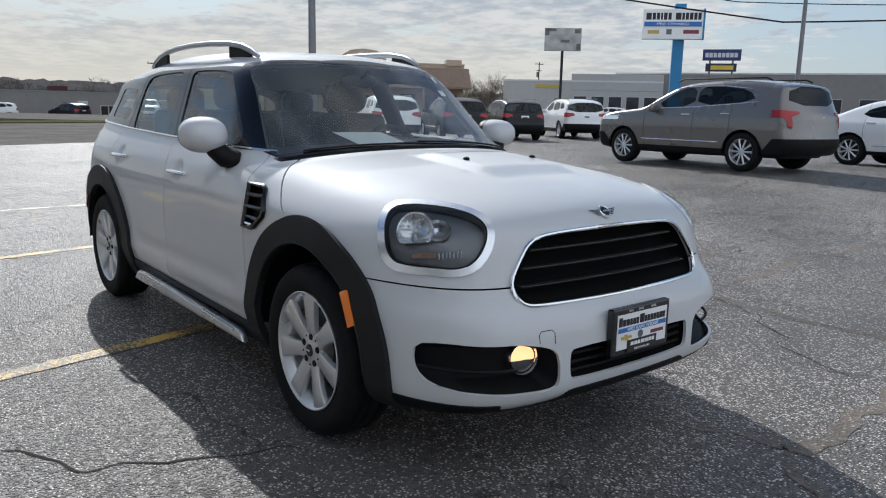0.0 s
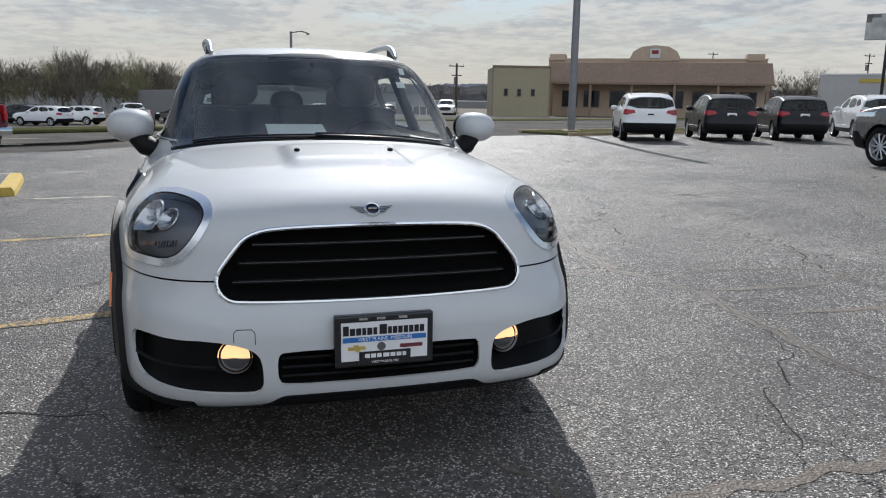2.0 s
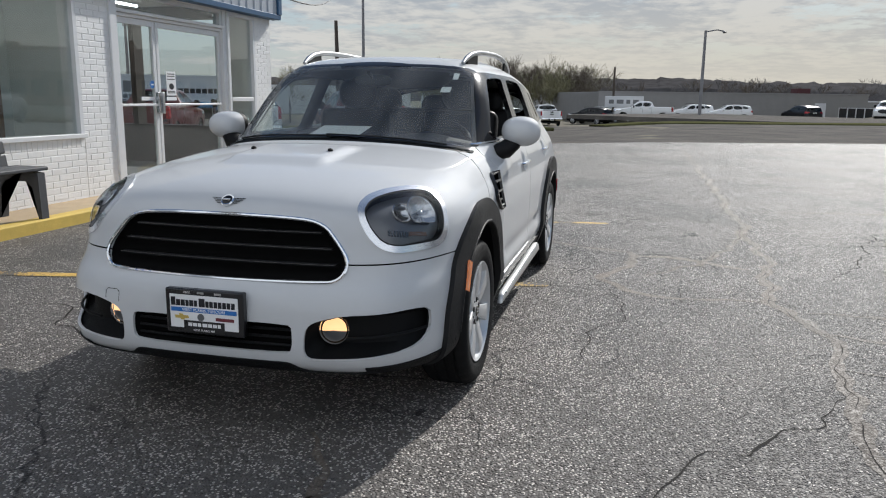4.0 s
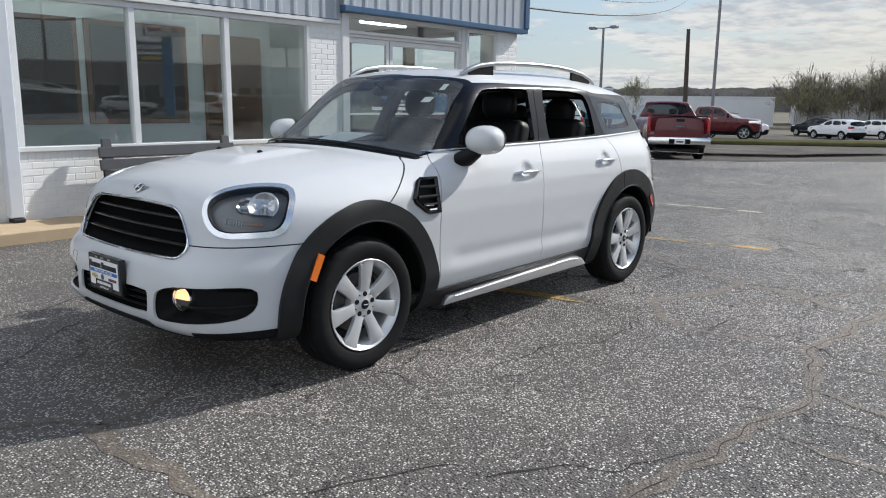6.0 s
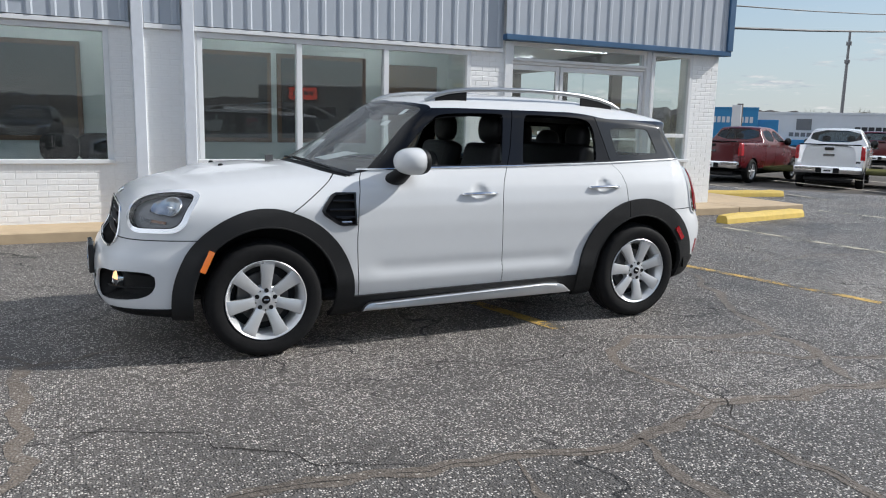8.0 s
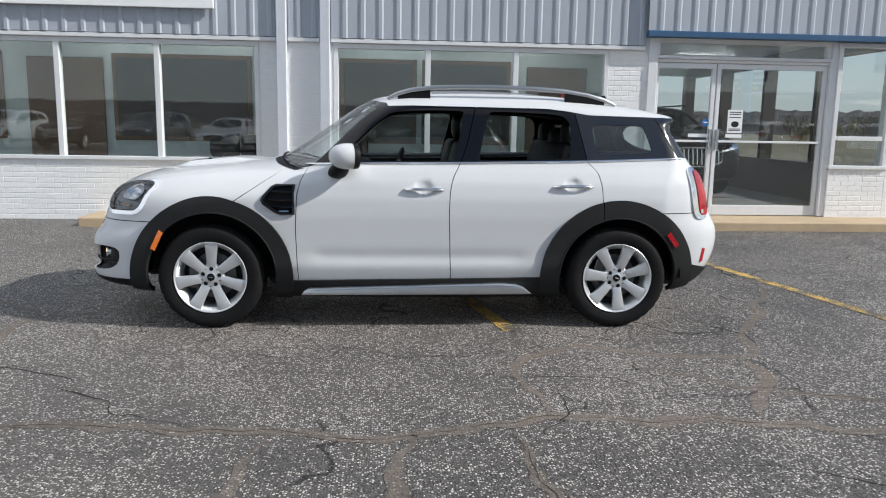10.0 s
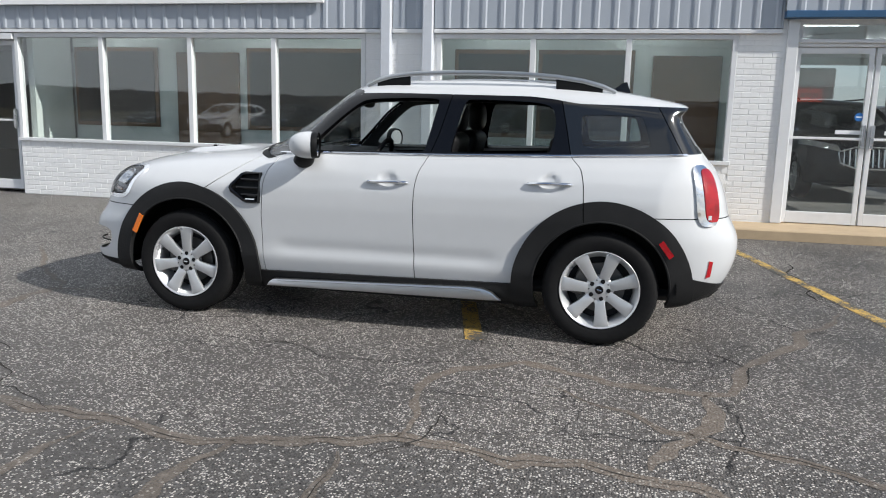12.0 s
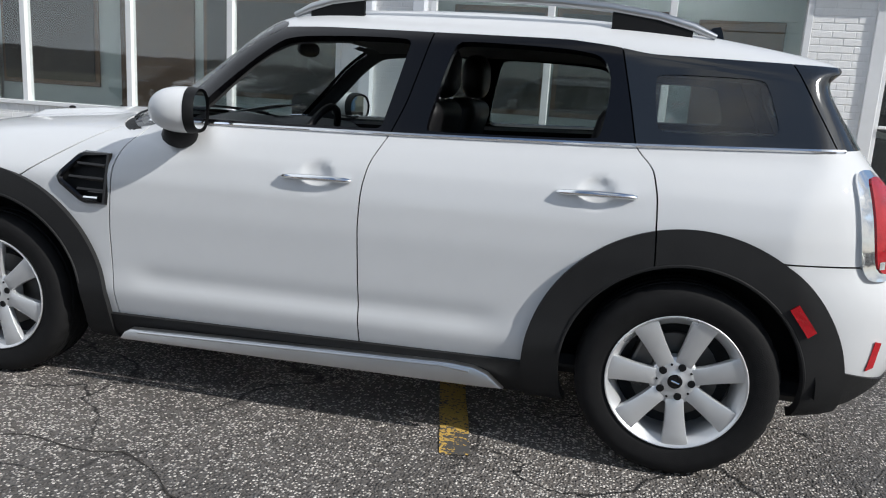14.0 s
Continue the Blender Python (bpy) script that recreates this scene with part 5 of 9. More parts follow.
    for sgn in (left, ~left):
        make("front_wing", take((sv["bonnet"] > 0) & (sv["front"] < 0) & sgn & (C[:, 0] < 0.8) & lateral), PAINT)
        zone = sgn & lateral & belowbelt & (C[:, 2] > 0.4) & (sv["front"] > 0) & (C[:, 0] < 3.2) & (val["clad_r"] < 0)
        make("door_trim", zone, CABIN, offset=-0.075, thick=0, label="black inner door trim")
        make("front_door", take((sv["front"] > 0) & (sv["mid"] < 0) & sgn & lateral & (C[:, 0] < 2.0)), PAINT, label="white painted front door with a scooped lower edge")
        make("rear_door", take((sv["mid"] > 0) & (sv["rear"] < 0) & sgn & lateral & (C[:, 2] > 0.2) & (C[:, 0] > 1.4)), PAINT, label="white painted rear door")
    make("bonnet", take((C[:, 0] < 0.8) & (C[:, 2] > 0.6)), PAINT, label="white painted bonnet with a shallow centre bulge")
    make("bumper_rear", take((sv["tail"] < 0) & (C[:, 0] > 2.7)), PAINT, label="white painted rear bumper")
    for sgn in (left, ~left):
        make("rear_quarter", take(sgn & (C[:, 0] > 2.2) & (C[:, 0] < 3.2)), PAINT, label="white painted rear quarter panel")
    make("tailgate", take((C[:, 0] > 2.2)), PAINT)
    make("underbody", take(np.ones(len(T), bool)), CABIN, thick=0)
    for sgn in (left, ~left):
        make("headlamp_bezel", (val["lamp"] > 0) & (val["bowl"] < 0) & sgn, LAMP_GREY, offset=-0.028, thick=0.012, label="satin grey headlamp bezel")
        make("headlamp_housing", (val["ring"] > 0) & sgn, LAMP_GREY, offset=-0.085, thick=0, label="dark grey headlamp housing")


mini = empty("hatchback_car", 0, 0, 0)
tagged(mini, "white five-door compact crossover with black arch trim, parked", "car")
build_body(mini)


def find(f, a, b):
    """The place between a and b where f changes sign."""
    fa = f(a)
    for _ in range(26):
        m = 0.5 * (a + b)
        if (f(m) < 0) == (fa < 0):
            a = m
        else:
            b = m
    return 0.5 * (a + b)


scalar = lambda x, y, z: float(car_field(np.array([x]), np.array([y]), np.array([z]))[0])
side_y = lambda x, z: find(lambda y: scalar(x, y, z), 1.1, 0.2)
front_x = lambda y, z: find(lambda x: scalar(x, y, z), -1.2, 1.3)
top_z = lambda x, y: find(lambda z: scalar(x, y, z), 1.8, 0.5)


def wheel(car, x, side, turn):
    """A seven-spoke alloy wheel with its tyre. side: -1 or 1, the way that it faces."""
    hub = put_mesh("wheel", None, car, "silver seven-spoke alloy wheel with a black tyre")
    hub.matrix_local = pose(x, side * 0.765, HUB_Z, 0, 0, 0 if side < 0 else 180) @ pose(0, 0, 0, 0, turn, 0)
    # the outer face looks along -y
    groove = [(0.331, -0.055), (0.338, -0.052), (0.338, -0.02), (0.331, -0.017), (0.331, -0.011), (0.338, -0.008), (0.338, 0.03), (0.331, 0.033), (0.331, 0.04), (0.338, 0.043)]
    prof = [(0.220, -0.082), (0.234, -0.099), (0.252, -0.106), (0.285, -0.112), (0.308, -0.109), (0.320, -0.101), (0.331, -0.086), (0.337, -0.068), (0.337, -0.061)] + groove
    prof += [(0.337, 0.07), (0.331, 0.086), (0.31, 0.108), (0.26, 0.108), (0.23, 0.095)]
    v, f = revolve(prof, 120)
    v = v.reshape(120, len(prof), 3)
    ribs = np.arange(120) % 4 == 0
    for j in (6, 7, 8):
        v[ribs, j, 0] *= 0.986
        v[ribs, j, 2] *= 0.986
    solid("tyre", (v.reshape(-1, 3), f), RUBBER, hub, "black tyre with a blocky shoulder tread")
    v, f = revolve([(0.228, -0.094), (0.232, -0.099), (0.233, -0.104), (0.230, -0.106), (0.226, -0.104), (0.218, -0.092), (0.204, -0.076), (0.196, -0.060), (0.194, -0.02), (0.196, 0.06), (0.226, 0.095)], 72)
    solid("rim", (v, f), ALLOY, hub)
    v, f = revolve([(0.0, -0.088), (0.028, -0.0885), (0.034, -0.085), (0.05, -0.085), (0.074, -0.083), (0.083, -0.076), (0.085, -0.066), (0.082, -0.03), (0.0, -0.03)], 48)
    solid("hub", (v, f), ALLOY, hub)
    for k in range(7):
        out, thick = [], 0.026
        for r, w in ((0.055, 0.030), (0.082, 0.030), (0.11, 0.031), (0.145, 0.034), (0.185, 0.039), (0.227, 0.046)):
            out.append((r, w))
        ol = [(r, -w) for r, w in out] + [(r, w) for r, w in reversed(out)]
        bm = plate_of(ol, thick, 0.0045)
        for q in bm.verts:
            t = (q.co.x - 0.05) / 0.17
            lift = 0.004 * math.sin(math.pi * min(max(t, 0), 1)) + 0.018 * t
            crease = -0.10 * abs(q.co.y) * (1 if q.co.z > thick * 0.5 else 0)
            q.co = Vector((q.co.x, -(0.058 + q.co.z + crease + lift), q.co.y))
        bmesh.ops.recalc_face_normals(bm, faces=bm.faces)
        bm.transform(pose(0, 0, 0, 0, 360 / 7 * k + 12.86, 0))
        part("spoke", bm, ALLOY, hub, smooth=True)
    for k in range(5):
        a = 2 * math.pi * k / 5 + 0.3
        v, f = revolve([(0.0, -0.004), (0.0115, -0.004), (0.0135, -0.001), (0.0135, 0.004)], 12)
        v = v + np.array([0.054 * math.cos(a), -0.0842, 0.054 * math.sin(a)])
        solid("wheel_bolt", (v, f), CLADDING, hub)
        a += math.pi / 5
        v, f = revolve([(0.0, -0.0015), (0.004, -0.001), (0.0045, 0.004)], 8)
        solid("rivet_hole", (v + np.array([0.060 * math.cos(a), -0.0855, 0.060 * math.sin(a)]), f), CLADDING, hub)
    v, f = revolve([(0.0, -0.006), (0.023, -0.005), (0.027, 0.002)], 28)
    solid("centre_cap", (v + np.array([0, -0.087, 0]), f), GLOSS_BLACK, hub, "black centre cap")
    solid("cap_emblem", merge(tube([(-0.014, -0.094, 0), (0.014, -0.094, 0)], 0.0035, 6)), CHROME, hub)
    v, f = revolve([(0.05, -0.01), (0.148, -0.01), (0.148, 0.012), (0.05, 0.012)], 40, close=True)
    solid("brake_disc", (v, f), BRAKE, hub)
    bm = box_bm(-0.155, -0.08, -0.035, 0.04, -0.09, 0.09, 0.012, 2)
    part("brake_caliper", bm, BRAKE, hub)
    # added black disc stands in for the shade behind the spokes
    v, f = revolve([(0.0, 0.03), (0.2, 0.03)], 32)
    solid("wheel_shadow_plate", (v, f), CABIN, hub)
    return hub


def arch_liner(car, x, side, r):
    a = np.linspace(0.0, math.pi, 28)
    vs, fs = [], []
    for t in a:
        for rr, y in ((r, 0.86), (r, 0.58), (0.05, 0.58)):
            vs.append((x + rr * math.cos(t), side * y, HUB_Z + rr * math.sin(t)))
    for i in range(len(a) - 1):
        for j in range(2):
            fs.append((i * 3 + j, i * 3 + j + 1, i * 3 + j + 4, i * 3 + j + 3))
    solid("arch_liner", (vs, fs), CLADDING, car, "black felt wheel arch liner")


def lamps(car):
    n = LAMP_N / np.linalg.norm(LAMP_N)
    for s in (-1, 1):
        z, c = Vector((n[0], s * n[1], n[2])), Vector((LAMP_C[0], s * LAMP_C[1], LAMP_C[2]))
        c = c + z * find(lambda d: scalar(c.x + d * z.x, c.y + d * z.y, c.z + d * z.z), 0.3, -0.2)
        xax = Vector((0, 0, 1)).cross(z).normalized()
        if s < 0:
            xax = -xax
        yax = z.cross(xax).normalized()
        up = yax if yax.z > 0 else -yax
        spot = lambda u, v, w: c + float(u) * xax + float(v) * up + float(w) * z

        def inner(name, vf, u, v, w, su, sv, mat, label="", smooth=True):
            """A piece behind the lens, leaning with it: su and sv are the slopes across and upwards."""
            return solid(name, ([spot(u + a, v + b, w + d + su * a + sv * b) for a, b, d in vf[0]], vf[1]), mat, car, label, smooth)

        def block(x0, x1, y0, y1, z0, z1):
            vs = [(x, y, q) for x in (x0, x1) for y in (y0, y1) for q in (z0, z1)]
            return vs, [(0, 1, 3, 2), (4, 6, 7, 5), (0, 4, 5, 1), (2, 3, 7, 6), (0, 2, 6, 4), (1, 5, 7, 3)]

        # main bowl: fluted, cut off flat below
        rings = [(0.004, -0.040), (0.014, -0.038), (0.026, -0.033), (0.038, -0.025), (0.048, -0.016), (0.057, -0.005), (0.063, 0.004), (0.066, 0.006), (0.069, 0.000)]
        v, f = revolve(rings, 96, "z")
        v = np.asarray(v)
        v[:, 2] += np.where(np.hypot(v[:, 0], v[:, 1]) < 0.06, 0.0035 * np.cos(v[:, 0] * 2 * math.pi / 0.013), 0.0)
        v = v * np.array([0.93, 1.05, 0.9])
        v[:, 1] = np.maximum(v[:, 1], -0.046)
        inner("main_reflector", (v, f), -0.068, 0.016, -0.036, 0.31, -0.40, BRIGHT, "fluted chrome headlamp reflector")
        inner("headlamp_bulb", ellipsoid((0, 0, 0), (0.010, 0.010, 0.020), 14, 8), -0.068, 0.018, -0.052, 0.31, -0.40, SATIN)
        inner("side_reflector", revolve([(0.003, -0.030), (0.016, -0.027), (0.028, -0.016), (0.036, -0.003), (0.040, 0.002), (0.043, -0.002)], 40, "z"), 0.010, 0.018, -0.034, 0.16, -0.42, BRIGHT, "smoked round side reflector")
        # strip along the bottom: amber signal and fluted clear end
        inner("turn_signal", block(-0.030, 0.050, -0.008, 0.008, -0.004, 0.003), -0.046, -0.072, -0.024, 0.30, -0.15, SIGNAL, "smoked amber signal strip", False)
        for k in range(7):
            inner("signal_flute", block(-0.003, 0.003, -0.013, 0.010, -0.005, 0.004), 0.014 + 0.012 * k, -0.074 + 0.0015 * k, -0.012 + 0.001 * k, 0.1, -0.1, DARK_CHROME, "", False)


def nose_details(car):
    # chrome surround and bars of the main grille
    xs = np.array([front_x(y, z) - 0.004 for y, z in GRILLE])
    for _ in range(10):
        xs = (np.roll(xs, 1) + 2 * xs + np.roll(xs, -1)) / 4
    ring = [(x, y, z) for x, (y, z) in zip(xs, GRILLE)]
    solid("grille_surround", tube(ring + ring[:2], 0.0075, 8, 1.0, (1, 0, 0)), CHROME, car, "thin chrome grille surround")

    def edge_at(z, outline, inset=0.012):
        p = np.asarray(outline)
        ys = [a[0] + (z - a[1]) / (b[1] - a[1]) * (b[0] - a[0]) for a, b in zip(p, np.roll(p, -1, 0)) if (a[1] - z) * (b[1] - z) < 0]
        return max(ys) - inset

    for z in (0.800, 0.742, 0.684):
        w = edge_at(z, GRILLE, 0.05)
        ys = np.linspace(-w, w, 25)
        rows = []
        for y in ys:
            x = front_x(y, z)
            rows.append([(x + 0.040, y, z - 0.005), (x + 0.018, y, z - 0.004), (x + 0.015, y, z + 0.000), (x + 0.018, y, z + 0.003), (x + 0.04, y, z + 0.004)])
        vs = [p for r in rows for p in r]
        fs = [(i * 5 + j, i * 5 + j + 1, i * 5 + j + 6, i * 5 + j + 5) for i in range(24) for j in range(4)]
        solid("grille_bar", (vs, fs), CABIN, car, "black grille bar with a bright edge")
        solid("bar_trim", tube([(front_x(y, z) + 0.014, y, z + 0.003) for y in ys], 0.0020, 5), DARK_CHROME, car)

    def backing(name, y0, y1, z0, z1, deep, outline, mat=GAP):
        ny, nz = 24, 8
        vs, fs = [], []
        for i in range(ny + 1):
            for j in range(nz + 1):
                y, z = y0 + (y1 - y0) * i / ny, z0 + (z1 - z0) * j / nz
                d = float(poly_sdf(np.array([y]), np.array([z]), outline)[0])
                vs.append((front_x(y, z) + deep * min(1.0, max(0.12, (d + 0.02) / 0.05)), y, z))
        for i in range(ny):
            for j in range(nz):
                a = i * (nz + 1) + j
                fs.append((a, a + 1, a + nz + 2, a + nz + 1))
        return solid(name, (vs, fs), mat, car)

    backing("grille_backing", -0.53, 0.53, 0.605, 0.87, 0.075, GRILLE)
    backing("intake_backing", -0.35, 0.35, 0.355, 0.492, 0.07, INTAKE)
    for z in (0.39, 0.42, 0.45):
        ys = np.linspace(-0.325, 0.325, 15)
        solid("intake_slat", tube([(front_x(y, z) + 0.03, y, z) for y in ys], 0.006, 6), CLADDING, car)
    for s in (-1, 1):
        mirrored = [(s * y, z) for y, z in FOG]
        lo, hi = (0.37, 0.80) if s > 0 else (-0.80, -0.37)
        backing("fog_pocket", lo, hi, 0.335, 0.54, 0.115, mirrored, CLADDING)
        ys = np.linspace(s * 0.53, s * 0.78, 9)
        solid("fog_pocket_rib", tube([(front_x(y, 0.428) + 0.035, y, 0.425 + 0.03 * (abs(y) - 0.53)) for y in ys], 0.006, 6), CLADDING, car)
        base = pose(-0.770, s * 0.466, 0.444, 0, -90 + 4, -12 * s)
        v, f = revolve([(0.046, -0.03), (0.052, 0.0), (0.056, 0.006), (0.059, 0.0), (0.059, -0.04)], 32, "z")
        b = solid("fog_lamp", (v, f), CHROME, car, "round fog lamp, lit warm yellow")
        b.matrix_local = base
        for nm, lo_a, hi_a, mat in (("lit_lens", -0.12, math.pi + 0.12, FOG_GLOW), ("lower_lens", math.pi + 0.12, 2 * math.pi - 0.12, LAMP_GREY)):
            vs, fs = [], []
            for i in range(17):
                a = lo_a + (hi_a - lo_a) * i / 16
                for r, h in ((0.0, 0.016), (0.018, 0.014), (0.034, 0.008), (0.047, -0.002)):
                    vs.append((r * math.sin(a), r * math.cos(a), h))
            for i in range(16):
                for j in range(3):
                    fs.append((i * 4 + j, i * 4 + j + 1, i * 4 + j + 5, i * 4 + j + 4))
            solid(nm, (vs, fs), mat, b)
    # tow-eye cover
    x = front_x(0.44, 0.53)
    # number plate carrier
    px = -0.905
    plate = part("plate_frame", box_bm(px, px + 0.03, -0.163, 0.163, 0.421, 0.594, 0.006, 2), NUMBER_BLACK, car, "black dealer plate frame with white insert")
    part("plate_sheet", box_bm(px - 0.003, px + 0.002, -0.142, 0.142, 0.444, 0.572), SIGN_WHITE, plate)
    bar = lambda nm, y0, y1, z0, z1, mat, d=0.005: part(nm, box_bm(px - d, px - 0.001, y0, y1, z0, z1), mat, plate)
    bar("blue_band", -0.137, 0.137, 0.507, 0.523, SIGN_BLUE)
    for a, b in ((0.136, 0.118), (0.114, 0.098), (0.094, 0.078), (0.074, 0.062), (0.058, 0.042), (0.038, 0.026), (0.018, -0.006), (-0.010, -0.022), (-0.026, -0.040), (-0.044, -0.058), (-0.062, -0.076), (-0.08, -0.094), (-0.098, -0.112), (-0.116, -0.13)):
        tall = 0.562 if a in (0.136, 0.018) else 0.553
        bar("name_bar", b, a, 0.530, tall, SIGN_INK)
    lettering("town_line", "WEST PLAINS, MISSOURI", 0.0165, SIGN_WHITE, Matrix.Translation((px - 0.0055, 0, 0.515)) @ pose(0, 0, 0, 90, 0, -90), plate, 0.0006)
    part("gold_mark", plate_of([(-0.028, -0.006), (-0.006, -0.006), (-0.004, -0.011), (0.012, -0.011), (0.010, -0.005), (0.030, -0.004), (0.026, 0.006), (0.006, 0.006), (0.004, 0.011), (-0.012, 0.011), (-0.010, 0.005), (-0.030, 0.005)], 0.002), SIGN_GOLD, plate).matrix_local = pose(px - 0.004, 0.092, 0.487, 90, 0, -90)
    part("dark_mark", plate_of([(0.014 * math.cos(t), 0.014 * math.sin(t)) for t in np.linspace(0, 2 * math.pi, 20, endpoint=False)], 0.002), LAMP_GREY, plate).matrix_local = pose(px - 0.004, 0.012, 0.489, 90, 0, -90)
    bar("red_mark", -0.125, -0.05, 0.480, 0.492, material("dark red print", (0.16, 0.03, 0.04), 0.4))
    bar("lower_tab", -0.085, 0.085, 0.428, 0.474, NUMBER_BLACK)
    for a, b in ((0.066, 0.05), (0.046, 0.03), (0.026, 0.012), (0.006, -0.014), (-0.018, -0.034), (-0.038, -0.054), (-0.058, -0.07)):
        bar("white_bar", b, a, 0.453, 0.466, SIGN_WHITE, 0.0065)
    lettering("town_tab", "WEST PLAINS, MO", 0.011, SIGN_WHITE, Matrix.Translation((px - 0.0058, 0, 0.438)) @ pose(0, 0, 0, 90, 0, -90), plate, 0.0006)
    for y in (0.07, 0.012, -0.06):
        bar("top_mark", y - 0.014, y + 0.014, 0.578, 0.586, SATIN, 0.002)
    # winged badge on the bonnet
    bx, bz = front_x(0, 0.902), 0.902
    g = gradient(car_field, np.array([[bx, 0.0, bz]]))[0]
    tilt = pose(bx - 0.004, 0, bz + 0.004, math.degrees(math.atan2(-g[0], g[2])), 0, -90)
    v, f = revolve([(0.0, 0.004), (0.019, 0.005), (0.024, 0.002), (0.025, -0.004)], 28, "z")
    badge = solid("badge", (v, f), GLOSS_BLACK, car, "round black badge with chrome wings")
    badge.matrix_local = tilt
    v, f = revolve([(0.021, 0.005), (0.025, 0.006), (0.0275, 0.003), (0.027, -0.003)], 28, "z")
    solid("badge_ring", (v, f), CHROME, badge)
    solid("badge_bar", tube([(-0.015, 0, 0.006), (0.015, 0, 0.006)], 0.004, 6), CHROME, badge)
    for s in (-1, 1):
        for k, ln in enumerate((0.072, 0.062, 0.052, 0.044)):
            h = 0.012 - 0.008 * k
            solid("badge_wing", tube([(s * 0.025, h * 0.8, 0.0), (s * ln * 0.7, h, -0.001), (s * ln, h + 0.002, -0.002)], 0.0021, 5), DARK_CHROME, badge)
    for s in (-1, 1):
        z = top_z(-0.127, s * 0.19)
        v, f = ellipsoid((-0.127, s * 0.19, z + 0.004), (0.016, 0.012, 0.009), 12, 8)
        solid("washer_nozzle", (v, f), CLADDING, car)
    # flap over the towing eye
    for s in (1,):
        out = [(0.405, 0.508), (0.405, 0.545), (0.415, 0.555), (0.46, 0.555), (0.47, 0.545), (0.47, 0.516)]
        solid("tow_eye_flap", tube([(front_x(y, z) - 0.0005, y, z) for y, z in out], 0.0013, 5), GAP, car)


def side_details(car):
    for s in (-1, 1):
        xs = np.linspace(0.60, 3.12, 60)
        solid("belt_strip", tube([(x, s * (side_y(x, float(BELT(x))) + 0.004), float(BELT(x))) for x in xs], 0.007, 6), CHROME, car, "thin chrome waist strip")
        for hx, hz in ((1.37, 0.919), (2.35, 0.946)):
            y = side_y(hx - 0.13, hz)
            pts = [(hx - 0.128, s * (y + 0.001), hz - 0.002), (hx - 0.115, s * (y + 0.013), hz), (hx - 0.06, s * (y + 0.019), hz + 0.002), (hx, s * (y + 0.020), hz + 0.003), (hx + 0.06, s * (y + 0.019), hz + 0.003), (hx + 0.115, s * (y + 0.013), hz + 0.002), (hx + 0.128, s * (y + 0.001), hz)]
            solid("door_handle", tube(pts, [0.009, 0.012, 0.0135, 0.014, 0.0135, 0.012, 0.009], 10, 0.8), CHROME, car, "chrome bar door handle")
        # bright sill strip
        out = [(0.576, 0.222), (0.595, 0.252), (0.625, 0.270), (1.0, 0.282), (1.904, 0.307), (1.985, 0.300), (2.035, 0.282), (2.095, 0.232), (2.0, 0.229)]
        bm = plate_of(out, 0.030, 0.010)
        bm.transform(Matrix(((1, 0, 0, 0), (0, 0, s, s * 0.845), (0, 1, 0, 0), (0, 0, 0, 1))))
        bmesh.ops.recalc_face_normals(bm, faces=bm.faces)
        part("sill_strip", bm, SATIN, car, "bright aluminium-look sill strip", True)
        for nm, x0, z0, dx, dz, mat in (("side_marker", -0.365, 0.53, 0.055, 0.115, AMBER), ("rear_reflector", 2.985, 0.635, 0.065, -0.085, RED_LENS)):
            k = 0.032 / math.hypot(dx, dz)
            out = [(x0, z0), (x0 + dx, z0 + dz), (x0 + dx + abs(dz) * k, z0 + dz - dx * k * (1 if dz > 0 else -1)), (x0 + abs(dz) * k, z0 - dx * k * (1 if dz > 0 else -1))]
            vs = [(x, s * (side_y(x, z) + d), z) for d in (0.018, 0.031) for x, z in out]
            solid(nm, (vs, [(0, 1, 2, 3), (4, 5, 6, 7), (0, 1, 5, 4), (1, 2, 6, 5), (2, 3, 7, 6), (3, 0, 4, 7)]), mat, car, "", False)
        solid("sill_ridge", tube([(x, s * 0.877, float(np.interp(x, [0.66, 1.0, 1.904, 1.97], [0.262, 0.272, 0.296, 0.286]))) for x in np.linspace(0.66, 1.97, 14)], 0.0065, 6), SATIN, car)
        for hx, r, lo, hi in ((0.01, HOLE_F, 12, 178), (REAR_HUB, HOLE_R, 4, 172)):
            pts = []
            for a in np.radians(np.linspace(lo, hi, 40)):
                x, z = hx + (r + 0.006) * math.cos(a), HUB_Z + 0.008 + (r + 0.006) * math.sin(a)
                pts.append((x, s * (side_y(x, z) + 0.021), z))
            solid("arch_lip", tube(pts, 0.0055, 6, 1.0, (0, 1, 0)), ARCH, car, "rolled lip of the black arch trim")
        solid("parking_sensor", ellipsoid((3.17, s * (side_y(3.17, 0.452) + 0.010), 0.452), (0.014, 0.008, 0.014), 12, 8), CABIN, car, "small black parking sensor")
        for x0, z0, x1, z1, mat, nm in ((3.256, 0.772, 3.276, 0.796, LAMP_CHROME, "reversing_lens"), (3.262, 0.83, 3.268, 1.02, DARK_RED, "lens_rib")):
            out = [(x0, z0), (x1, z0), (x1, z1), (x0, z1)]
            vs = [(x, s * (side_y(x, z) + d), z) for d in (0.004, 0.024) for x, z in out]
            solid(nm, (vs, [(0, 1, 2, 3), (4, 5, 6, 7), (0, 1, 5, 4), (1, 2, 6, 5), (2, 3, 7, 6), (3, 0, 4, 7)]), mat, car, "", False)
        # vent panel ahead of the door
        c = np.mean(SCUTTLE, 0)
        grow = lambda k: [tuple(c + (np.array(p) - c) * k) for p in SCUTTLE]
        loop = [(x, s * (side_y(x, z) + 0.006), z) for x, z in grow(0.97)]
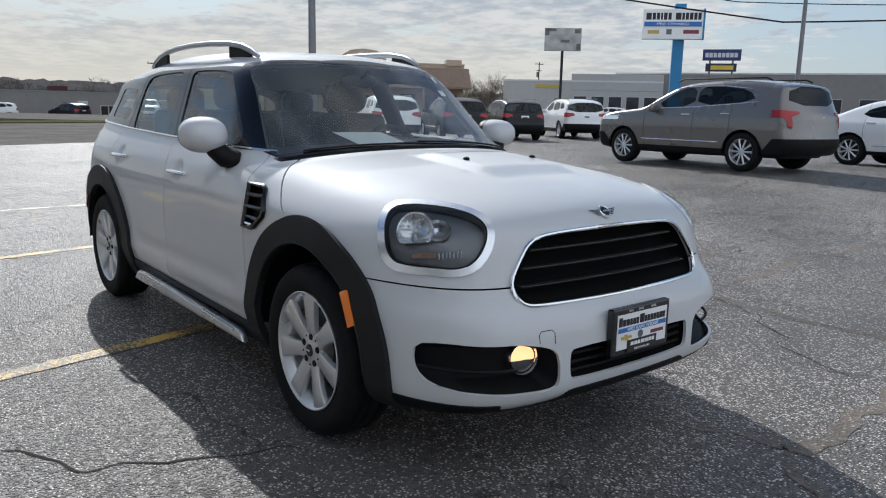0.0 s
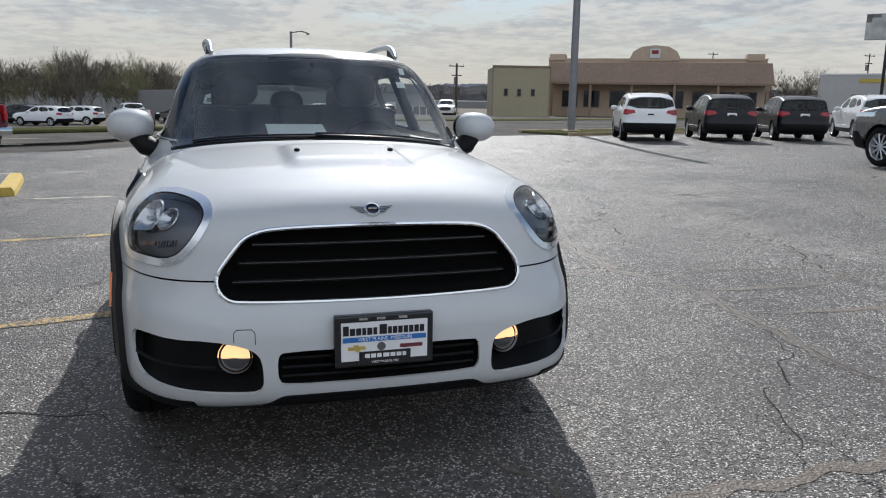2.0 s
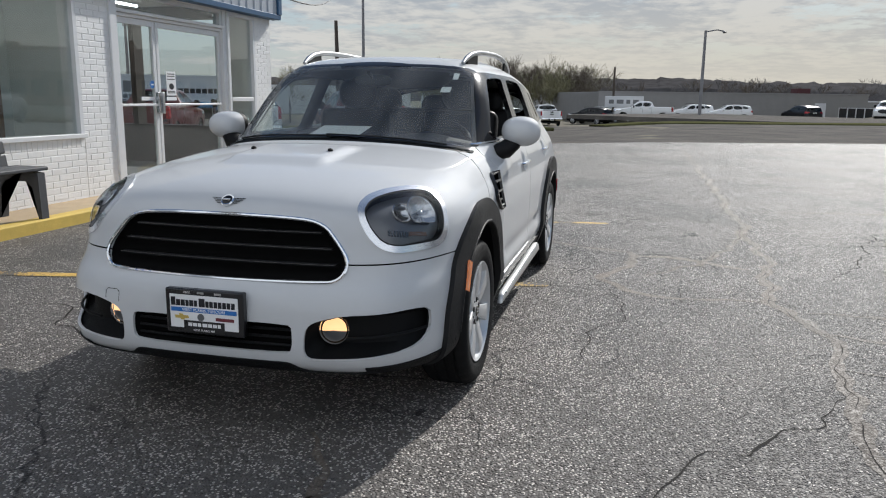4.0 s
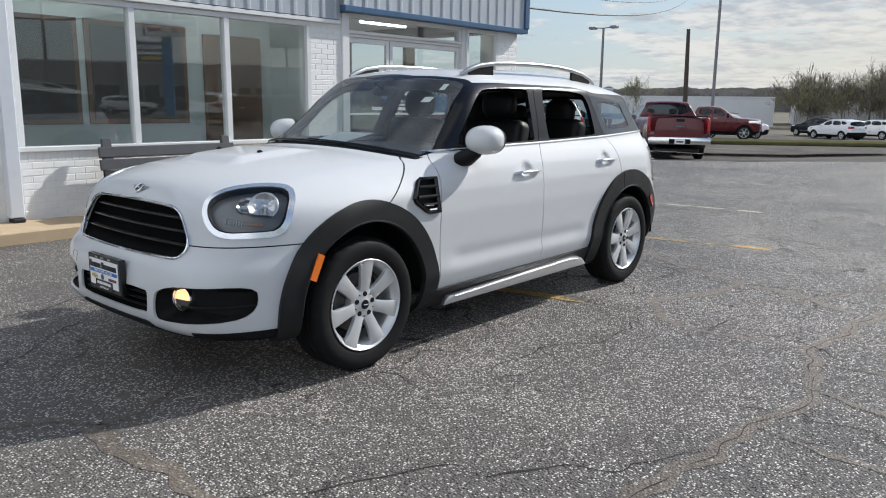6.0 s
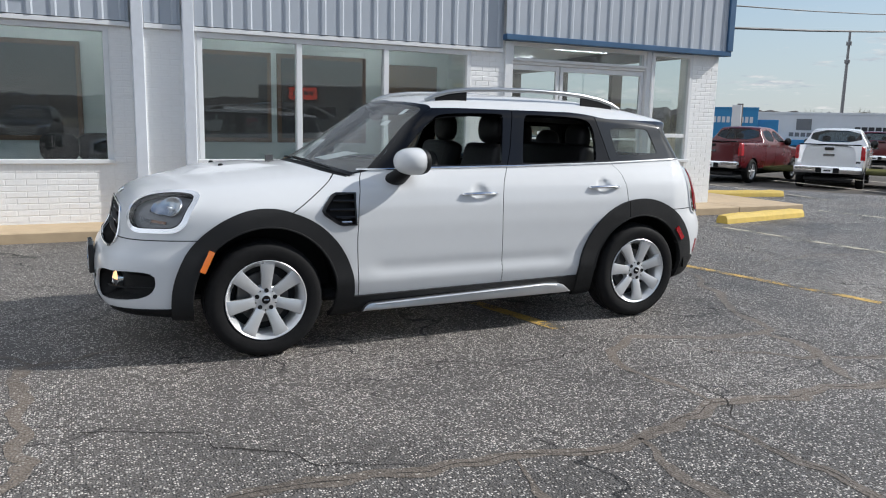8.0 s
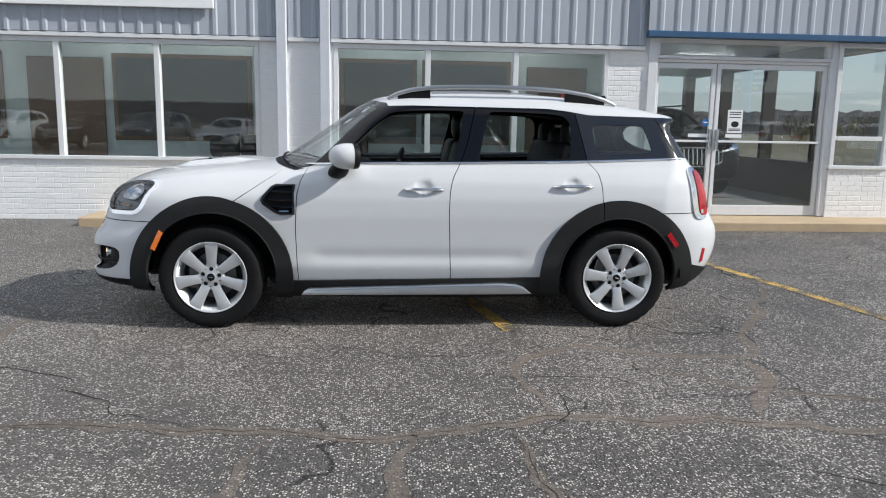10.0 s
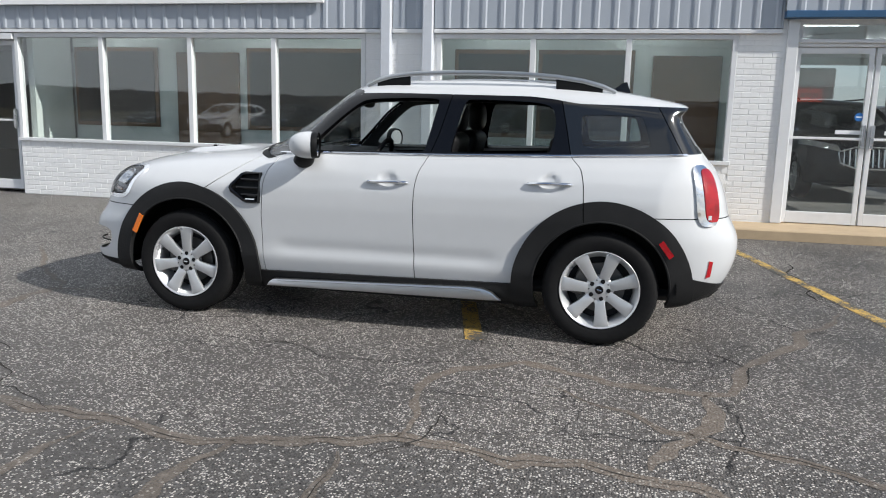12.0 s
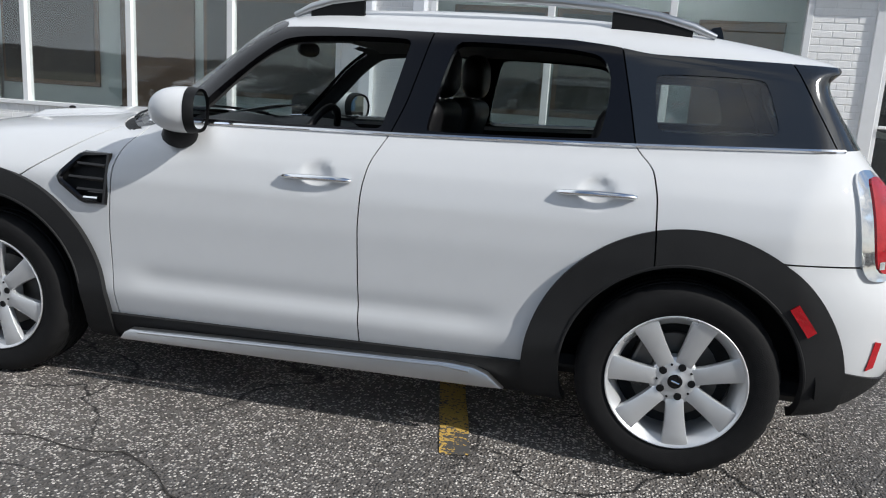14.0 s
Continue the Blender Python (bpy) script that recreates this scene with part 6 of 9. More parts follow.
        solid("vent_frame", tube(loop + loop[:2], 0.012, 6, 1.0, (0, 1, 0)), GLOSS_BLACK, car, "black side vent with a small bright tab")
        vs = [(x, s * (side_y(x, z) - 0.018), z) for x, z in grow(1.02)]
        solid("vent_backing", (vs, [tuple(range(len(vs)))]), CLADDING, car)
        for z, x0 in ((0.895, 0.40), (0.845, 0.375), (0.80, 0.41)):
            solid("vent_bar", tube([(x, s * (side_y(x, z) - 0.004), z - 0.01 * (x - x0)) for x in np.linspace(x0, 0.525, 6)], 0.009, 6), GLOSS_BLACK, car)
        solid("vent_tab", tube([(x, s * (side_y(x, 0.772) + 0.006), 0.772) for x in np.linspace(0.445, 0.505, 4)], 0.007, 6), CHROME, car)
        # roof rail
        pts = [(1.13, 1.505), (1.20, 1.535), (1.29, 1.561), (1.44, 1.580), (1.65, 1.588), (1.90, 1.590), (2.15, 1.584), (2.33, 1.572), (2.50, 1.549), (2.62, 1.518), (2.70, 1.488)]
        rail = solid("roof_rail", tube([(x, s * (0.505 + 0.035 * math.sin((x - 1.16) * 2.05)), z) for x, z in pts], [0.010] + [0.016] * 9 + [0.010], 10, 1.0), RAIL_METAL, car, "satin aluminium roof rail")
        for a, b in ((1.20, 1.42), (2.34, 2.62)):
            vs, fs = [], []
            xs = np.linspace(a, b, 8)
            zr = np.interp(xs, [p[0] for p in pts], [p[1] for p in pts])
            for x, z in zip(xs, zr):
                y = 0.505 + 0.035 * math.sin((x - 1.16) * 2.05)
                zt = min(top_z(x, y), z) - 0.005
                vs += [(x, s * (y - 0.008), zt), (x, s * (y - 0.008), z), (x, s * (y + 0.008), z), (x, s * (y + 0.008), zt)]
            fs = [(i * 4 + j, i * 4 + (j + 1) % 4, i * 4 + 4 + (j + 1) % 4, i * 4 + 4 + j) for i in range(7) for j in range(4)] + [(0, 1, 2, 3), (28, 29, 30, 31)]
            solid("rail_foot", (vs, fs), CLADDING, rail)
        # door mirror
        turn = Matrix.Translation((0.888, s * 0.898, 1.128)) @ pose(0, 0, 0, 0, 0, -14 * s)

        def shell(a, b, grow):
            """The oval housing between two cross-sections."""
            v, f = ellipsoid((0, 0, 0), (0.125 * grow, 0.108 * grow, 0.082 * grow), 32, 18, 0.88)
            bm = bmesh.new()
            bv = [bm.verts.new(q) for q in v]
            for q in f:
                if len(set(q)) > 2:
                    bm.faces.new([bv[i] for i in q])
            bmesh.ops.remove_doubles(bm, verts=bm.verts, dist=1e-5)
            for at, way in ((b, 1), (a, -1)):
                bmesh.ops.bisect_plane(bm, geom=bm.verts[:] + bm.edges[:] + bm.faces[:], plane_co=(at, 0, 0), plane_no=(way, 0, 0), clear_outer=True)
            bm.transform(turn)
            return bm

        mir = part("door_mirror", shell(-0.2, 0.022, 1.0), PAINT, car, "white oval door mirror on a black foot", True)
        part("mirror_bezel", shell(0.019, 0.056, 1.012), CLADDING, mir, "black rear edge of the mirror housing", True)
        loop = [(0.094 * math.copysign(abs(math.cos(a)) ** 0.88, math.cos(a)), 0.070 * math.copysign(abs(math.sin(a)) ** 0.88, math.sin(a))) for a in np.linspace(0, 2 * math.pi, 32, endpoint=False)]
        for nm, x, k, mat in (("mirror_back", 0.046, 1.03, CLADDING), ("mirror_glass", 0.050, 0.93, MIRROR)):
            solid(nm, ([turn @ Vector((x, y * k, z * k)) for y, z in loop], [tuple(range(32))]), mat, mir, "", False)
        y0 = side_y(0.84, 1.02)
        foot = merge(tube([(0.80, s * (y0 - 0.03), 1.012), (0.82, s * (y0 + 0.025), 1.030), (0.845, s * (y0 + 0.06), 1.065), (0.865, s * (y0 + 0.075), 1.10)], [0.056, 0.066, 0.058, 0.046], 14, 0.75))
        solid("mirror_foot", foot, CLADDING, mir)


def cabin(car):
    part("floor_pan", box_bm(0.35, 3.2, -0.74, 0.74, 0.27, 0.34, 0.03), CABIN, car)
    part("engine_block", box_bm(-0.60, 0.42, -0.52, 0.52, 0.27, 0.93, 0.1, 2), CABIN, car)
    part("rear_under_tray", box_bm(2.2, 3.38, -0.55, 0.55, 0.26, 0.60, 0.05), CABIN, car)
    vs, fs = [], []
    prof = [(0.50, 1.055), (0.62, 1.075), (0.80, 1.085), (0.93, 1.075), (1.0, 1.03), (1.02, 0.93), (0.98, 0.80), (0.90, 0.70)]
    ys = np.linspace(-0.70, 0.70, 15)
    for y in ys:
        hump = 0.035 * math.exp(-((y + 0.37) / 0.16) ** 2)
        for i, (x, z) in enumerate(prof):
            vs.append((x + 0.06 * y * y, y, z + hump * (1 if 1 < i < 5 else 0) - 0.05 * y * y))
    n = len(prof)
    fs = [(i * n + j, i * n + j + 1, (i + 1) * n + j + 1, (i + 1) * n + j) for i in range(len(ys) - 1) for j in range(n - 1)]
    solid("dashboard", (vs, fs), CABIN, car, "black moulded dashboard")
    bm = box_bm(0.0, 0.24, -0.04, 0.25, 0, 0.002)
    bm.transform(Matrix.Translation((0.60, 0, 1.092)) @ pose(0, 0, 0, 0, -11, 0))
    part("dash_paper", bm, PAPER, car, "white paper sheet lying on the dashboard")
    # steering wheel
    ring = [(0.19 * math.cos(t) * 0.0, 0.185 * math.cos(t), 0.185 * math.sin(t)) for t in np.linspace(0, 2 * math.pi, 33)]
    sw = solid("steering_wheel", tube(ring, 0.016, 8), CLOTH, car, "black leather steering wheel")
    sw.matrix_local = pose(1.17, -0.37, 0.985, 0, 22, 0)
    for a in (0, 180, 270):
        p = (0, 0.18 * math.cos(radians(a)), 0.18 * math.sin(radians(a)))
        solid("wheel_arm", tube([(0.01, 0, 0), p], 0.016, 6), SATIN if a == 270 else CABIN, sw)
    solid("wheel_boss", ellipsoid((0.0, 0, 0), (0.03, 0.07, 0.06), 16, 10), CABIN, sw)

    def seat(x, y, w, rear=False):
        base = part("seat", box_bm(x - 0.26, x + 0.22, y - w, y + w, 0.52, 0.70, 0.06, 3), CLOTH, car, "black leatherette seat", True)
        bm = box_bm(-0.07, 0.08, -w, w, 0.0, 0.60, 0.055, 3)
        bm.transform(Matrix.Translation((x + 0.20, y, 0.64)) @ pose(0, 0, 0, 0, 14, 0))
        part("backrest", bm, CLOTH, base, "", True)
        return base

    def headrest(x, y, z, parent_ob, w=0.135):
        solid("headrest", ellipsoid((x, y, z), (0.065, w, 0.105), 18, 12, 0.75), CLOTH, parent_ob)
        for d in (-0.05, 0.05):
            solid("headrest_post", tube([(x, y + d, z - 0.2), (x, y + d, z - 0.06)], 0.006, 6), SATIN, parent_ob)

    for y in (-0.37, 0.37):
        b = seat(1.34, y, 0.25)
        headrest(1.705, y, 1.325, b)
    b = seat(2.06, 0.0, 0.62, True)
    for y in (-0.40, 0.0, 0.40):
        headrest(2.42, y, 1.27 if y else 1.22, b, 0.12)
    # interior mirror
    mirror = solid("interior_mirror", ellipsoid((0.98, 0.0, 1.40), (0.022, 0.115, 0.035), 18, 10, 0.8), CABIN, car, "black interior mirror")
    solid("mirror_stalk", tube([(0.90, 0, 1.445), (0.975, 0, 1.41)], 0.01, 6), CABIN, mirror)
    for y, z, w, h in ((-0.50, 1.425, 0.03, 0.035), (-0.47, 1.35, 0.05, 0.03)):
        vs = [(front_x(yy, zz) + 0.006, yy, zz) for yy, zz in ((y - w / 2, z - h / 2), (y + w / 2, z - h / 2), (y + w / 2, z + h / 2), (y - w / 2, z + h / 2))]
        vs += [(x + 0.002, yy, zz) for x, yy, zz in vs]
        solid("windscreen_sticker", (vs, [(0, 1, 2, 3), (4, 5, 6, 7), (0, 1, 5, 4), (1, 2, 6, 5), (2, 3, 7, 6), (3, 0, 4, 7)]), PAPER, car, "white sticker behind the windscreen", False)
    vs = [(2.66, -0.012, 1.50), (2.66, 0.012, 1.50), (2.80, 0.012, 1.49), (2.80, -0.012, 1.49), (2.77, -0.004, 1.572), (2.77, 0.004, 1.572), (2.74, 0.004, 1.566), (2.74, -0.004, 1.566)]
    solid("roof_aerial", (vs, [(0, 1, 2, 3), (0, 1, 6, 7), (1, 2, 5, 6), (2, 3, 4, 5), (3, 0, 7, 4), (4, 5, 6, 7)]), GLOSS_BLACK, car, "black fin aerial on the roof", False)
    for s in (-1, 1):
        out = [(3.268, 0.43), (3.295, 0.44), (3.303, 0.53), (3.28, 0.535)]
        vs = [(x, s * (side_y(x, z) + d), z) for d in (-0.004, 0.006) for x, z in out]
        solid("bumper_reflector", (vs, [(0, 1, 2, 3), (4, 5, 6, 7), (0, 1, 5, 4), (1, 2, 6, 5), (2, 3, 7, 6), (3, 0, 4, 7)]), RED_LENS, car, "narrow red bumper reflector", False)
    # wipers lying on the windscreen
    for a, b, nm in ((-0.58, 0.05, "wiper"), (0.02, 0.60, "wiper")):
        pts = []
        for t in np.linspace(0, 1, 9):
            y = a + (b - a) * t
            x = 0.372 + 0.24 * y * y + 0.62 * (abs(y) / 0.9) ** 8 + 0.02 * t
            pts.append((x, y, top_z(x, y) + 0.008))
        solid(nm, tube(pts, 0.0045, 6), CLADDING, car, "black wiper arm and blade")


for hx, liner in ((FRONT_HUB, 0.45), (REAR_HUB, 0.43)):
    for s in (-1, 1):
        wheel(mini, hx, s, 19.7 if hx else 3)
        arch_liner(mini, hx + 0.005, s, liner)
lamps(mini)
nose_details(mini)
side_details(mini)
cabin(mini)


# ---- other vehicles: the same way of building, coarser ----
def vehicle_field(spec):
    side = Table2D(lambda x, z: -poly_sdf(x, z, rounded(spec["side"], 2)), -3.4, 3.4, -0.2, 2.3, 0.015, 0.03)
    width = lut(spec["width"], 0.0, 2.2, 0.03)
    half = spec["half"]
    bed = spec.get("bed")

    def field(x, y, z):
        ay = np.abs(y)
        end = step(half - 1.3, half, np.abs(x))
        bow = np.sign(x) * end * (0.10 * ay**2 + spec.get("corner", 0.35) * (ay / spec["w"]) ** 8)
        crown = 0.07 * ay**2 * step(0.8, 1.2, z)
        d = smax(side(x + bow, z + crown), ay - width(z) + 0.03 * step(half - 1.0, half, np.abs(x)), spec.get("soft", 0.07))
        if bed:
            x0, x1, z0 = bed
            d = np.maximum(d, -np.maximum(np.maximum(x0 - x, x - x1), np.maximum(ay - spec["w"] + 0.12, z0 - z)))
        return d

    return field


def simple_wheel(car, x, y, side, r, w=0.24, spokes=10):
    hub = put_mesh("wheel", None, car)
    hub.matrix_local = pose(x, side * y, r, 0, 0, 0 if side < 0 else 180)
    k = r / 0.36
    v, f = revolve([(0.24 * k, -w / 2 + 0.02), (0.27 * k, -w / 2), (0.33 * k, -w / 2 + 0.01), (0.355 * k, -w / 2 + 0.04), (0.36 * k, -0.03), (0.36 * k, 0.03), (0.355 * k, w / 2 - 0.04), (0.3 * k, w / 2), (0.22 * k, w / 2 - 0.02)], 36)
    solid("tyre", (v, f), RUBBER, hub)
    pieces = [revolve([(0.235 * k, -w / 2 + 0.03), (0.245 * k, -w / 2 + 0.015), (0.25 * k, -w / 2 + 0.02), (0.22 * k, 0.0)], 30), revolve([(0.0, -w / 2 + 0.02), (0.04 * k, -w / 2 + 0.022), (0.055 * k, -w / 2 + 0.05)], 16)]
    for i in range(spokes):
        a = 2 * math.pi * i / spokes
        c, s = math.cos(a), math.sin(a)
        vs = []
        for rad, hw, d in ((0.04, 0.016, 0.025), (0.23, 0.022, 0.03)):
            for t, e in ((-hw, 0.012), (0, 0), (hw, 0.012)):
                vs.append(((rad * c - t * s) * k, -w / 2 + d + e, (rad * s + t * c) * k))
        pieces.append((vs, [(0, 1, 4, 3), (1, 2, 5, 4)]))
    solid("rim", merge(*pieces), ALLOY, hub)
    # a dark disc, no real part, imitates the shade inside the rim
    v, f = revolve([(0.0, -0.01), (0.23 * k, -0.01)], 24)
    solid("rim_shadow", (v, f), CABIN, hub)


def vehicle(name, spec, paint, label, category):
    car = empty(name)
    tagged(car, label, category)
    fld, half, w = vehicle_field(spec), spec["half"], spec["w"]
    V, Q = surface_net(fld, (-half - 0.15, -w - 0.12, 0.15), (half + 0.15, w + 0.12, spec["top"] + 0.1), 0.045)
    V, N = onto(fld, V, 3)
    T = np.concatenate([Q[:, [0, 1, 2]], Q[:, [0, 2, 3]]])
    face = np.cross(V[T[:, 1]] - V[T[:, 0]], V[T[:, 2]] - V[T[:, 0]])
    if (face * N[T[:, 0]]).sum() < 0:
        T = T[:, ::-1].copy()
    r = spec["wheel"]
    wide = lambda v: np.abs(v[:, 1]) > 0.55
    fields = {"hole": lambda v: np.where(wide(v), np.maximum(r * 1.12 - np.hypot(v[:, 0] - spec["fx"], v[:, 2] - r), r * 1.12 - np.hypot(v[:, 0] - spec["rx"], v[:, 2] - r)), -1.0),
              "low": lambda v: spec["low"] + spec.get("skirt", 0.0) * np.clip((np.abs(v[:, 0]) - half + 0.55) / 0.2, 0, 1) - v[:, 2]}
    for i, o in enumerate(spec["windows"]):
        fields[f"win{i}"] = (lambda o: lambda v: np.where((np.abs(v[:, 1]) > 0.5) & (v[:, 2] > 0.9), poly_sdf(v[:, 0], v[:, 2], o), -1.0))(o)
    fields["screen"] = lambda v: np.where((v[:, 0] < spec["screen_x"]) & (v[:, 2] > 0.9), poly_sdf(v[:, 1], v[:, 2], spec["screen"]), -1.0)
    fields["back"] = lambda v: np.where((v[:, 0] > spec["back_x"]) & (v[:, 2] > 0.9), poly_sdf(v[:, 1], v[:, 2], spec["back"]), -1.0)
    fields["tail"] = lambda v: np.where(v[:, 0] > half - spec.get("tail_x", 0.36), poly_sdf(np.abs(v[:, 1]), v[:, 2], spec["tail"]), -1.0)
    fields["head"] = lambda v: np.where(v[:, 0] < -half + 0.75, poly_sdf(np.abs(v[:, 1]), v[:, 2], spec["head"]), -1.0)
    fields["grille"] = lambda v: np.where(v[:, 0] < -half + 0.4, poly_sdf(np.abs(v[:, 1]), v[:, 2], spec["grille"]), -1.0)
    for f in fields.values():
        V, T = cut(V, T, f(V))
    for xs in spec["seams"]:
        for s in (0.005, -0.005):
            V, T = cut(V, T, np.where((np.abs(V[:, 1]) > 0.6), V[:, 0] - xs + s, -1.0))
    V, N = onto(fld, V, 2)
    C = V[T].mean(1)
    val = {k: f(C) for k, f in fields.items()}
    taken = np.zeros(len(T), bool)

    def take(m):
        m = m & ~taken
        taken[m] = True
        return m

    take(val["hole"] > 0)
    left = C[:, 1] < 0
    make = lambda nm, m, mat, **kw: skin(nm, V, N, T, m, mat, car, **kw)
    for i in range(len(spec["windows"])):
        for s in (left, ~left):
            make("side_window", take((val[f"win{i}"] > 0) & s), PRIVACY, offset=-0.004, thick=0.0)
    make("windscreen", take(val["screen"] > 0), GLASS, offset=-0.002, thick=0.0)
    make("rear_window", take(val["back"] > 0), PRIVACY, offset=-0.004, thick=0.0, label="dark tinted rear window")
    for s in (left, ~left):
        make("tail_light", take((val["tail"] > 0) & s), RED_LENS, offset=0.012, thick=0.03, label="red tail light")
        make("headlight", take((val["head"] > 0) & s), CHROME, offset=0.006, thick=0.02)
    make("grille", take(val["grille"] > 0), GLOSS_BLACK, offset=-0.01, thick=0.02)
    if spec.get("bars"):
        gz = [p[1] for p in spec["grille"]]
        gy = max(p[0] for p in spec["grille"])
        nose_x = lambda y, z: find(lambda x: float(fld(np.array([x]), np.array([y]), np.array([z]))[0]), -half - 0.3, -half + 0.8)
        for y in np.linspace(-gy + 0.08, gy - 0.08, 11):
            solid("grille_bar", tube([(nose_x(y, z) - 0.004, y, z) for z in (min(gz) + 0.03, max(gz) - 0.03)], 0.012, 5), CHROME, car)
        rim = [(nose_x(y, z) - 0.006, y, z) for y, z in spec["grille"]]
        solid("grille_surround", tube(rim + rim[:1], 0.014, 6), CHROME, car)
    make("lower_trim", take((val["low"] > 0) & (C[:, 2] > 0.2)), CLADDING, offset=0.006, thick=0.02, label="black lower trim")
    gap = np.zeros(len(T), bool)
    for xs in spec["seams"]:
        gap |= (np.abs(C[:, 0] - xs) < 0.005) & (np.abs(C[:, 1]) > 0.6)
    make("shut_gap", take(gap), GAP, offset=-0.008, thick=0.0)
    make("body", take(np.ones(len(T), bool)), paint, thick=0.02)
    for x in (spec["fx"], spec["rx"]):
        for s in (-1, 1):
            simple_wheel(car, x, w - 0.135, s, r, spokes=spec["spokes"])
            a = np.linspace(0.0, math.pi, 16)
            vs = [(x + rr * math.cos(t), s * yy, r + rr * math.sin(t)) for t in a for rr, yy in ((r * 1.16, w - 0.02), (r * 1.16, 0.5), (0.05, 0.5))]
            solid("arch_liner", (vs, [(i * 3 + j, i * 3 + j + 1, i * 3 + j + 4, i * 3 + j + 3) for i in range(15) for j in range(2)]), CABIN, car)
    part("floor_pan", box_bm(-half + 0.3, half - 0.25, -w + 0.3, w - 0.3, 0.26, 0.42, 0.05), CABIN, car)
    for s in (-1, 1):
        mx, mz = spec["mirror"]
        solid("door_mirror", ellipsoid((mx, s * (w + 0.06), mz), (0.07, 0.12, 0.085 * spec.get("mirror_tall", 1)), 14, 9, 0.8), GLOSS_BLACK if spec.get("black_mirror") else paint, car)
    if spec.get("strip"):
        for s in (-1, 1):
            z0 = spec["strip"]
            solid("side_strip", tube([(x, s * find(lambda y: float(fld(np.array([x]), np.array([y]), np.array([z0]))[0]), 1.3, 0.3), z0) for x in np.linspace(spec["fx"] + 0.5, spec["rx"] - 0.5, 7)], 0.012, 6), CHROME, car, "thin chrome side strip")
    if spec.get("chrome_line"):
        for s in (-1, 1):
            pts = [(-0.72, 1.125), (0.3, 1.16), (1.2, 1.225), (1.66, 1.262), (1.42, 1.495), (0.8, 1.56), (0.0, 1.545), (-0.2, 1.50)]
            solid("window_strip", tube([(x, s * (find(lambda y: float(fld(np.array([x]), np.array([y]), np.array([z]))[0]), 1.3, 0.3) + 0.004), z) for x, z in pts], 0.010, 6), CHROME, car, "thin chrome strip round the side windows")
    for s in (-1, 1):
        for hx, hz in spec["handles"]:
            y = find(lambda q: float(fld(np.array([hx]), np.array([q]), np.array([hz]))[0]), 1.3, 0.3) + 0.02
            solid("door_handle", tube([(hx - 0.1, s * y, hz), (hx + 0.1, s * y, hz)], 0.013, 6), CHROME, car)
    px, pz = spec["plate"]
    part("plate", box_bm(px, px + 0.02, -0.16, 0.16, pz - 0.08, pz + 0.08, 0.004), SIGN_WHITE, car, "pale rear plate")
    part("plate_bar", box_bm(px + 0.018, px + 0.024, -0.10, 0.10, pz - 0.03, pz + 0.02), SIGN_INK, car)
    if spec.get("bed"):
        part("tailgate_handle", box_bm(half - 0.05, half + 0.012, -0.13, 0.13, 1.24, 1.33, 0.01), GLOSS_BLACK, car, "dark tailgate handle")
        part("tailgate_emblem", box_bm(half - 0.05, half + 0.010, -0.16, 0.16, 1.06, 1.13, 0.01), DARK_CHROME, car)
        part("tailgate_cap", box_bm(half - 0.12, half - 0.005, -0.86, 0.86, 1.395, 1.43, 0.01), CLADDING, car, "black tailgate edge cap")
    if spec.get("bumper"):
        bx0, bx1, bz0, bz1, mat = spec["bumper"]
        part("rear_bumper", box_bm(bx0, bx1, -w + 0.03, w - 0.03, bz0, bz1, 0.05, 2), mat, car, "", True)
        part("bumper_step", box_bm(bx1 - 0.02, bx1 + 0.012, -0.33, 0.33, bz0 + 0.03, bz1 - 0.06, 0.01), CLADDING, car)
    if spec.get("rails"):
        for s in (-1, 1):
            x0, x1, z = spec["rails"]
            solid("roof_rail", tube([(x0, s * 0.62, z - 0.04), (x0 + 0.12, s * 0.62, z), (x1 - 0.12, s * 0.62, z - 0.01), (x1, s * 0.62, z - 0.06)], 0.016, 6), CLADDING, car)
    for y in (-0.38, 0.38):
        sx = spec["seat_x"]
        seat = part("seat", box_bm(sx, sx + 0.16, y - 0.24, y + 0.24, 0.75, spec["top"] - 0.48, 0.06, 2), CLOTH, car, "", True)
        solid("headrest", ellipsoid((sx + 0.1, y, spec["top"] - 0.36), (0.06, 0.13, 0.1), 12, 8, 0.8), CLOTH, seat)
    return car


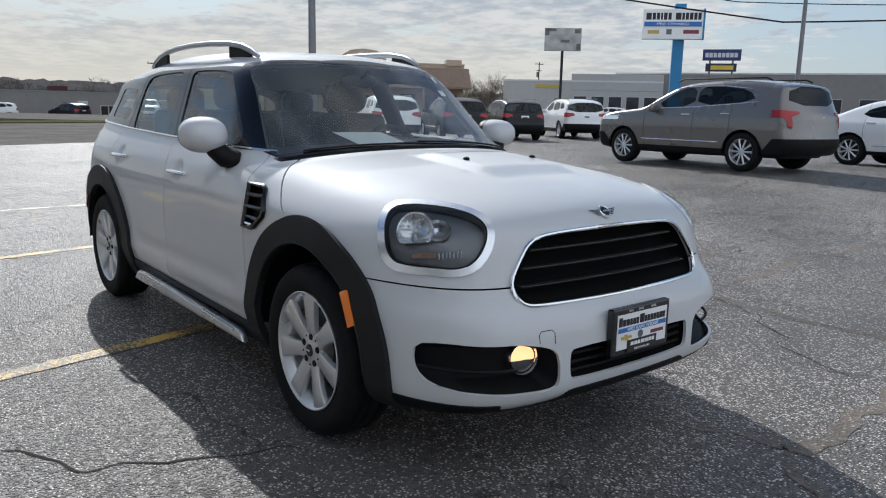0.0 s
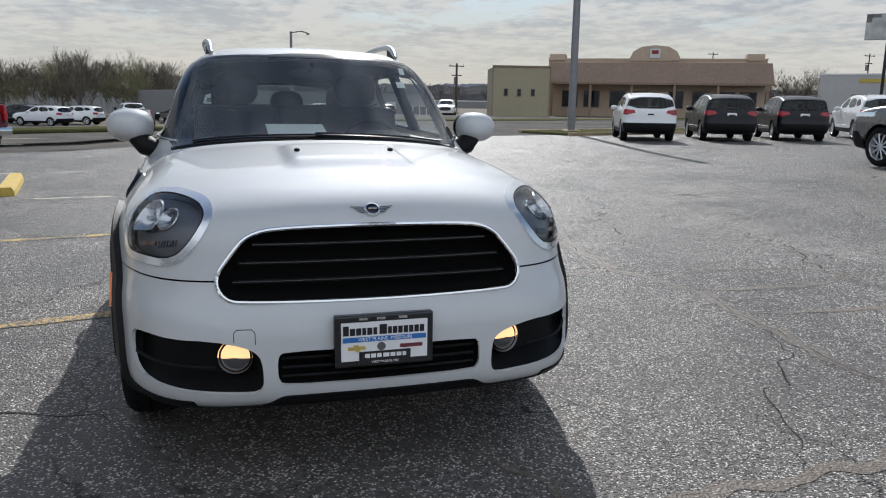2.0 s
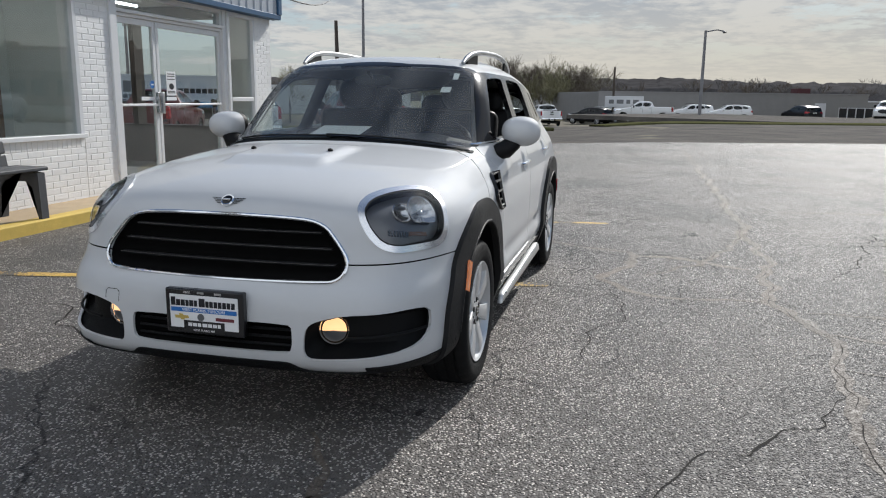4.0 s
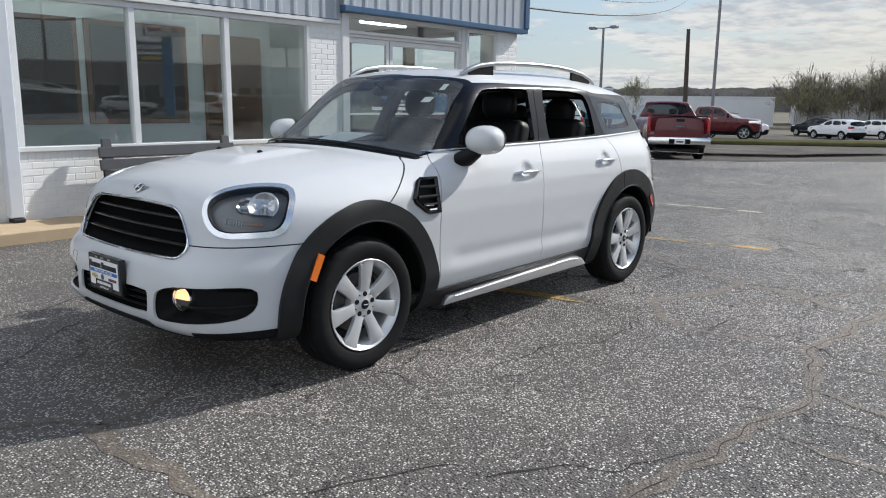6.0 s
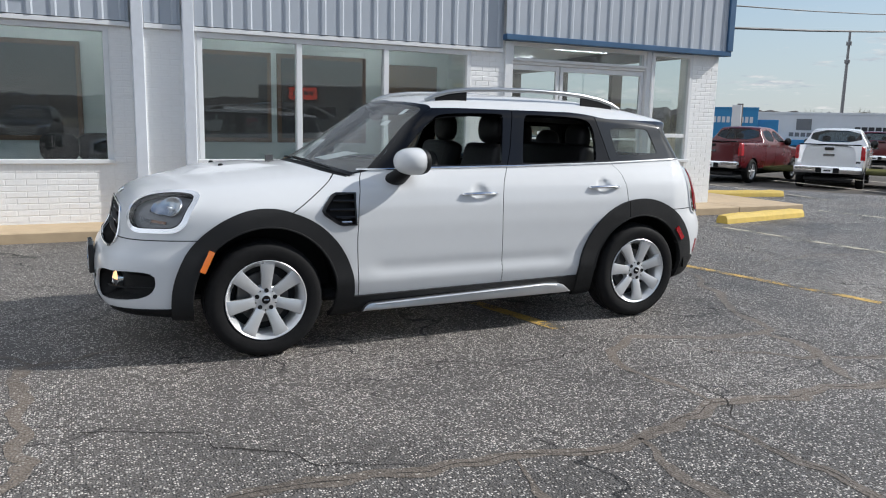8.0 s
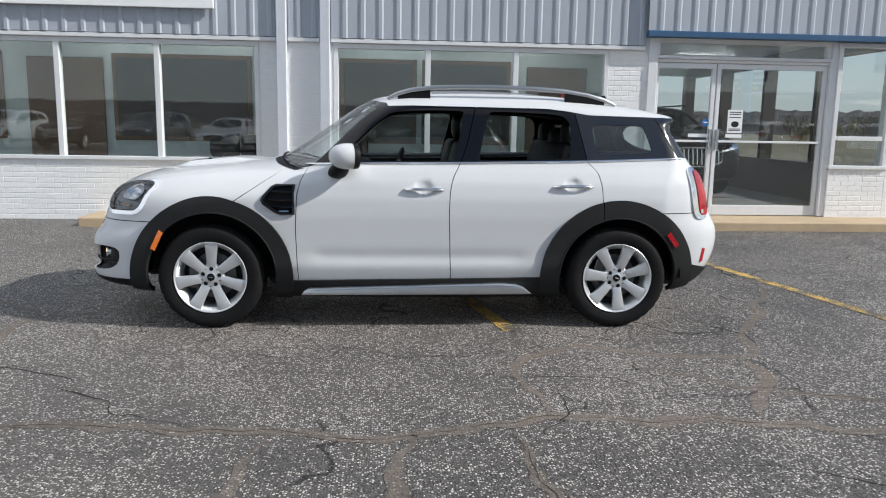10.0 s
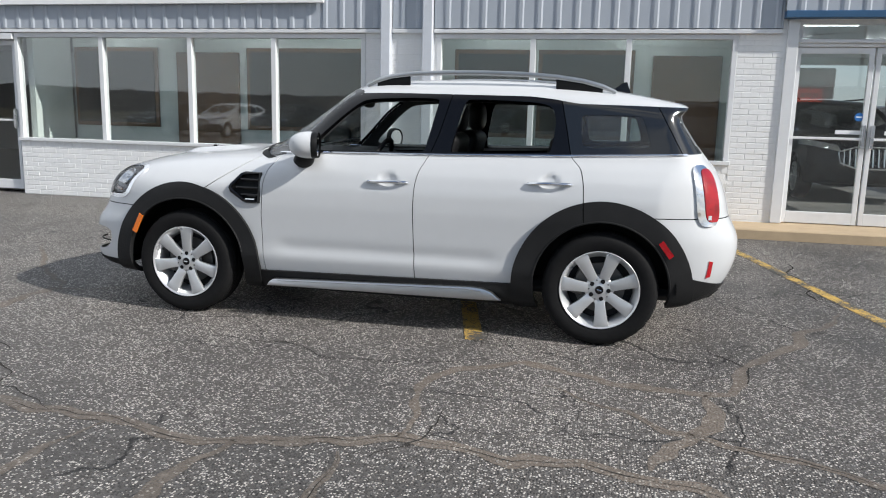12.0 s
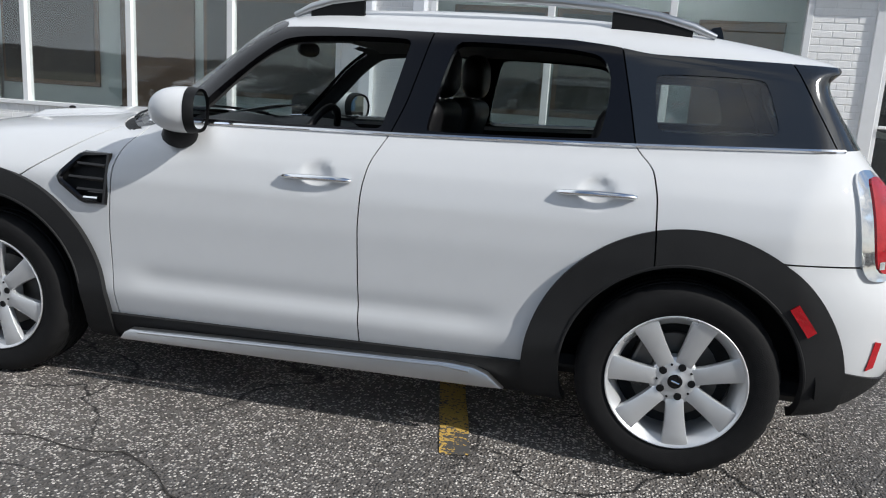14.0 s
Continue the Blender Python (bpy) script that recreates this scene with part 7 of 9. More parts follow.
SUV = dict(corner=0.16, bars=True, skirt=0.22, half=2.36, w=0.92, top=1.67, wheel=0.36, fx=-1.45, rx=1.40, low=0.42, screen_x=-0.1, back_x=1.5, seat_x=0.05, spokes=10, mirror=(-0.62, 1.13), strip=0.52, plate=(2.30, 0.93), rails=(-0.3, 1.7, 1.675),
           side=[(-2.2, 0.25), (-2.34, 0.45), (-2.34, 0.75), (-2.25, 0.95), (-1.9, 1.06), (-1.2, 1.13), (-0.98, 1.17), (-0.6, 1.38), (-0.2, 1.57), (0.2, 1.65), (0.9, 1.675), (1.5, 1.63), (1.95, 1.55), (2.1, 1.50), (2.12, 1.40), (2.25, 1.12), (2.32, 1.0), (2.33, 0.75), (2.38, 0.6), (2.34, 0.40), (2.2, 0.27)],
           width=[(0.0, 0.80), (0.3, 0.86), (0.5, 0.905), (0.75, 0.92), (0.95, 0.91), (1.08, 0.88), (1.3, 0.82), (1.6, 0.715), (2.2, 0.55)],
           windows=[rounded([(-0.66, 1.14), (0.28, 1.16), (0.28, 1.52), (-0.12, 1.50)], 1), rounded([(0.36, 1.16), (1.18, 1.19), (1.22, 1.30), (1.06, 1.50), (0.36, 1.53)], 1), rounded([(1.28, 1.22), (1.82, 1.26), (1.62, 1.46), (1.16, 1.50)], 1)],
           screen=rounded([(-0.72, 1.16), (0.72, 1.16), (0.58, 1.56), (-0.58, 1.56)], 1), back=rounded([(-0.82, 1.12), (0.82, 1.12), (0.68, 1.50), (-0.68, 1.50)], 1),
           tail=[(0.50, 0.98), (0.55, 1.06), (0.95, 1.10), (0.95, 0.93), (0.78, 0.90)], head=[(0.45, 0.80), (0.95, 0.90), (0.95, 0.98), (0.5, 0.90)], grille=rounded([(-0.45, 0.55), (0.45, 0.55), (0.5, 0.88), (-0.5, 0.88)], 1), seams=(-0.88, 0.32, 1.15), handles=((0.14, 1.02), (1.02, 1.04)))
CROSSOVER = dict(SUV, bars=False, rails=(-0.3, 1.75, 1.695), side=[(-2.2, 0.25), (-2.34, 0.45), (-2.35, 0.75), (-2.28, 0.98), (-1.9, 1.09), (-1.2, 1.15), (-0.98, 1.18), (-0.6, 1.40), (-0.2, 1.585), (0.2, 1.655), (0.9, 1.68), (1.5, 1.655), (1.95, 1.595), (2.12, 1.55), (2.12, 1.47), (2.26, 1.15), (2.33, 1.02), (2.34, 0.75), (2.40, 0.6), (2.36, 0.40), (2.2, 0.27)], back=rounded([(-0.72, 1.20), (0.72, 1.20), (0.60, 1.53), (-0.60, 1.53)], 1), tail_x=0.42, chrome_line=True, tail=[(0.55, 1.09), (0.95, 1.12), (0.95, 1.02), (0.84, 0.97), (0.80, 0.82), (0.72, 0.82), (0.74, 1.0), (0.56, 1.05)], windows=[rounded([(-0.70, 1.13), (0.28, 1.17), (0.28, 1.53), (-0.12, 1.51)], 1), rounded([(0.33, 1.17), (1.62, 1.26), (1.40, 1.48), (0.8, 1.54), (0.33, 1.54)], 1)], low=0.40, seams=(-0.9, 0.30, 1.12))
TRUCK = dict(soft=0.045, corner=0.10, half=2.92, w=1.0, top=1.93, wheel=0.41, fx=-1.95, rx=1.75, low=0.50, screen_x=-0.55, back_x=0.7, seat_x=-0.35, spokes=6, mirror=(-1.0, 1.40), mirror_tall=1.6, black_mirror=True, plate=(2.99, 0.62), bed=(1.0, 2.80, 0.85), bumper=(2.82, 2.99, 0.52, 0.76, CHROME),
             side=[(-2.8, 0.35), (-2.92, 0.6), (-2.9, 1.1), (-2.75, 1.22), (-1.6, 1.29), (-1.35, 1.33), (-0.9, 1.66), (-0.6, 1.86), (-0.2, 1.93), (0.5, 1.93), (0.75, 1.88), (0.92, 1.50), (0.98, 1.42), (2.82, 1.44), (2.88, 1.40), (2.90, 0.9), (2.88, 0.62), (2.7, 0.5), (0.0, 0.40), (-2.3, 0.38)],
             width=[(0.0, 0.88), (0.4, 0.93), (0.7, 0.99), (1.0, 1.0), (1.3, 0.985), (1.42, 0.95), (1.6, 0.83), (1.9, 0.68), (2.2, 0.6)],
             windows=[rounded([(-1.02, 1.38), (-0.18, 1.40), (-0.18, 1.78), (-0.52, 1.76)], 1), rounded([(-0.1, 1.40), (0.62, 1.42), (0.62, 1.70), (0.48, 1.79), (-0.1, 1.79)], 1)],
             screen=rounded([(-0.78, 1.36), (0.78, 1.36), (0.62, 1.83), (-0.62, 1.83)], 1), back=rounded([(-0.80, 1.47), (0.80, 1.47), (0.68, 1.85), (-0.68, 1.85)], 1),
             tail=[(0.80, 0.95), (1.05, 0.95), (1.05, 1.36), (0.80, 1.36)], head=[(0.62, 0.95), (1.05, 0.95), (1.05, 1.12), (0.66, 1.10)], grille=rounded([(-0.62, 0.75), (0.62, 0.75), (0.62, 1.12), (-0.62, 1.12)], 1), seams=(-1.2, -0.14, 0.72), handles=((-0.30, 1.24), (0.55, 1.25)))
SEDAN = dict(half=2.50, w=0.92, top=1.47, wheel=0.34, fx=-1.50, rx=1.38, low=0.34, screen_x=-0.1, back_x=1.0, seat_x=0.0, spokes=9, mirror=(-0.6, 1.0), plate=(2.46, 0.75), strip=0.45,
             side=[(-2.3, 0.25), (-2.48, 0.42), (-2.46, 0.70), (-2.3, 0.82), (-1.2, 0.96), (-0.95, 1.0), (-0.45, 1.26), (-0.05, 1.41), (0.4, 1.47), (1.0, 1.43), (1.5, 1.25), (1.85, 1.10), (2.4, 1.08), (2.47, 1.0), (2.50, 0.7), (2.46, 0.4), (2.3, 0.26)],
             width=[(0.0, 0.82), (0.3, 0.87), (0.5, 0.91), (0.75, 0.92), (0.92, 0.895), (1.0, 0.85), (1.2, 0.75), (1.5, 0.58), (2.2, 0.5)],
             windows=[rounded([(-0.62, 1.0), (0.22, 1.02), (0.22, 1.34), (-0.08, 1.33)], 1), rounded([(0.30, 1.02), (1.25, 1.06), (1.0, 1.28), (0.30, 1.35)], 1)],
             screen=rounded([(-0.70, 1.0), (0.70, 1.0), (0.55, 1.39), (-0.55, 1.39)], 1), back=rounded([(-0.62, 1.14), (0.62, 1.14), (0.52, 1.37), (-0.52, 1.37)], 1),
             tail=[(0.60, 0.80), (0.95, 0.80), (0.95, 1.0), (0.66, 1.0)], head=[(0.5, 0.62), (0.95, 0.70), (0.95, 0.80), (0.5, 0.75)], grille=rounded([(-0.4, 0.45), (0.4, 0.45), (0.42, 0.72), (-0.42, 0.72)], 1), seams=(-0.85, 0.26, 1.1), handles=((0.1, 0.92), (0.95, 0.93)))

TAUPE = material("taupe metallic car paint", (0.17, 0.155, 0.145), 0.3, metal=0.4, coat=1.0, vary=0.03)
WHITE_CAR = material("plain white car paint", (0.74, 0.75, 0.76), 0.35, coat=1.0, vary=0.02)
BLACK_CAR = material("black car paint", (0.005, 0.0055, 0.008), 0.35, spec=0.25, coat=0.22, vary=0.1)
MAROON = material("deep red car paint", (0.10, 0.007, 0.011), 0.3, metal=0.2, coat=0.6, vary=0.06)


def park(thing, x, y, heading, label="", copy=True):
    """Parks a copy with its nose along heading, in degrees."""
    m = pose(x, y, 0, 0, 0, heading + 180)
    if copy:
        ob = copy_thing(thing, m)
    else:
        thing.matrix_world = m
        ob = thing
    if label:
        ob["label"] = label
    return ob


taupe = park(vehicle("crossover_car", CROSSOVER, TAUPE, "taupe metallic crossover with a chrome side strip", "car"), 6.25, -11.73, -5, copy=False)
white_suv = park(vehicle("sport_utility_car", SUV, WHITE_CAR, "white sport utility car with dark rear glass", "car"), 21.9, -14.6, -24, copy=False)
black_suv = park(vehicle("sport_utility_car", SUV, BLACK_CAR, "black sport utility car parked in a row", "car"), 21.8, -17.8, -25, copy=False)
park(black_suv, 21.8, -21.0, -27)
big = park(white_suv, 22.2, -25.3, -30, "large white sport utility car at the end of the row")
big.scale = (1.1, 1.07, 1.07)
saloon = park(vehicle("saloon_car", SEDAN, WHITE_CAR, "white saloon car parked behind the taupe crossover", "car"), 3.5, -15.9, 175, copy=False)
red_truck = park(vehicle("pickup_truck", TRUCK, MAROON, "deep red crew-cab pickup truck with a chrome bumper", "truck"), 22.9, 8.5, 36, copy=False)
white_truck = park(vehicle("pickup_truck", TRUCK, WHITE_CAR, "white crew-cab pickup truck with a chrome bumper", "truck"), 22.5, 12.7, 33, copy=False)
third = park(red_truck, 21.2, 15.4, 20)
show_car = park(black_suv, 6.55, 9.8, -88, "black sport utility car standing in the showroom")
show_car.location.z = 0.112
for ob in (taupe, saloon, red_truck, white_truck, third):
    yaw = ob.rotation_euler.z if ob.rotation_mode != "QUATERNION" else ob.rotation_quaternion.to_euler().z
    x, y, c, s = ob.location.x, ob.location.y, 1.43 * math.cos(yaw), 1.43 * math.sin(yaw)
    nose, tail = float(lot_rise(x - c, y - s)), float(lot_rise(x + c, y + s))
    ob.matrix_world = Matrix.Translation((x, y, 0.5 * (nose + tail))) @ pose(0, 0, 0, 0, 0, math.degrees(yaw)) @ pose(0, 0, 0, 0, math.degrees(math.asin((nose - tail) / 2.86)), 0)


# ---- round about: islands, poles, signs, buildings, trees ----
POLE_GREY = material("weathered grey pole", (0.20, 0.20, 0.21), 0.6, vary=0.15, scale=5)
POLE_WOOD = material("dark wooden utility pole", (0.075, 0.06, 0.05), 0.9, vary=0.2, scale=8)
CABLE = material("black cable", (0.012, 0.012, 0.014), 0.6)
PYLON_BLUE = material("blue sign pylon", (0.02, 0.20, 0.42), 0.45, vary=0.08)
GREY_WALL = material("grey rendered wall", (0.24, 0.235, 0.23), 0.85, vary=0.08, scale=1.5)
LIGHT_WALL = material("pale grey rendered wall", (0.42, 0.42, 0.42), 0.85, vary=0.08, scale=1.5)
KHAKI = material("khaki ribbed metal wall", (0.36, 0.32, 0.22), 0.7, vary=0.06, scale=2)
BROWN = material("brown shingle canopy", (0.25, 0.175, 0.13), 0.85, vary=0.2, scale=3)
TAN = material("tan rendered wall", (0.48, 0.37, 0.28), 0.85, vary=0.1, scale=2)
PALE = material("pale grey wall panel", (0.60, 0.61, 0.63), 0.6, vary=0.05, scale=1)
DARK_PANE = material("dark window pane", (0.02, 0.024, 0.03), 0.1, vary=0.2)
DULL_RED = material("faded red cladding", (0.25, 0.03, 0.03), 0.7, vary=0.1)

island = part("grass_island", box_bm(-1.4, 1.4, -11, 2.2, -0.05, 0.10, 0.05, 2), GRASS)
island.matrix_world = pose(26.2, -14.4, 0, 0, 0, ROAD_TURN)
tagged(island, "narrow kerbed grass strip beside the road", "grass strip", kind="structure")
for x0, x1, y0, y1 in ((-1.52, -1.4, -11.1, 2.3), (1.4, 1.52, -11.1, 2.3)):
    k = part("kerb", box_bm(x0, x1, y0, y1, -0.05, 0.13, 0.02), CONCRETE)
    k.matrix_world = pose(26.2, -14.4, 0, 0, 0, ROAD_TURN)
    tagged(k, "tan concrete kerb of the grass strip", "kerb", kind="structure")
VX, VY = np.meshgrid(ROAD_FAR + np.array([0.0, 0.05, 3.1, 3.2]), np.linspace(-60, -12.5, 20), indexing="ij")
VW, VH = VX * math.cos(radians(ROAD_TURN)) - VY * math.sin(radians(ROAD_TURN)), VX * math.sin(radians(ROAD_TURN)) + VY * math.cos(radians(ROAD_TURN))
VZ = lot_fall(VW, VH) + np.array([-0.05, 0.06, 0.05, -0.2])[:, None]
verge = put_mesh("grass_verge", mesh_of("grass_verge", np.stack([VW, VH, VZ], -1).reshape(-1, 3), [(i * 20 + k, (i + 1) * 20 + k, (i + 1) * 20 + k + 1, i * 20 + k + 1) for i in range(3) for k in range(19)], GRASS))
tagged(verge, "dry green grass verge beyond the road", "verge", kind="structure")


def build_side_lot():
    """Pale paved yard beyond the road, in front of the warehouse and the trees."""
    c, q = math.cos(radians(ROAD_TURN)), math.sin(radians(ROAD_TURN))
    X, Y = np.meshgrid(np.linspace(ROAD_FAR + 0.01, 76, 14), np.linspace(-12.4, 26, 14), indexing="ij")
    W, H = X * c - Y * q, X * q + Y * c
    V = np.stack([W, H, terrain_height(W, H) + np.where(X < ROAD_FAR + 1, 0.055, 0.04)], -1).reshape(-1, 3)
    F = [(i * 14 + j, (i + 1) * 14 + j, (i + 1) * 14 + j + 1, i * 14 + j + 1) for i in range(13) for j in range(13)]
    tagged(put_mesh("pavement", mesh_of("pavement", V, F, ROADWAY, smooth=True)), "pale worn yard in front of the warehouse", "pavement", kind="structure")


build_side_lot()
street = slab("road", 44, 62, -100, 40, -0.3, 0.01, ROADWAY, -38, "pale side street beyond the trucks", "road")
strip2 = part("grass_strip", box_bm(25.2, 27.2, -14, 25, -0.05, 0.09, 0.04), GRASS)
strip2.matrix_world = pose(0, 0, 0, 0, 0, 33)
tagged(strip2, "low grass strip behind the trucks", "grass strip", kind="structure")


def pole(name, x, y, z0, top, r, mat, label, arm=None, cross=False, lean=0.0, heads=0):
    p = empty(name, x, y, z0)
    tagged(p, label, "pole")
    h = top - z0
    solid("shaft", tube([(0, 0, -0.1), (lean * 0.5, 0, h * 0.5), (lean, 0, h)], [r, r * 0.85, r * 0.65], 10), mat, p)
    if arm:
        solid("arm", tube([(0, 0, h - 0.1), (arm[0] * 0.6, arm[1] * 0.6, h + 0.1), (arm[0], arm[1], h)], r * 0.35, 6), mat, p)
        solid("lamp_head", ellipsoid((arm[0], arm[1], h - 0.06), (0.35, 0.16, 0.10), 12, 8), mat, p)
    for k in range(heads):
        s = 1 if k else -1
        solid("arm", tube([(0, 0, h), (0, s * 0.7, h + 0.05)], 0.04, 6), mat, p)
        part("lamp_head", box_bm(-0.25, 0.25, s * 0.9 - 0.25, s * 0.9 + 0.25, h - 0.05, h + 0.14, 0.03), mat, p)
    if cross:
        for dz in (0.35, 1.5):
            part("crossarm", box_bm(-0.06, 0.06, -1.1 + 0.3 * dz, 1.1 - 0.3 * dz, h - dz - 0.06, h - dz + 0.06), mat, p)
        for y2 in (-0.9, 0.9):
            solid("insulator", tube([(0, y2, h - 0.29), (0, y2, h - 0.08)], 0.05, 6), PALE, p)
        solid("transformer", tube([(0.28, 0, h - 2.6), (0.28, 0, h - 1.7)], 0.26, 12), POLE_GREY, p)
    return p


pole("light_pole", 26.3, -13.9, 0.1, 11.5, 0.17, POLE_GREY, "tall weathered grey light pole in the grass strip")
part("pole_footing", box_bm(-0.3, 0.3, -0.3, 0.3, 0.0, 0.16, 0.04), CONCRETE).matrix_world = pose(26.3, -13.9, 0.0)
tagged(bpy.data.objects["pole_footing"], "small concrete footing round the light pole", "footing")
pole("street_lamp", 66.3, -6.2, -2.6, 7.0, 0.16, POLE_GREY, "thin grey street lamp with a curved arm", arm=(1.1, -1.6))
pole("utility_pole", 92.0, -29.5, -2.5, 6.0, 0.2, POLE_WOOD, "dark wooden utility pole with crossarms", cross=True)
pole("utility_pole", 77.0, 1.5, -2.5, 4.4, 0.14, POLE_WOOD, "thin dark wooden utility pole")
pole("utility_pole", 64.6, 26.2, -1.0, 8.0, 0.24, POLE_WOOD, "leaning dark wooden utility pole", lean=-0.5)
pole("light_pole", 65.3, 24.0, -1.0, 13.0, 0.16, POLE_GREY, "slim grey metal light pole")
pole("light_pole", 50.0, 26.6, -0.5, 7.0, 0.13, POLE_GREY, "grey light pole with two lamp heads", heads=2)
pole("light_pole", 17.7, -37.9, 0.0, 12.0, 0.13, POLE_GREY, "slim grey metal light pole beside the lot")
pole("utility_pole", 96.0, -99.0, 0.0, 9.6, 0.13, POLE_WOOD, "dark wooden utility pole", cross=True)
pole("utility_pole", 118.0, -86.0, 0.0, 10.6, 0.13, POLE_WOOD, "dark wooden utility pole", cross=True)
mast = pole("radio_mast", 318.0, 237.0, 0.0, 46.0, 0.8, POLE_GREY, "tall thin radio mast on the skyline")
for hz in (32.0, 40.0):
    solid("antenna_ring", tube([(0, 0, hz), (0, 0, hz + 1.6)], 1.2, 8), POLE_GREY, mast)
post = empty("utility_pole", 22.8, 17.4, 0)
tagged(post, "short wooden post with pale sign boards", "pole")
solid("shaft", tube([(0, 0, -0.6), (0, 0, 2.35)], 0.11, 8), POLE_WOOD, post)
part("board", box_bm(-0.20, -0.12, -0.22, 0.22, 1.2, 2.3, 0.01), PALE, post)


def wire(pts, r):
    fine = []
    p = [Vector(q) for q in pts]
    for a, b, sag in zip(p, p[1:], [1.0] * len(p)):
        n = 14
        d = (b - a).length
        for i in range(n):
            t = i / n
            q = a.lerp(b, t)
            q.z -= 4 * t * (1 - t) * 0.012 * d
            fine.append(q)
    fine.append(p[-1])
    ob = solid("overhead_cable", tube(fine, r, 5), CABLE, None)
    tagged(ob, "black overhead cable across the sky", "cable", "overhead cables")
    return ob


wire([(50, -14, 13.5), (21, -42, 6.6), (2, -60, 8.2)], 0.05)
wire([(50, -16, 14.5), (24, -42, 8.0), (4, -62, 8.6)], 0.03)
wire([(70, -30, 16.5), (30, -62, 11.5), (2, -84, 12.0)], 0.03)
wire([(8.85, 4.7, 3.02), (64.6, 26.2, 10.9)], 0.022)
wire([(8.85, 4.8, 3.4), (64.6, 26.2, 11.6)], 0.012)


def sign_board(name, x, y, facing, z0, z1, w, d, mat, label):
    s = empty(name, x, y, 0, facing)
    tagged(s, label, "sign")
    part("board", box_bm(-d / 2, d / 2, -w / 2, w / 2, z0, z1, 0.03), mat, s)
    return s


def bar_row(s, x, z0, z1, y0, widths, gap, mat):
    """A row of plain bars in place of lettering, on the face that looks along -x."""
    y = y0
    for w in widths:
        part("letter_bar", box_bm(x - 0.012, x, y - w, y, z0, z1), mat, s)
        y -= w + gap


# blue pylon sign: the face looks back along its own -x
pyl = sign_board("pylon_sign", 29.1, -42.8, -50, 6.1, 8.05, 3.9, 0.5, SIGN_WHITE, "white sign box with a blue band on a blue pylon")
part("pylon", box_bm(0.252, 0.80, -0.85, -0.13, 0, 8.45, 0.02), PYLON_BLUE, pyl)
part("blue_side", box_bm(-0.27, 0.27, -2.05, -1.93, 6.08, 8.07, 0.01), PYLON_BLUE, pyl)
part("blue_band", box_bm(-0.29, -0.25, -1.85, 1.85, 6.92, 7.22), SIGN_BLUE, pyl)
bar_row(pyl, -0.25, 7.36, 7.80, 1.75, (0.34, 0.2, 0.2, 0.12, 0.22, 0.2), 0.07, SIGN_INK)
bar_row(pyl, -0.25, 7.36, 7.80, -0.15, (0.36, 0.16, 0.2, 0.22, 0.2, 0.2), 0.06, SIGN_INK)
lettering("band_words", "PRE OWNED", 0.24, SIGN_WHITE, Matrix.Translation((-0.296, 0, 7.07)) @ pose(0, 0, 0, 90, 0, -90), pyl, 0.003, 1.5)
part("gold_mark", box_bm(-0.262, -0.25, 0.85, 1.6, 6.45, 6.68), SIGN_GOLD, pyl)
part("dark_mark", box_bm(-0.262, -0.25, 0.05, 0.4, 6.4, 6.75), LAMP_GREY, pyl)
part("red_mark", box_bm(-0.262, -0.25, -1.7, -0.7, 6.45, 6.7), material("deep red print", (0.22, 0.03, 0.05), 0.4), pyl)

blank = sign_board("billboard", 44.9, -49.3, -46, 6.4, 8.35, 3.2, 0.35, material("peeling white sign sheet", (0.5, 0.5, 0.48), 0.7, vary=0.45, scale=1.6), "blank peeling white sign on a black post")
solid("post", tube([(0, 0, 0), (0, 0, 6.5)], 0.12, 8), CABLE, blank)
for y0, y1, z0, z1 in ((-0.6, 0.2, 7.1, 7.35), (1.2, 1.58, 7.7, 8.3), (-1.55, -1.2, 6.5, 7.0), (0.6, 1.4, 8.05, 8.3), (-1.5, -1.0, 7.9, 8.25)):
    part("peeled_patch", box_bm(-0.186, -0.17, y0, y1, z0, z1), material("bare grey sheet", (0.16, 0.155, 0.15), 0.8, vary=0.3), blank)
tyre_sign = sign_board("tyre_shop_sign", 42.0, -70.0, -57, 6.6, 7.7, 3.7, 0.4, material("dark blue sign", (0.02, 0.035, 0.14), 0.5), "dark blue sign over a yellow one on posts")
part("lower_board", box_bm(-0.2, 0.2, -1.5, 1.5, 5.5, 6.3, 0.03), material("navy board", (0.015, 0.02, 0.06), 0.5), tyre_sign)
part("yellow_board", box_bm(-0.22, -0.19, -1.2, 1.0, 5.68, 6.1), material("yellow sign sheet", (0.65, 0.48, 0.04), 0.5), tyre_sign)
bar_row(tyre_sign, -0.2, 6.9, 7.35, 1.6, (0.32,) * 8, 0.08, PALE)
for y in (-1.1, 1.1):
    solid("post", tube([(0, y, 0), (0, y, 6.7)], 0.1, 8), POLE_GREY, tyre_sign)
led = sign_board("message_sign", 21.6, -68.4, -73, 3.3, 4.9, 3.4, 0.35, CABIN, "black roadside message sign with glowing red panel")
part("lit_panel", box_bm(-0.19, -0.176, -1.5, 1.5, 3.45, 4.75), glow("red message panel", (0.75, 0.06, 0.03), 0.7), led)
bar_row(led, -0.19, 3.95, 4.35, 1.1, (0.42, 0.42, 0.42, 0.42), 0.16, CABIN)
for y in (-0.9, 0.9):
    solid("post", tube([(0, y, 0), (0, y, 3.4)], 0.09, 8), POLE_GREY, led)
hang = sign_board("window_sign", 6.6, 12.6, 90, 1.75, 2.4, 1.4, 0.06, SIGN_WHITE, "pale notice board at the far showroom window")
hang.location.z = 0.1


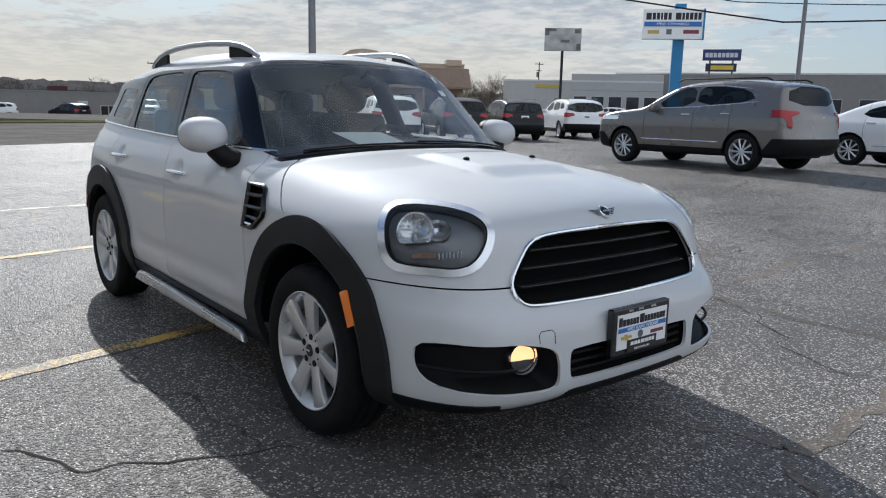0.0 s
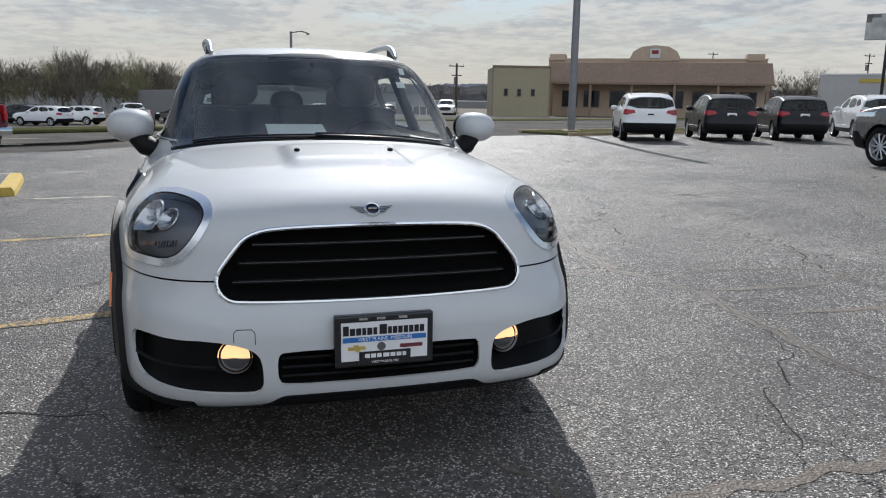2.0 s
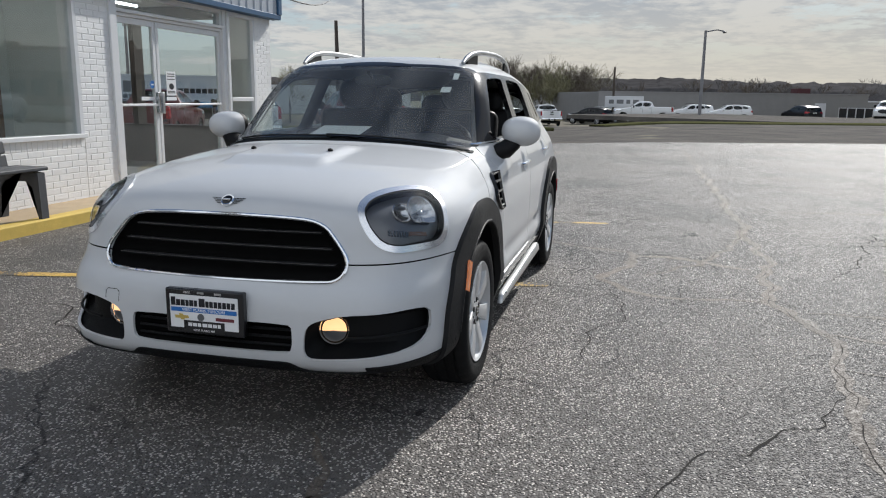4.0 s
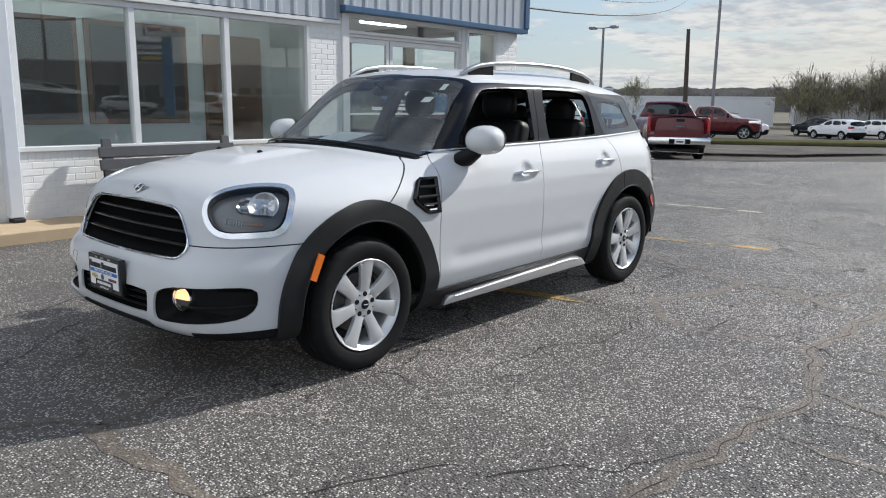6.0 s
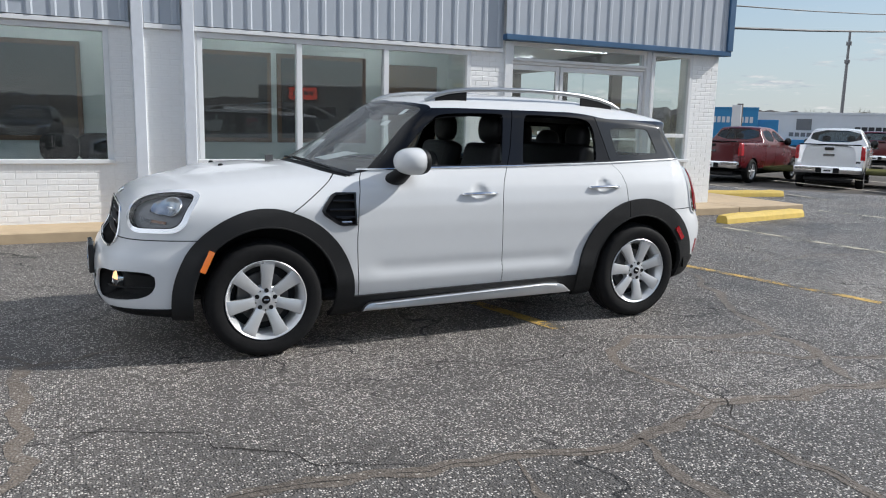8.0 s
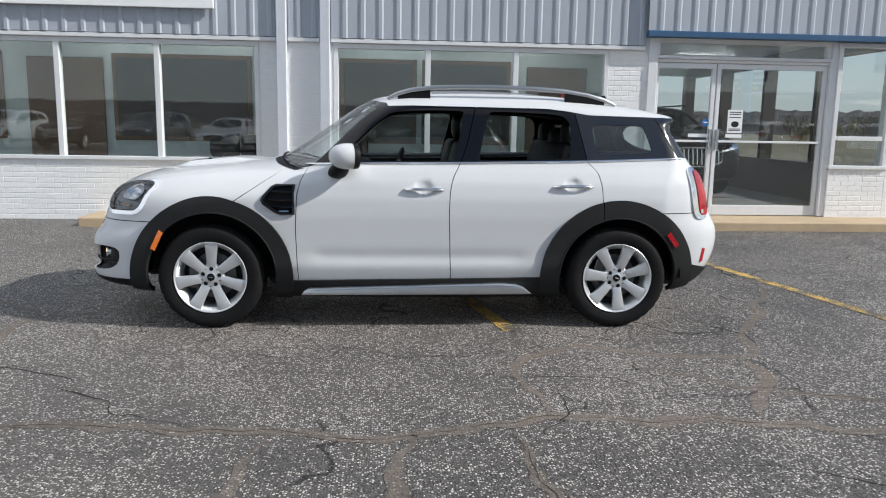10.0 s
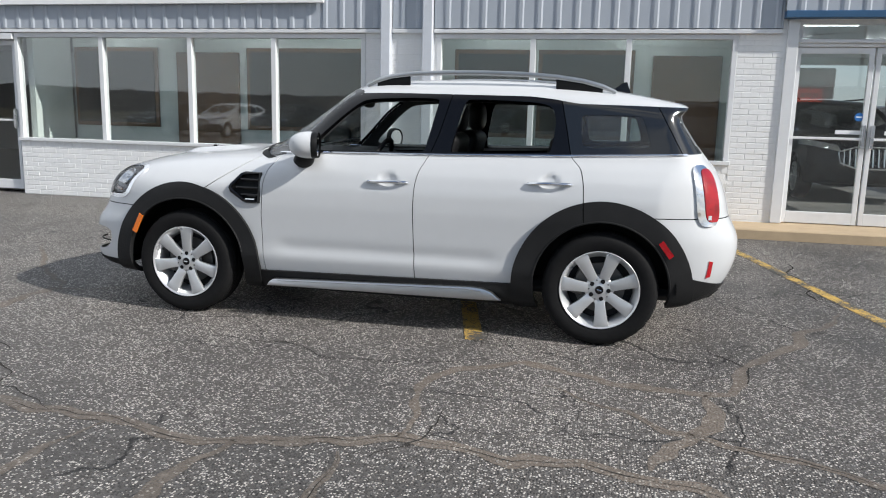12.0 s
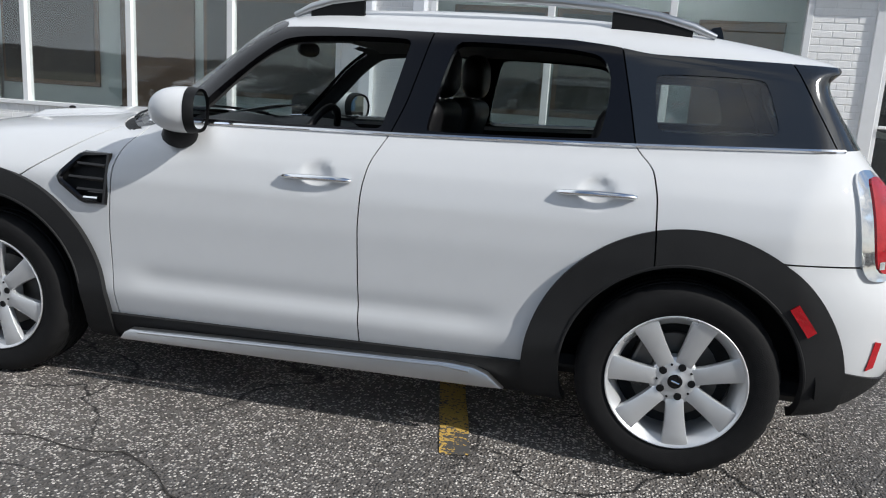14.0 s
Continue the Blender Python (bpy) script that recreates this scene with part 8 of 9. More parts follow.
def building(name, x, y, turn, w, d, z0, z1, wall_mat, label, parapet=0.25):
    """A plain box building; its front face looks along its own -x, w wide and d deep."""
    b = empty(name, x, y, 0, turn)
    tagged(b, label, "building")
    part("wall", box_bm(0, d, -w / 2, w / 2, z0 - 0.5, z1, 0.02), wall_mat, b)
    part("roof", box_bm(0.2, d - 0.2, -w / 2 + 0.2, w / 2 - 0.2, z1 + 0.002, z1 + 0.06), POLE_GREY, b)
    part("parapet", box_bm(-0.06, 0.12, -w / 2 - 0.04, w / 2 + 0.04, z1 - 0.02, z1 + parapet * 0.5, 0.01), wall_mat if parapet < 0.3 else PALE, b)
    return b


def opening(b, y, z, w, h, nm="window", mat=DARK_PANE, frame_mat=PALE):
    f = part(nm, box_bm(-0.06, 0.02, y - w / 2 - 0.06, y + w / 2 + 0.06, z - 0.06, z + h + 0.06), frame_mat, b)
    part("pane", box_bm(-0.075, -0.055, y - w / 2, y + w / 2, z, z + h), mat, f)


shed = building("warehouse", 84.9, -11.0, ROAD_TURN, 30.0, 22, -2.6, 1.95, GREY_WALL, "long low grey warehouse below the road")
for k in range(5):
    opening(shed, -12.2 - 1.0 * k, -0.6, 0.85, 1.15)
opening(shed, -9.6, -1.0, 1.1, 2.0, "door", PALE)
part("dock_hood", box_bm(-1.4, 0, -0.4, 1.0, 0.0, 0.45, 0.05), CABIN, shed)
part("dock_leg", box_bm(-1.4, -0.9, -0.4, 0.1, -2.6, 0.0, 0.05), CABIN, shed)
part("roof_unit", box_bm(6, 7.5, -11.8, -10.2, 1.95, 2.7, 0.05), material("dark maroon roof unit", (0.07, 0.02, 0.022), 0.8), shed)
# open porch with a sign board at the end of the warehouse
part("porch_roof", box_bm(-3.4, 0, 11.2, 15.4, 0.25, 0.45, 0.03), PALE, shed)
part("porch_board", box_bm(-3.5, -3.38, 11.3, 15.3, 0.45, 1.55, 0.03), PALE, shed)
for y, w in ((14.9, 0.5), (14.1, 0.7), (13.1, 0.4), (12.4, 0.6)):
    part("board_bar", box_bm(-3.53, -3.5, y - w, y, 0.8, 1.2), LAMP_GREY, shed)
for y in (11.4, 12.7, 14.0, 15.2):
    part("porch_post", box_bm(-3.3, -3.1, y - 0.09, y + 0.09, -2.6, 0.25), PALE, shed)
opening(shed, 13.3, -2.2, 2.8, 1.9, "shop_front")

metal = building("metal_building", 57.2, -22.6, -43.5, 5.4, 6, -0.6, 4.45, KHAKI, "khaki ribbed metal building with three small windows")
metal.matrix_world = pose(64.7, -27.3, 0, 0, 0, -15)
for y in (1.45, 0.2, -1.1):
    opening(metal, y, 1.85, 0.3, 0.6, "window", DARK_PANE, BROWN)
for k in range(16):
    part("wall_rib", box_bm(-0.035, 0.005, -2.55 + 0.33 * k, -2.51 + 0.33 * k, -0.6, 4.43), KHAKI, metal)
part("corner_trim", box_bm(-0.06, 0.06, -2.75, -2.66, -0.6, 4.55), BROWN, metal)
part("corner_trim", box_bm(-0.06, 0.06, 2.66, 2.75, -0.6, 4.55), BROWN, metal)
part("fascia", box_bm(-0.1, 0.1, -2.75, 2.75, 4.45, 4.62, 0.02), BROWN, metal)

diner = building("restaurant_building", 65.3, -41.7, -31, 21.0, 12, -0.2, 5.6, TAN, "tan restaurant with a brown canopy and an arched parapet")
bm = bmesh.new()
pr = [(0.02, 5.3), (-0.5, 5.25), (-2.6, 3.3), (-2.6, 3.1), (0.02, 3.1)]
vs = [[bm.verts.new((x, y, z)) for x, z in pr] for y in (-10.9, 10.2)]
for i in range(5):
    bm.faces.new((vs[0][i], vs[0][(i + 1) % 5], vs[1][(i + 1) % 5], vs[1][i]))
bm.faces.new(vs[0])
bm.faces.new(vs[1][::-1])
bmesh.ops.recalc_face_normals(bm, faces=bm.faces)
part("canopy", bm, BROWN, diner, "brown shingled canopy")
arch = [(-2.4, 5.5), (-2.4, 5.8), (-2.1, 6.4), (-1.3, 6.85), (0, 7.0), (1.3, 6.85), (2.1, 6.4), (2.4, 5.8), (2.4, 5.5)]
bm = plate_of(arch, 0.35)
bm.transform(Matrix(((0, 0, 1, -0.15), (1, 0, 0, 0), (0, 1, 0, 0), (0, 0, 0, 1))))
bmesh.ops.recalc_face_normals(bm, faces=bm.faces)
part("arched_parapet", bm, TAN, diner)
part("arch_sign", box_bm(-0.25, -0.15, -0.5, 0.5, 5.75, 6.65, 0.02), PALE, diner)
part("arch_sign_centre", box_bm(-0.28, -0.25, -0.32, 0.32, 6.15, 6.5), DULL_RED, diner)
for y in (-9.4, 9.6):
    part("parapet_pier", box_bm(-0.2, 1.6, y - 0.8, y + 0.8, 5.5, 6.15, 0.03), TAN, diner)
for y in (8.2, 6.0, 3.4, 1.2, -2.2, -4.6, -7.0, -9.0):
    opening(diner, y, 0.9, 1.5, 1.6, "window", DARK_PANE, BROWN)
opening(diner, -0.6, 0.0, 1.1, 2.3, "door", DARK_PANE, BROWN)
for y in (-10.4, -6, -2, 2, 6, 9.8):
    part("porch_post", box_bm(-2.5, -2.3, y - 0.12, y + 0.12, -0.2, 3.1), BROWN, diner)

garage = building("garage_building", 70.0, -81.0, -48, 22.0, 18, -0.2, 5.2, LIGHT_WALL, "pale grey workshop building with dark bay doors", 0.4)
for k in range(5):
    opening(garage, 0.2 - 2.4 * k, 0.0, 1.7, 3.2, "bay_door")
part("taller_block", box_bm(-0.04, 9, -11, 1.5, 4.0, 6.3, 0.05), LIGHT_WALL, garage)
part("yellow_letters", box_bm(-0.1, -0.02, 3.0, 6.5, 4.3, 4.75), material("yellow letters", (0.5, 0.38, 0.08), 0.6), garage)
shop = building("garage_building", 48.0, -100.0, -62, 50.0, 25, -0.2, 6.6, GREY_WALL, "long grey tyre workshop with a flat roof", 0.4)
for k in range(7):
    opening(shop, 19 - 5.5 * k, 0.0, 3.4, 3.4, "bay_door")

deal = building("dealer_building", 66.5, 46.5, 38, 21.0, 20, -1.6, 2.95, PALE, "white showroom with a blue canopy band", 0.4)
part("blue_band", box_bm(-1.2, 0.0, -11.5, 11.5, -0.15, 0.45, 0.05), PYLON_BLUE, deal)
part("shop_window", box_bm(-0.1, 0.02, -10.5, 10.5, -1.5, -0.2), DARK_PANE, deal)
part("grey_emblem", box_bm(-0.06, 0.0, 2.2, 3.6, 1.4, 2.5), LAMP_GREY, deal)
bar_row(deal, -0.002, 0.75, 1.15, 4.2, (0.42,) * 5, 0.12, LAMP_GREY)
bar_row(deal, -0.002, 1.3, 1.8, -1.6, (0.5,) * 8, 0.1, SIGN_INK)
for y in np.linspace(-10, 10, 9):
    part("mullion", box_bm(-0.13, -0.1, y - 0.06, y + 0.06, -1.5, -0.2), PALE, deal)
blue = building("dealer_building", 49.8, 43.6, 45, 3.8, 6, -1.6, 3.1, PYLON_BLUE, "bright blue showroom entrance block", 0.2)
bar_row(blue, -0.002, 1.9, 2.4, 1.7, (0.26,) * 9, 0.11, PALE)
part("annex", box_bm(0.8, 5, -3.6, -1.8, -1.6, 2.2, 0.03), PYLON_BLUE, blue)
for x, y, t, w, z1, nm in ((95, 44, 25, 30, 2.4, "white warehouse far behind the trucks"), (120, 20, 19, 26, 2.0, "pale shed far beyond the road"), (135, -42, 10, 40, 1.2, "grey shed far beyond the road"), (150, 8, 15, 50, 2.2, "long pale shed far beyond the road")):
    building("warehouse", x, y, t, w, 15, -3.0, z1, PALE if "white" in nm or "pale" in nm else GREY_WALL, nm, 0.4)

# far cars
for src, x, y, h, z in ((white_truck, 75.0, -1.5, 95, 0), (white_truck, 69.0, 7.4, 20, 0), (white_suv, 66.0, 13.8, 60, 0), (white_suv, 70.0, 12.0, 70, 0), (black_suv, 72.0, 17.0, 60, 0), (black_suv, 74.5, 3.6, 60, 0), (white_suv, 77.5, -6.0, 105, 0), (white_suv, 78.0, -9.6, 100, 0), (black_suv, 78.5, -16.5, 20, 0), (white_truck, 78.0, -24.0, 160, 0),
                       (black_suv, 45, -62, 40, 0), (white_suv, 48.5, -60, 40, 0), (black_suv, 41.5, -64, 40, 0), (white_suv, 52, -57.5, 40, 0), (red_truck, 43.0, 15.0, -70, -0.2), (white_suv, 49.0, 16.0, -60, -0.4), (red_truck, 37.0, 21.5, 35, 0.0), (black_suv, 44, 36, 130, -0.6), (white_suv, 30.0, -52, 40, 0.0)):
    c = park(src, x, y, h)
    c.location.z = float(terrain_height(np.array([x * 1.0]), np.array([y * 1.0]))[0]) + 0.02 if x * 0.944 + y * 0.33 > 38 else 0.0
# row behind the path of the camera, seen in the shop windows
for k, src in enumerate((black_suv, white_suv, black_suv, taupe, saloon, black_suv)):
    c = park(src, -19.0 + 3.3 * k, -20.5 + 0.2 * k, 96)


def sprout(rng, p, d, length, rad, depth, fork, out):
    """Grows one branch and, from it, thinner and thinner ones."""
    q = p + d * length
    out.append((p, q, rad))
    if depth:
        for _ in range(fork):
            side = Vector((rng.gauss(0, 1), rng.gauss(0, 1), rng.gauss(0, 0.6)))
            way = (d + 0.52 * side + Vector((0, 0, 0.22))).normalized()
            sprout(rng, p.lerp(q, rng.uniform(0.45, 1.0)), way, length * rng.uniform(0.58, 0.85), rad * 0.56, depth - 1, fork, out)


def bare_tree(seed, depth, fork, stems):
    """The branches of a leafless tree one metre high: start, end and thickness of each."""
    rng = random.Random(seed)
    out = []
    for k in range(stems):
        lean = Vector((rng.gauss(0, 0.22), rng.gauss(0, 0.22), 1)).normalized() if stems > 1 else Vector((0, 0, 1))
        sprout(rng, Vector((0, 0, 0)), lean, rng.uniform(0.28, 0.36), 0.010 if stems > 1 else 0.015, depth, fork, out)
    top = max(b.z for _, b, _ in out)
    return [(a / top, b / top, r) for a, b, r in out]


def twigs(tree_lines, x, y, z, h, spread, turn, vs, fs, thin):
    """Adds such a tree, scaled and turned, as slim tapered blades."""
    c, s = math.cos(turn), math.sin(turn)
    for k, (a, b, r) in enumerate(tree_lines):
        p = [Vector((x + h * spread * (q.x * c - q.y * s), y + h * spread * (q.x * s + q.y * c), z + h * q.z)) for q in (a, b)]
        w = max(r * h, thin) * 0.5
        u = Vector((math.cos(k * 2.4), math.sin(k * 2.4), 0.3)) * w
        o = len(vs)
        vs += [p[0] - u, p[0] + u, p[1] + u * 0.45, p[1] - u * 0.45]
        fs.append((o, o + 1, o + 2, o + 3))


def woods(name, seed, count, r0, r1, a0, a1, tall, mats, label, depth=4, fork=4, thin=0.03):
    """Bare winter trees far off, grown from a few patterns: one object for each tone."""
    rng = random.Random(seed)
    shapes = [bare_tree(seed * 10 + k, depth, fork, 1 + k % 3) for k in range(5)]
    out = {m: ([], []) for m in mats}
    for _ in range(count):
        a, r = radians(rng.uniform(a0, a1)), rng.uniform(r0, r1)
        x, y = r * math.cos(a), r * math.sin(a)
        z = float(terrain_height(np.array([x]), np.array([y]))[0])
        vs, fs = out[rng.choice(mats)]
        twigs(rng.choice(shapes), x, y, z - 0.3, tall * rng.uniform(0.6, 1.15), rng.uniform(0.8, 1.25), rng.uniform(0, 6.28), vs, fs, thin)
    for m, (vs, fs) in out.items():
        ob = put_mesh(name, mesh_of(name, vs, fs, m))
        tagged(ob, label, "trees", kind="stuff")


BARK = material("bare grey-brown twigs", (0.12, 0.10, 0.08), 1.0, vary=0.3, scale=0.3)
BUDS = material("budding olive twigs", (0.185, 0.175, 0.10), 1.0, vary=0.3, scale=0.3)
# distance haze is put into this twig colour
FAR_BARK = material("woods tinted blue-brown for haze", (0.14, 0.135, 0.138), 1.0, vary=0.2, scale=0.2)


def hills(name, r, depth, low, high, seed, mat, label):
    """A wooded rise all round, its crest roughened by treetops."""
    n = 1400
    vs, fs = [], []
    for i in range(n):
        a = 2 * math.pi * i / n
        p = Vector((math.cos(a), math.sin(a), seed * 0.7))
        big = 0.5 + 0.5 * noise.noise(p * 3.0) + 0.25 * noise.noise(p * 8.0)
        z = low + (high - low) * max(0.0, min(1.0, big))
        rough = 0.10 * high * (noise.noise(p * 60.0) + 0.8 * noise.noise(p * 150.0))
        for rr, zz in ((r, -3.0), (r + depth * 0.2, z * 0.55), (r + depth * 0.45, z * 0.85 + rough * 0.5), (r + depth * 0.6, z + rough), (r + depth, -3.0)):
            vs.append((rr * p.x, rr * p.y, zz))
    for i in range(n):
        k = (i + 1) % n
        fs += [(i * 5 + j, k * 5 + j, k * 5 + j + 1, i * 5 + j + 1) for j in range(4)]
    ob = put_mesh(name, mesh_of(name, vs, fs, mat))
    tagged(ob, label, "hills", kind="structure")


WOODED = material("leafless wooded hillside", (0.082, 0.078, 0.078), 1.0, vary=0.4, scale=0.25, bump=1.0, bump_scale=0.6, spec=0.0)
# the far hills carry the blue of aerial haze in their base colour
HAZE_TINTED = material("hazy blue-grey wooded hills", (0.115, 0.125, 0.15), 1.0, vary=0.15, scale=0.1, spec=0.0)
hills("backdrop_hills", 760.0, 300.0, 15.0, 25.0, 2.0, HAZE_TINTED, "hazy blue-grey wooded hills on the horizon")
hills("backdrop_woods", 290.0, 60.0, 6.5, 10.5, 5.0, WOODED, "low leafless wooded ridge beyond the town")
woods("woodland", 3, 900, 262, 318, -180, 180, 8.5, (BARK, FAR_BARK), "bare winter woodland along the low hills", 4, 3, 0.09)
woods("thicket", 5, 80, 100, 150, 15, 60, 5.5, (BARK, BUDS), "olive budding thicket behind the showrooms", 5, 3, 0.04)
woods("thicket", 6, 30, 125, 150, -50, -38, 7.5, (BARK,), "bare trees behind the grey workshop", 4, 4, 0.035)
woods("thicket", 9, 110, 97, 128, 3.6, 15.5, 7.6, (BARK, BUDS), "bare and budding trees beside the grey warehouse", 5, 3, 0.045)


def tree(x, y, height, spread, seed, bark, label):
    """A single leafless tree: trunk, limbs and a crown of fine twigs."""
    z0 = float(terrain_height(np.array([x * 1.0]), np.array([y * 1.0]))[0])
    t = empty("tree", x, y, z0)
    tagged(t, label, "tree")
    lines = bare_tree(seed, 5, 4, 1)
    a, b, r = lines[0]
    solid("trunk", tube([a * height - Vector((0, 0, 0.3)), b * height], [r * height, r * height * 0.7], 8), POLE_WOOD, t)
    vs, fs = [], []
    for a, b, r in lines[1:]:
        if r > 0.010:
            solid("limb", tube([a * height, b * height], [r * height, r * height * 0.6], 6), POLE_WOOD, t)
    twigs([q for q in lines[1:] if q[2] <= 0.010], 0, 0, 0, height, spread, 0.0, vs, fs, 0.02)
    put_mesh("crown", mesh_of("crown", vs, fs, bark), t, "fine bare twigs")


tree(79, 9.0, 7.4, 1.0, 1, BUDS, "budding olive tree beside the warehouse")
tree(76, 12.5, 6.8, 1.0, 2, BARK, "bare brown tree beside the warehouse")
tree(82, 15.0, 7.8, 1.0, 7, BARK, "bare brown tree beside the warehouse")
tree(62, 30.0, 5.6, 1.0, 8, BUDS, "budding tree near the poles")


# ---- pieces last: crack seal on the asphalt, painted bricks in the wall ----
SEAL = asphalt("brown-grey crack seal", (0.135, 0.118, 0.102), (0.42, 0.385, 0.34), 0.22, 80.0, 0.5, False, 0.6)
SEAL.node_tree.nodes["Principled BSDF"].inputs["Specular IOR Level"].default_value = 0.16
CRACK = material("open dark crack", (0.045, 0.042, 0.039), 1.0, vary=0.2, spec=0.05)


def wander(route, step_len, sway, seed):
    """A wavering line through a few turning points."""
    rng = random.Random(seed)
    off = Vector((rng.uniform(-50, 50), rng.uniform(-50, 50), rng.uniform(-50, 50)))
    out = []
    for (x0, y0), (x1, y1) in zip(route, route[1:]):
        n = max(2, int(math.hypot(x1 - x0, y1 - y0) / step_len))
        for i in range(n):
            out.append(Vector((x0 + (x1 - x0) * i / n, y0 + (y1 - y0) * i / n, 0)))
    out.append(Vector((*route[-1], 0)))
    for p in out:
        q = p * 1.7 + off
        p.x += sway * (noise.noise(q) + 0.5 * noise.noise(q * 3.3))
        p.y += sway * (noise.noise(q + Vector((9, 0, 0))) + 0.5 * noise.noise(q * 3.3 + Vector((0, 7, 0))))
    return out


def ribbon(name, line, width, z, mat, label, seed, ragged=0.35, taper=True):
    vs = []
    n = len(line)
    for i, p in enumerate(line):
        d = (line[min(i + 1, n - 1)] - line[max(i - 1, 0)]).normalized()
        s = Vector((-d.y, d.x, 0))
        k = min(1.0, 4.0 * min(i, n - 1 - i) / n + 0.15) if taper else 1.0
        h = float(lot_rise(p.x, p.y))
        a = width * 0.5 * k * (1 + ragged * noise.noise(p * 7 + Vector((seed, 0, 0))))
        b = width * 0.5 * k * (1 + ragged * noise.noise(p * 7 + Vector((0, seed, 3))))
        vs += [p + s * a + Vector((0, 0, h + z)), p - s * b + Vector((0, 0, h + z))]
    ob = put_mesh(name, mesh_of(name, vs, [(2 * i, 2 * i + 1, 2 * i + 3, 2 * i + 2) for i in range(n - 1)], mat, smooth=True))
    tagged(ob, label, name.replace("_", " "), "cracks in the asphalt", "structure")


SEALS = [  # turning points of the sealed cracks, band width
    ([(19.0, -2.6), (9.0, -2.65), (5.2, -2.6), (3.1, -2.6), (1.9, -2.48), (1.3, -2.64), (0.6, -2.56), (-0.5, -2.45), (-2.5, -2.6), (-6, -2.5)], 0.12),
    ([(0.64, -2.6), (0.58, -2.95), (0.5, -3.4), (0.7, -4.6), (0.5, -6.5)], 0.12),
    ([(1.28, -2.64), (1.18, -3.0), (1.16, -3.5), (1.4, -4.5)], 0.11),
    ([(1.65, -2.6), (1.72, -3.3), (1.6, -4.2)], 0.09),
    ([(1.91, -2.5), (1.87, -1.7), (2.3, -1.35), (3.29, -1.5), (3.6, -0.75), (3.85, -0.4), (4.4, 0.5)], 0.10),
    ([(3.29, -1.5), (2.95, -2.52)], 0.12),
    ([(2.45, -1.66), (2.96, -2.0), (3.7, -2.4), (5.0, -2.6)], 0.07),
    ([(-0.75, -0.42), (-1.25, -0.6), (-1.28, -1.0), (-1.22, -1.5), (-1.15, -1.9), (-1.5, -2.5)], 0.11),
    ([(4.5, 0.5), (5.9, 0.54), (7.95, 0.48), (12, 0.7), (17.5, 0.3)], 0.07),
    ([(6.2, -2.6), (6.6, -4.4), (6.2, -7.5)], 0.09), ([(10.5, -2.6), (10.8, -6.0), (10.3, -10.0)], 0.09),
    ([(-2.6, 1.0), (-1.2, -0.6)], 0.06)]
CRACKS = [
    ([(4.43, 0.5), (4.35, 1.3), (4.5, 2.6)], 0.014), ([(0.6, 2.3), (0.42, 1.86), (0.06, 1.33), (-0.14, 0.9)], 0.012), ([(-0.12, 1.62), (-0.9, 1.5), (-1.6, 1.6)], 0.010),
    ([(3.3, -0.75), (3.5, -1.38)], 0.010), ([(2.02, -1.97), (1.79, -2.68)], 0.010), ([(2.3, -1.35), (1.2, -1.5), (0.4, -1.3)], 0.008), ([(5.2, -2.6), (5.4, -1.2), (5.1, 0.2)], 0.014),
    ([(7.2, -2.6), (7.5, -0.6), (7.2, 0.5)], 0.014), ([(9.5, -2.6), (9.2, -5.2), (9.6, -8)], 0.016), ([(4.0, -2.7), (4.4, -4.0), (4.1, -6.4)], 0.013), ([(2.6, -3.0), (4.2, -3.6), (6.4, -4.4)], 0.013),
    ([(1.0, -3.9), (2.6, -4.6), (4.2, -4.4)], 0.012), ([(6.6, -4.4), (8.2, -5.0), (10.8, -5.2)], 0.014), ([(12.6, -2.6), (13.2, -5), (12.5, -9)], 0.018), ([(14.5, 0.5), (14.2, -2.6)], 0.018),
    ([(8.0, 0.5), (8.6, 1.8), (8.2, 3.0)], 0.012), ([(10.2, 0.6), (10.0, 2.4), (11.2, 4.2)], 0.014), ([(5.9, 0.55), (6.1, 2.4)], 0.012), ([(-1.2, -1.5), (-0.4, -1.9), (0.3, -2.5)], 0.009)]
for k, (route, w) in enumerate(SEALS):
    line = wander(route, 0.05, 0.11, k)
    ribbon("crack_seal", line, w * 0.68, 0.0022, SEAL, "brown-grey band of sealed crack in the asphalt", k, 1.1)
    if k % 3 == 0:
        ribbon("crack", wander(route, 0.05, 0.11, k), 0.004, 0.0036, CRACK, "thin dark crack along a sealed band", k + 40, 2.6)
for k, (route, w) in enumerate(CRACKS):
    ribbon("crack", wander(route, 0.04, 0.20, 60 + k), w * 0.85, 0.0026, CRACK, "thin dark crack in the worn asphalt", k, 1.5)


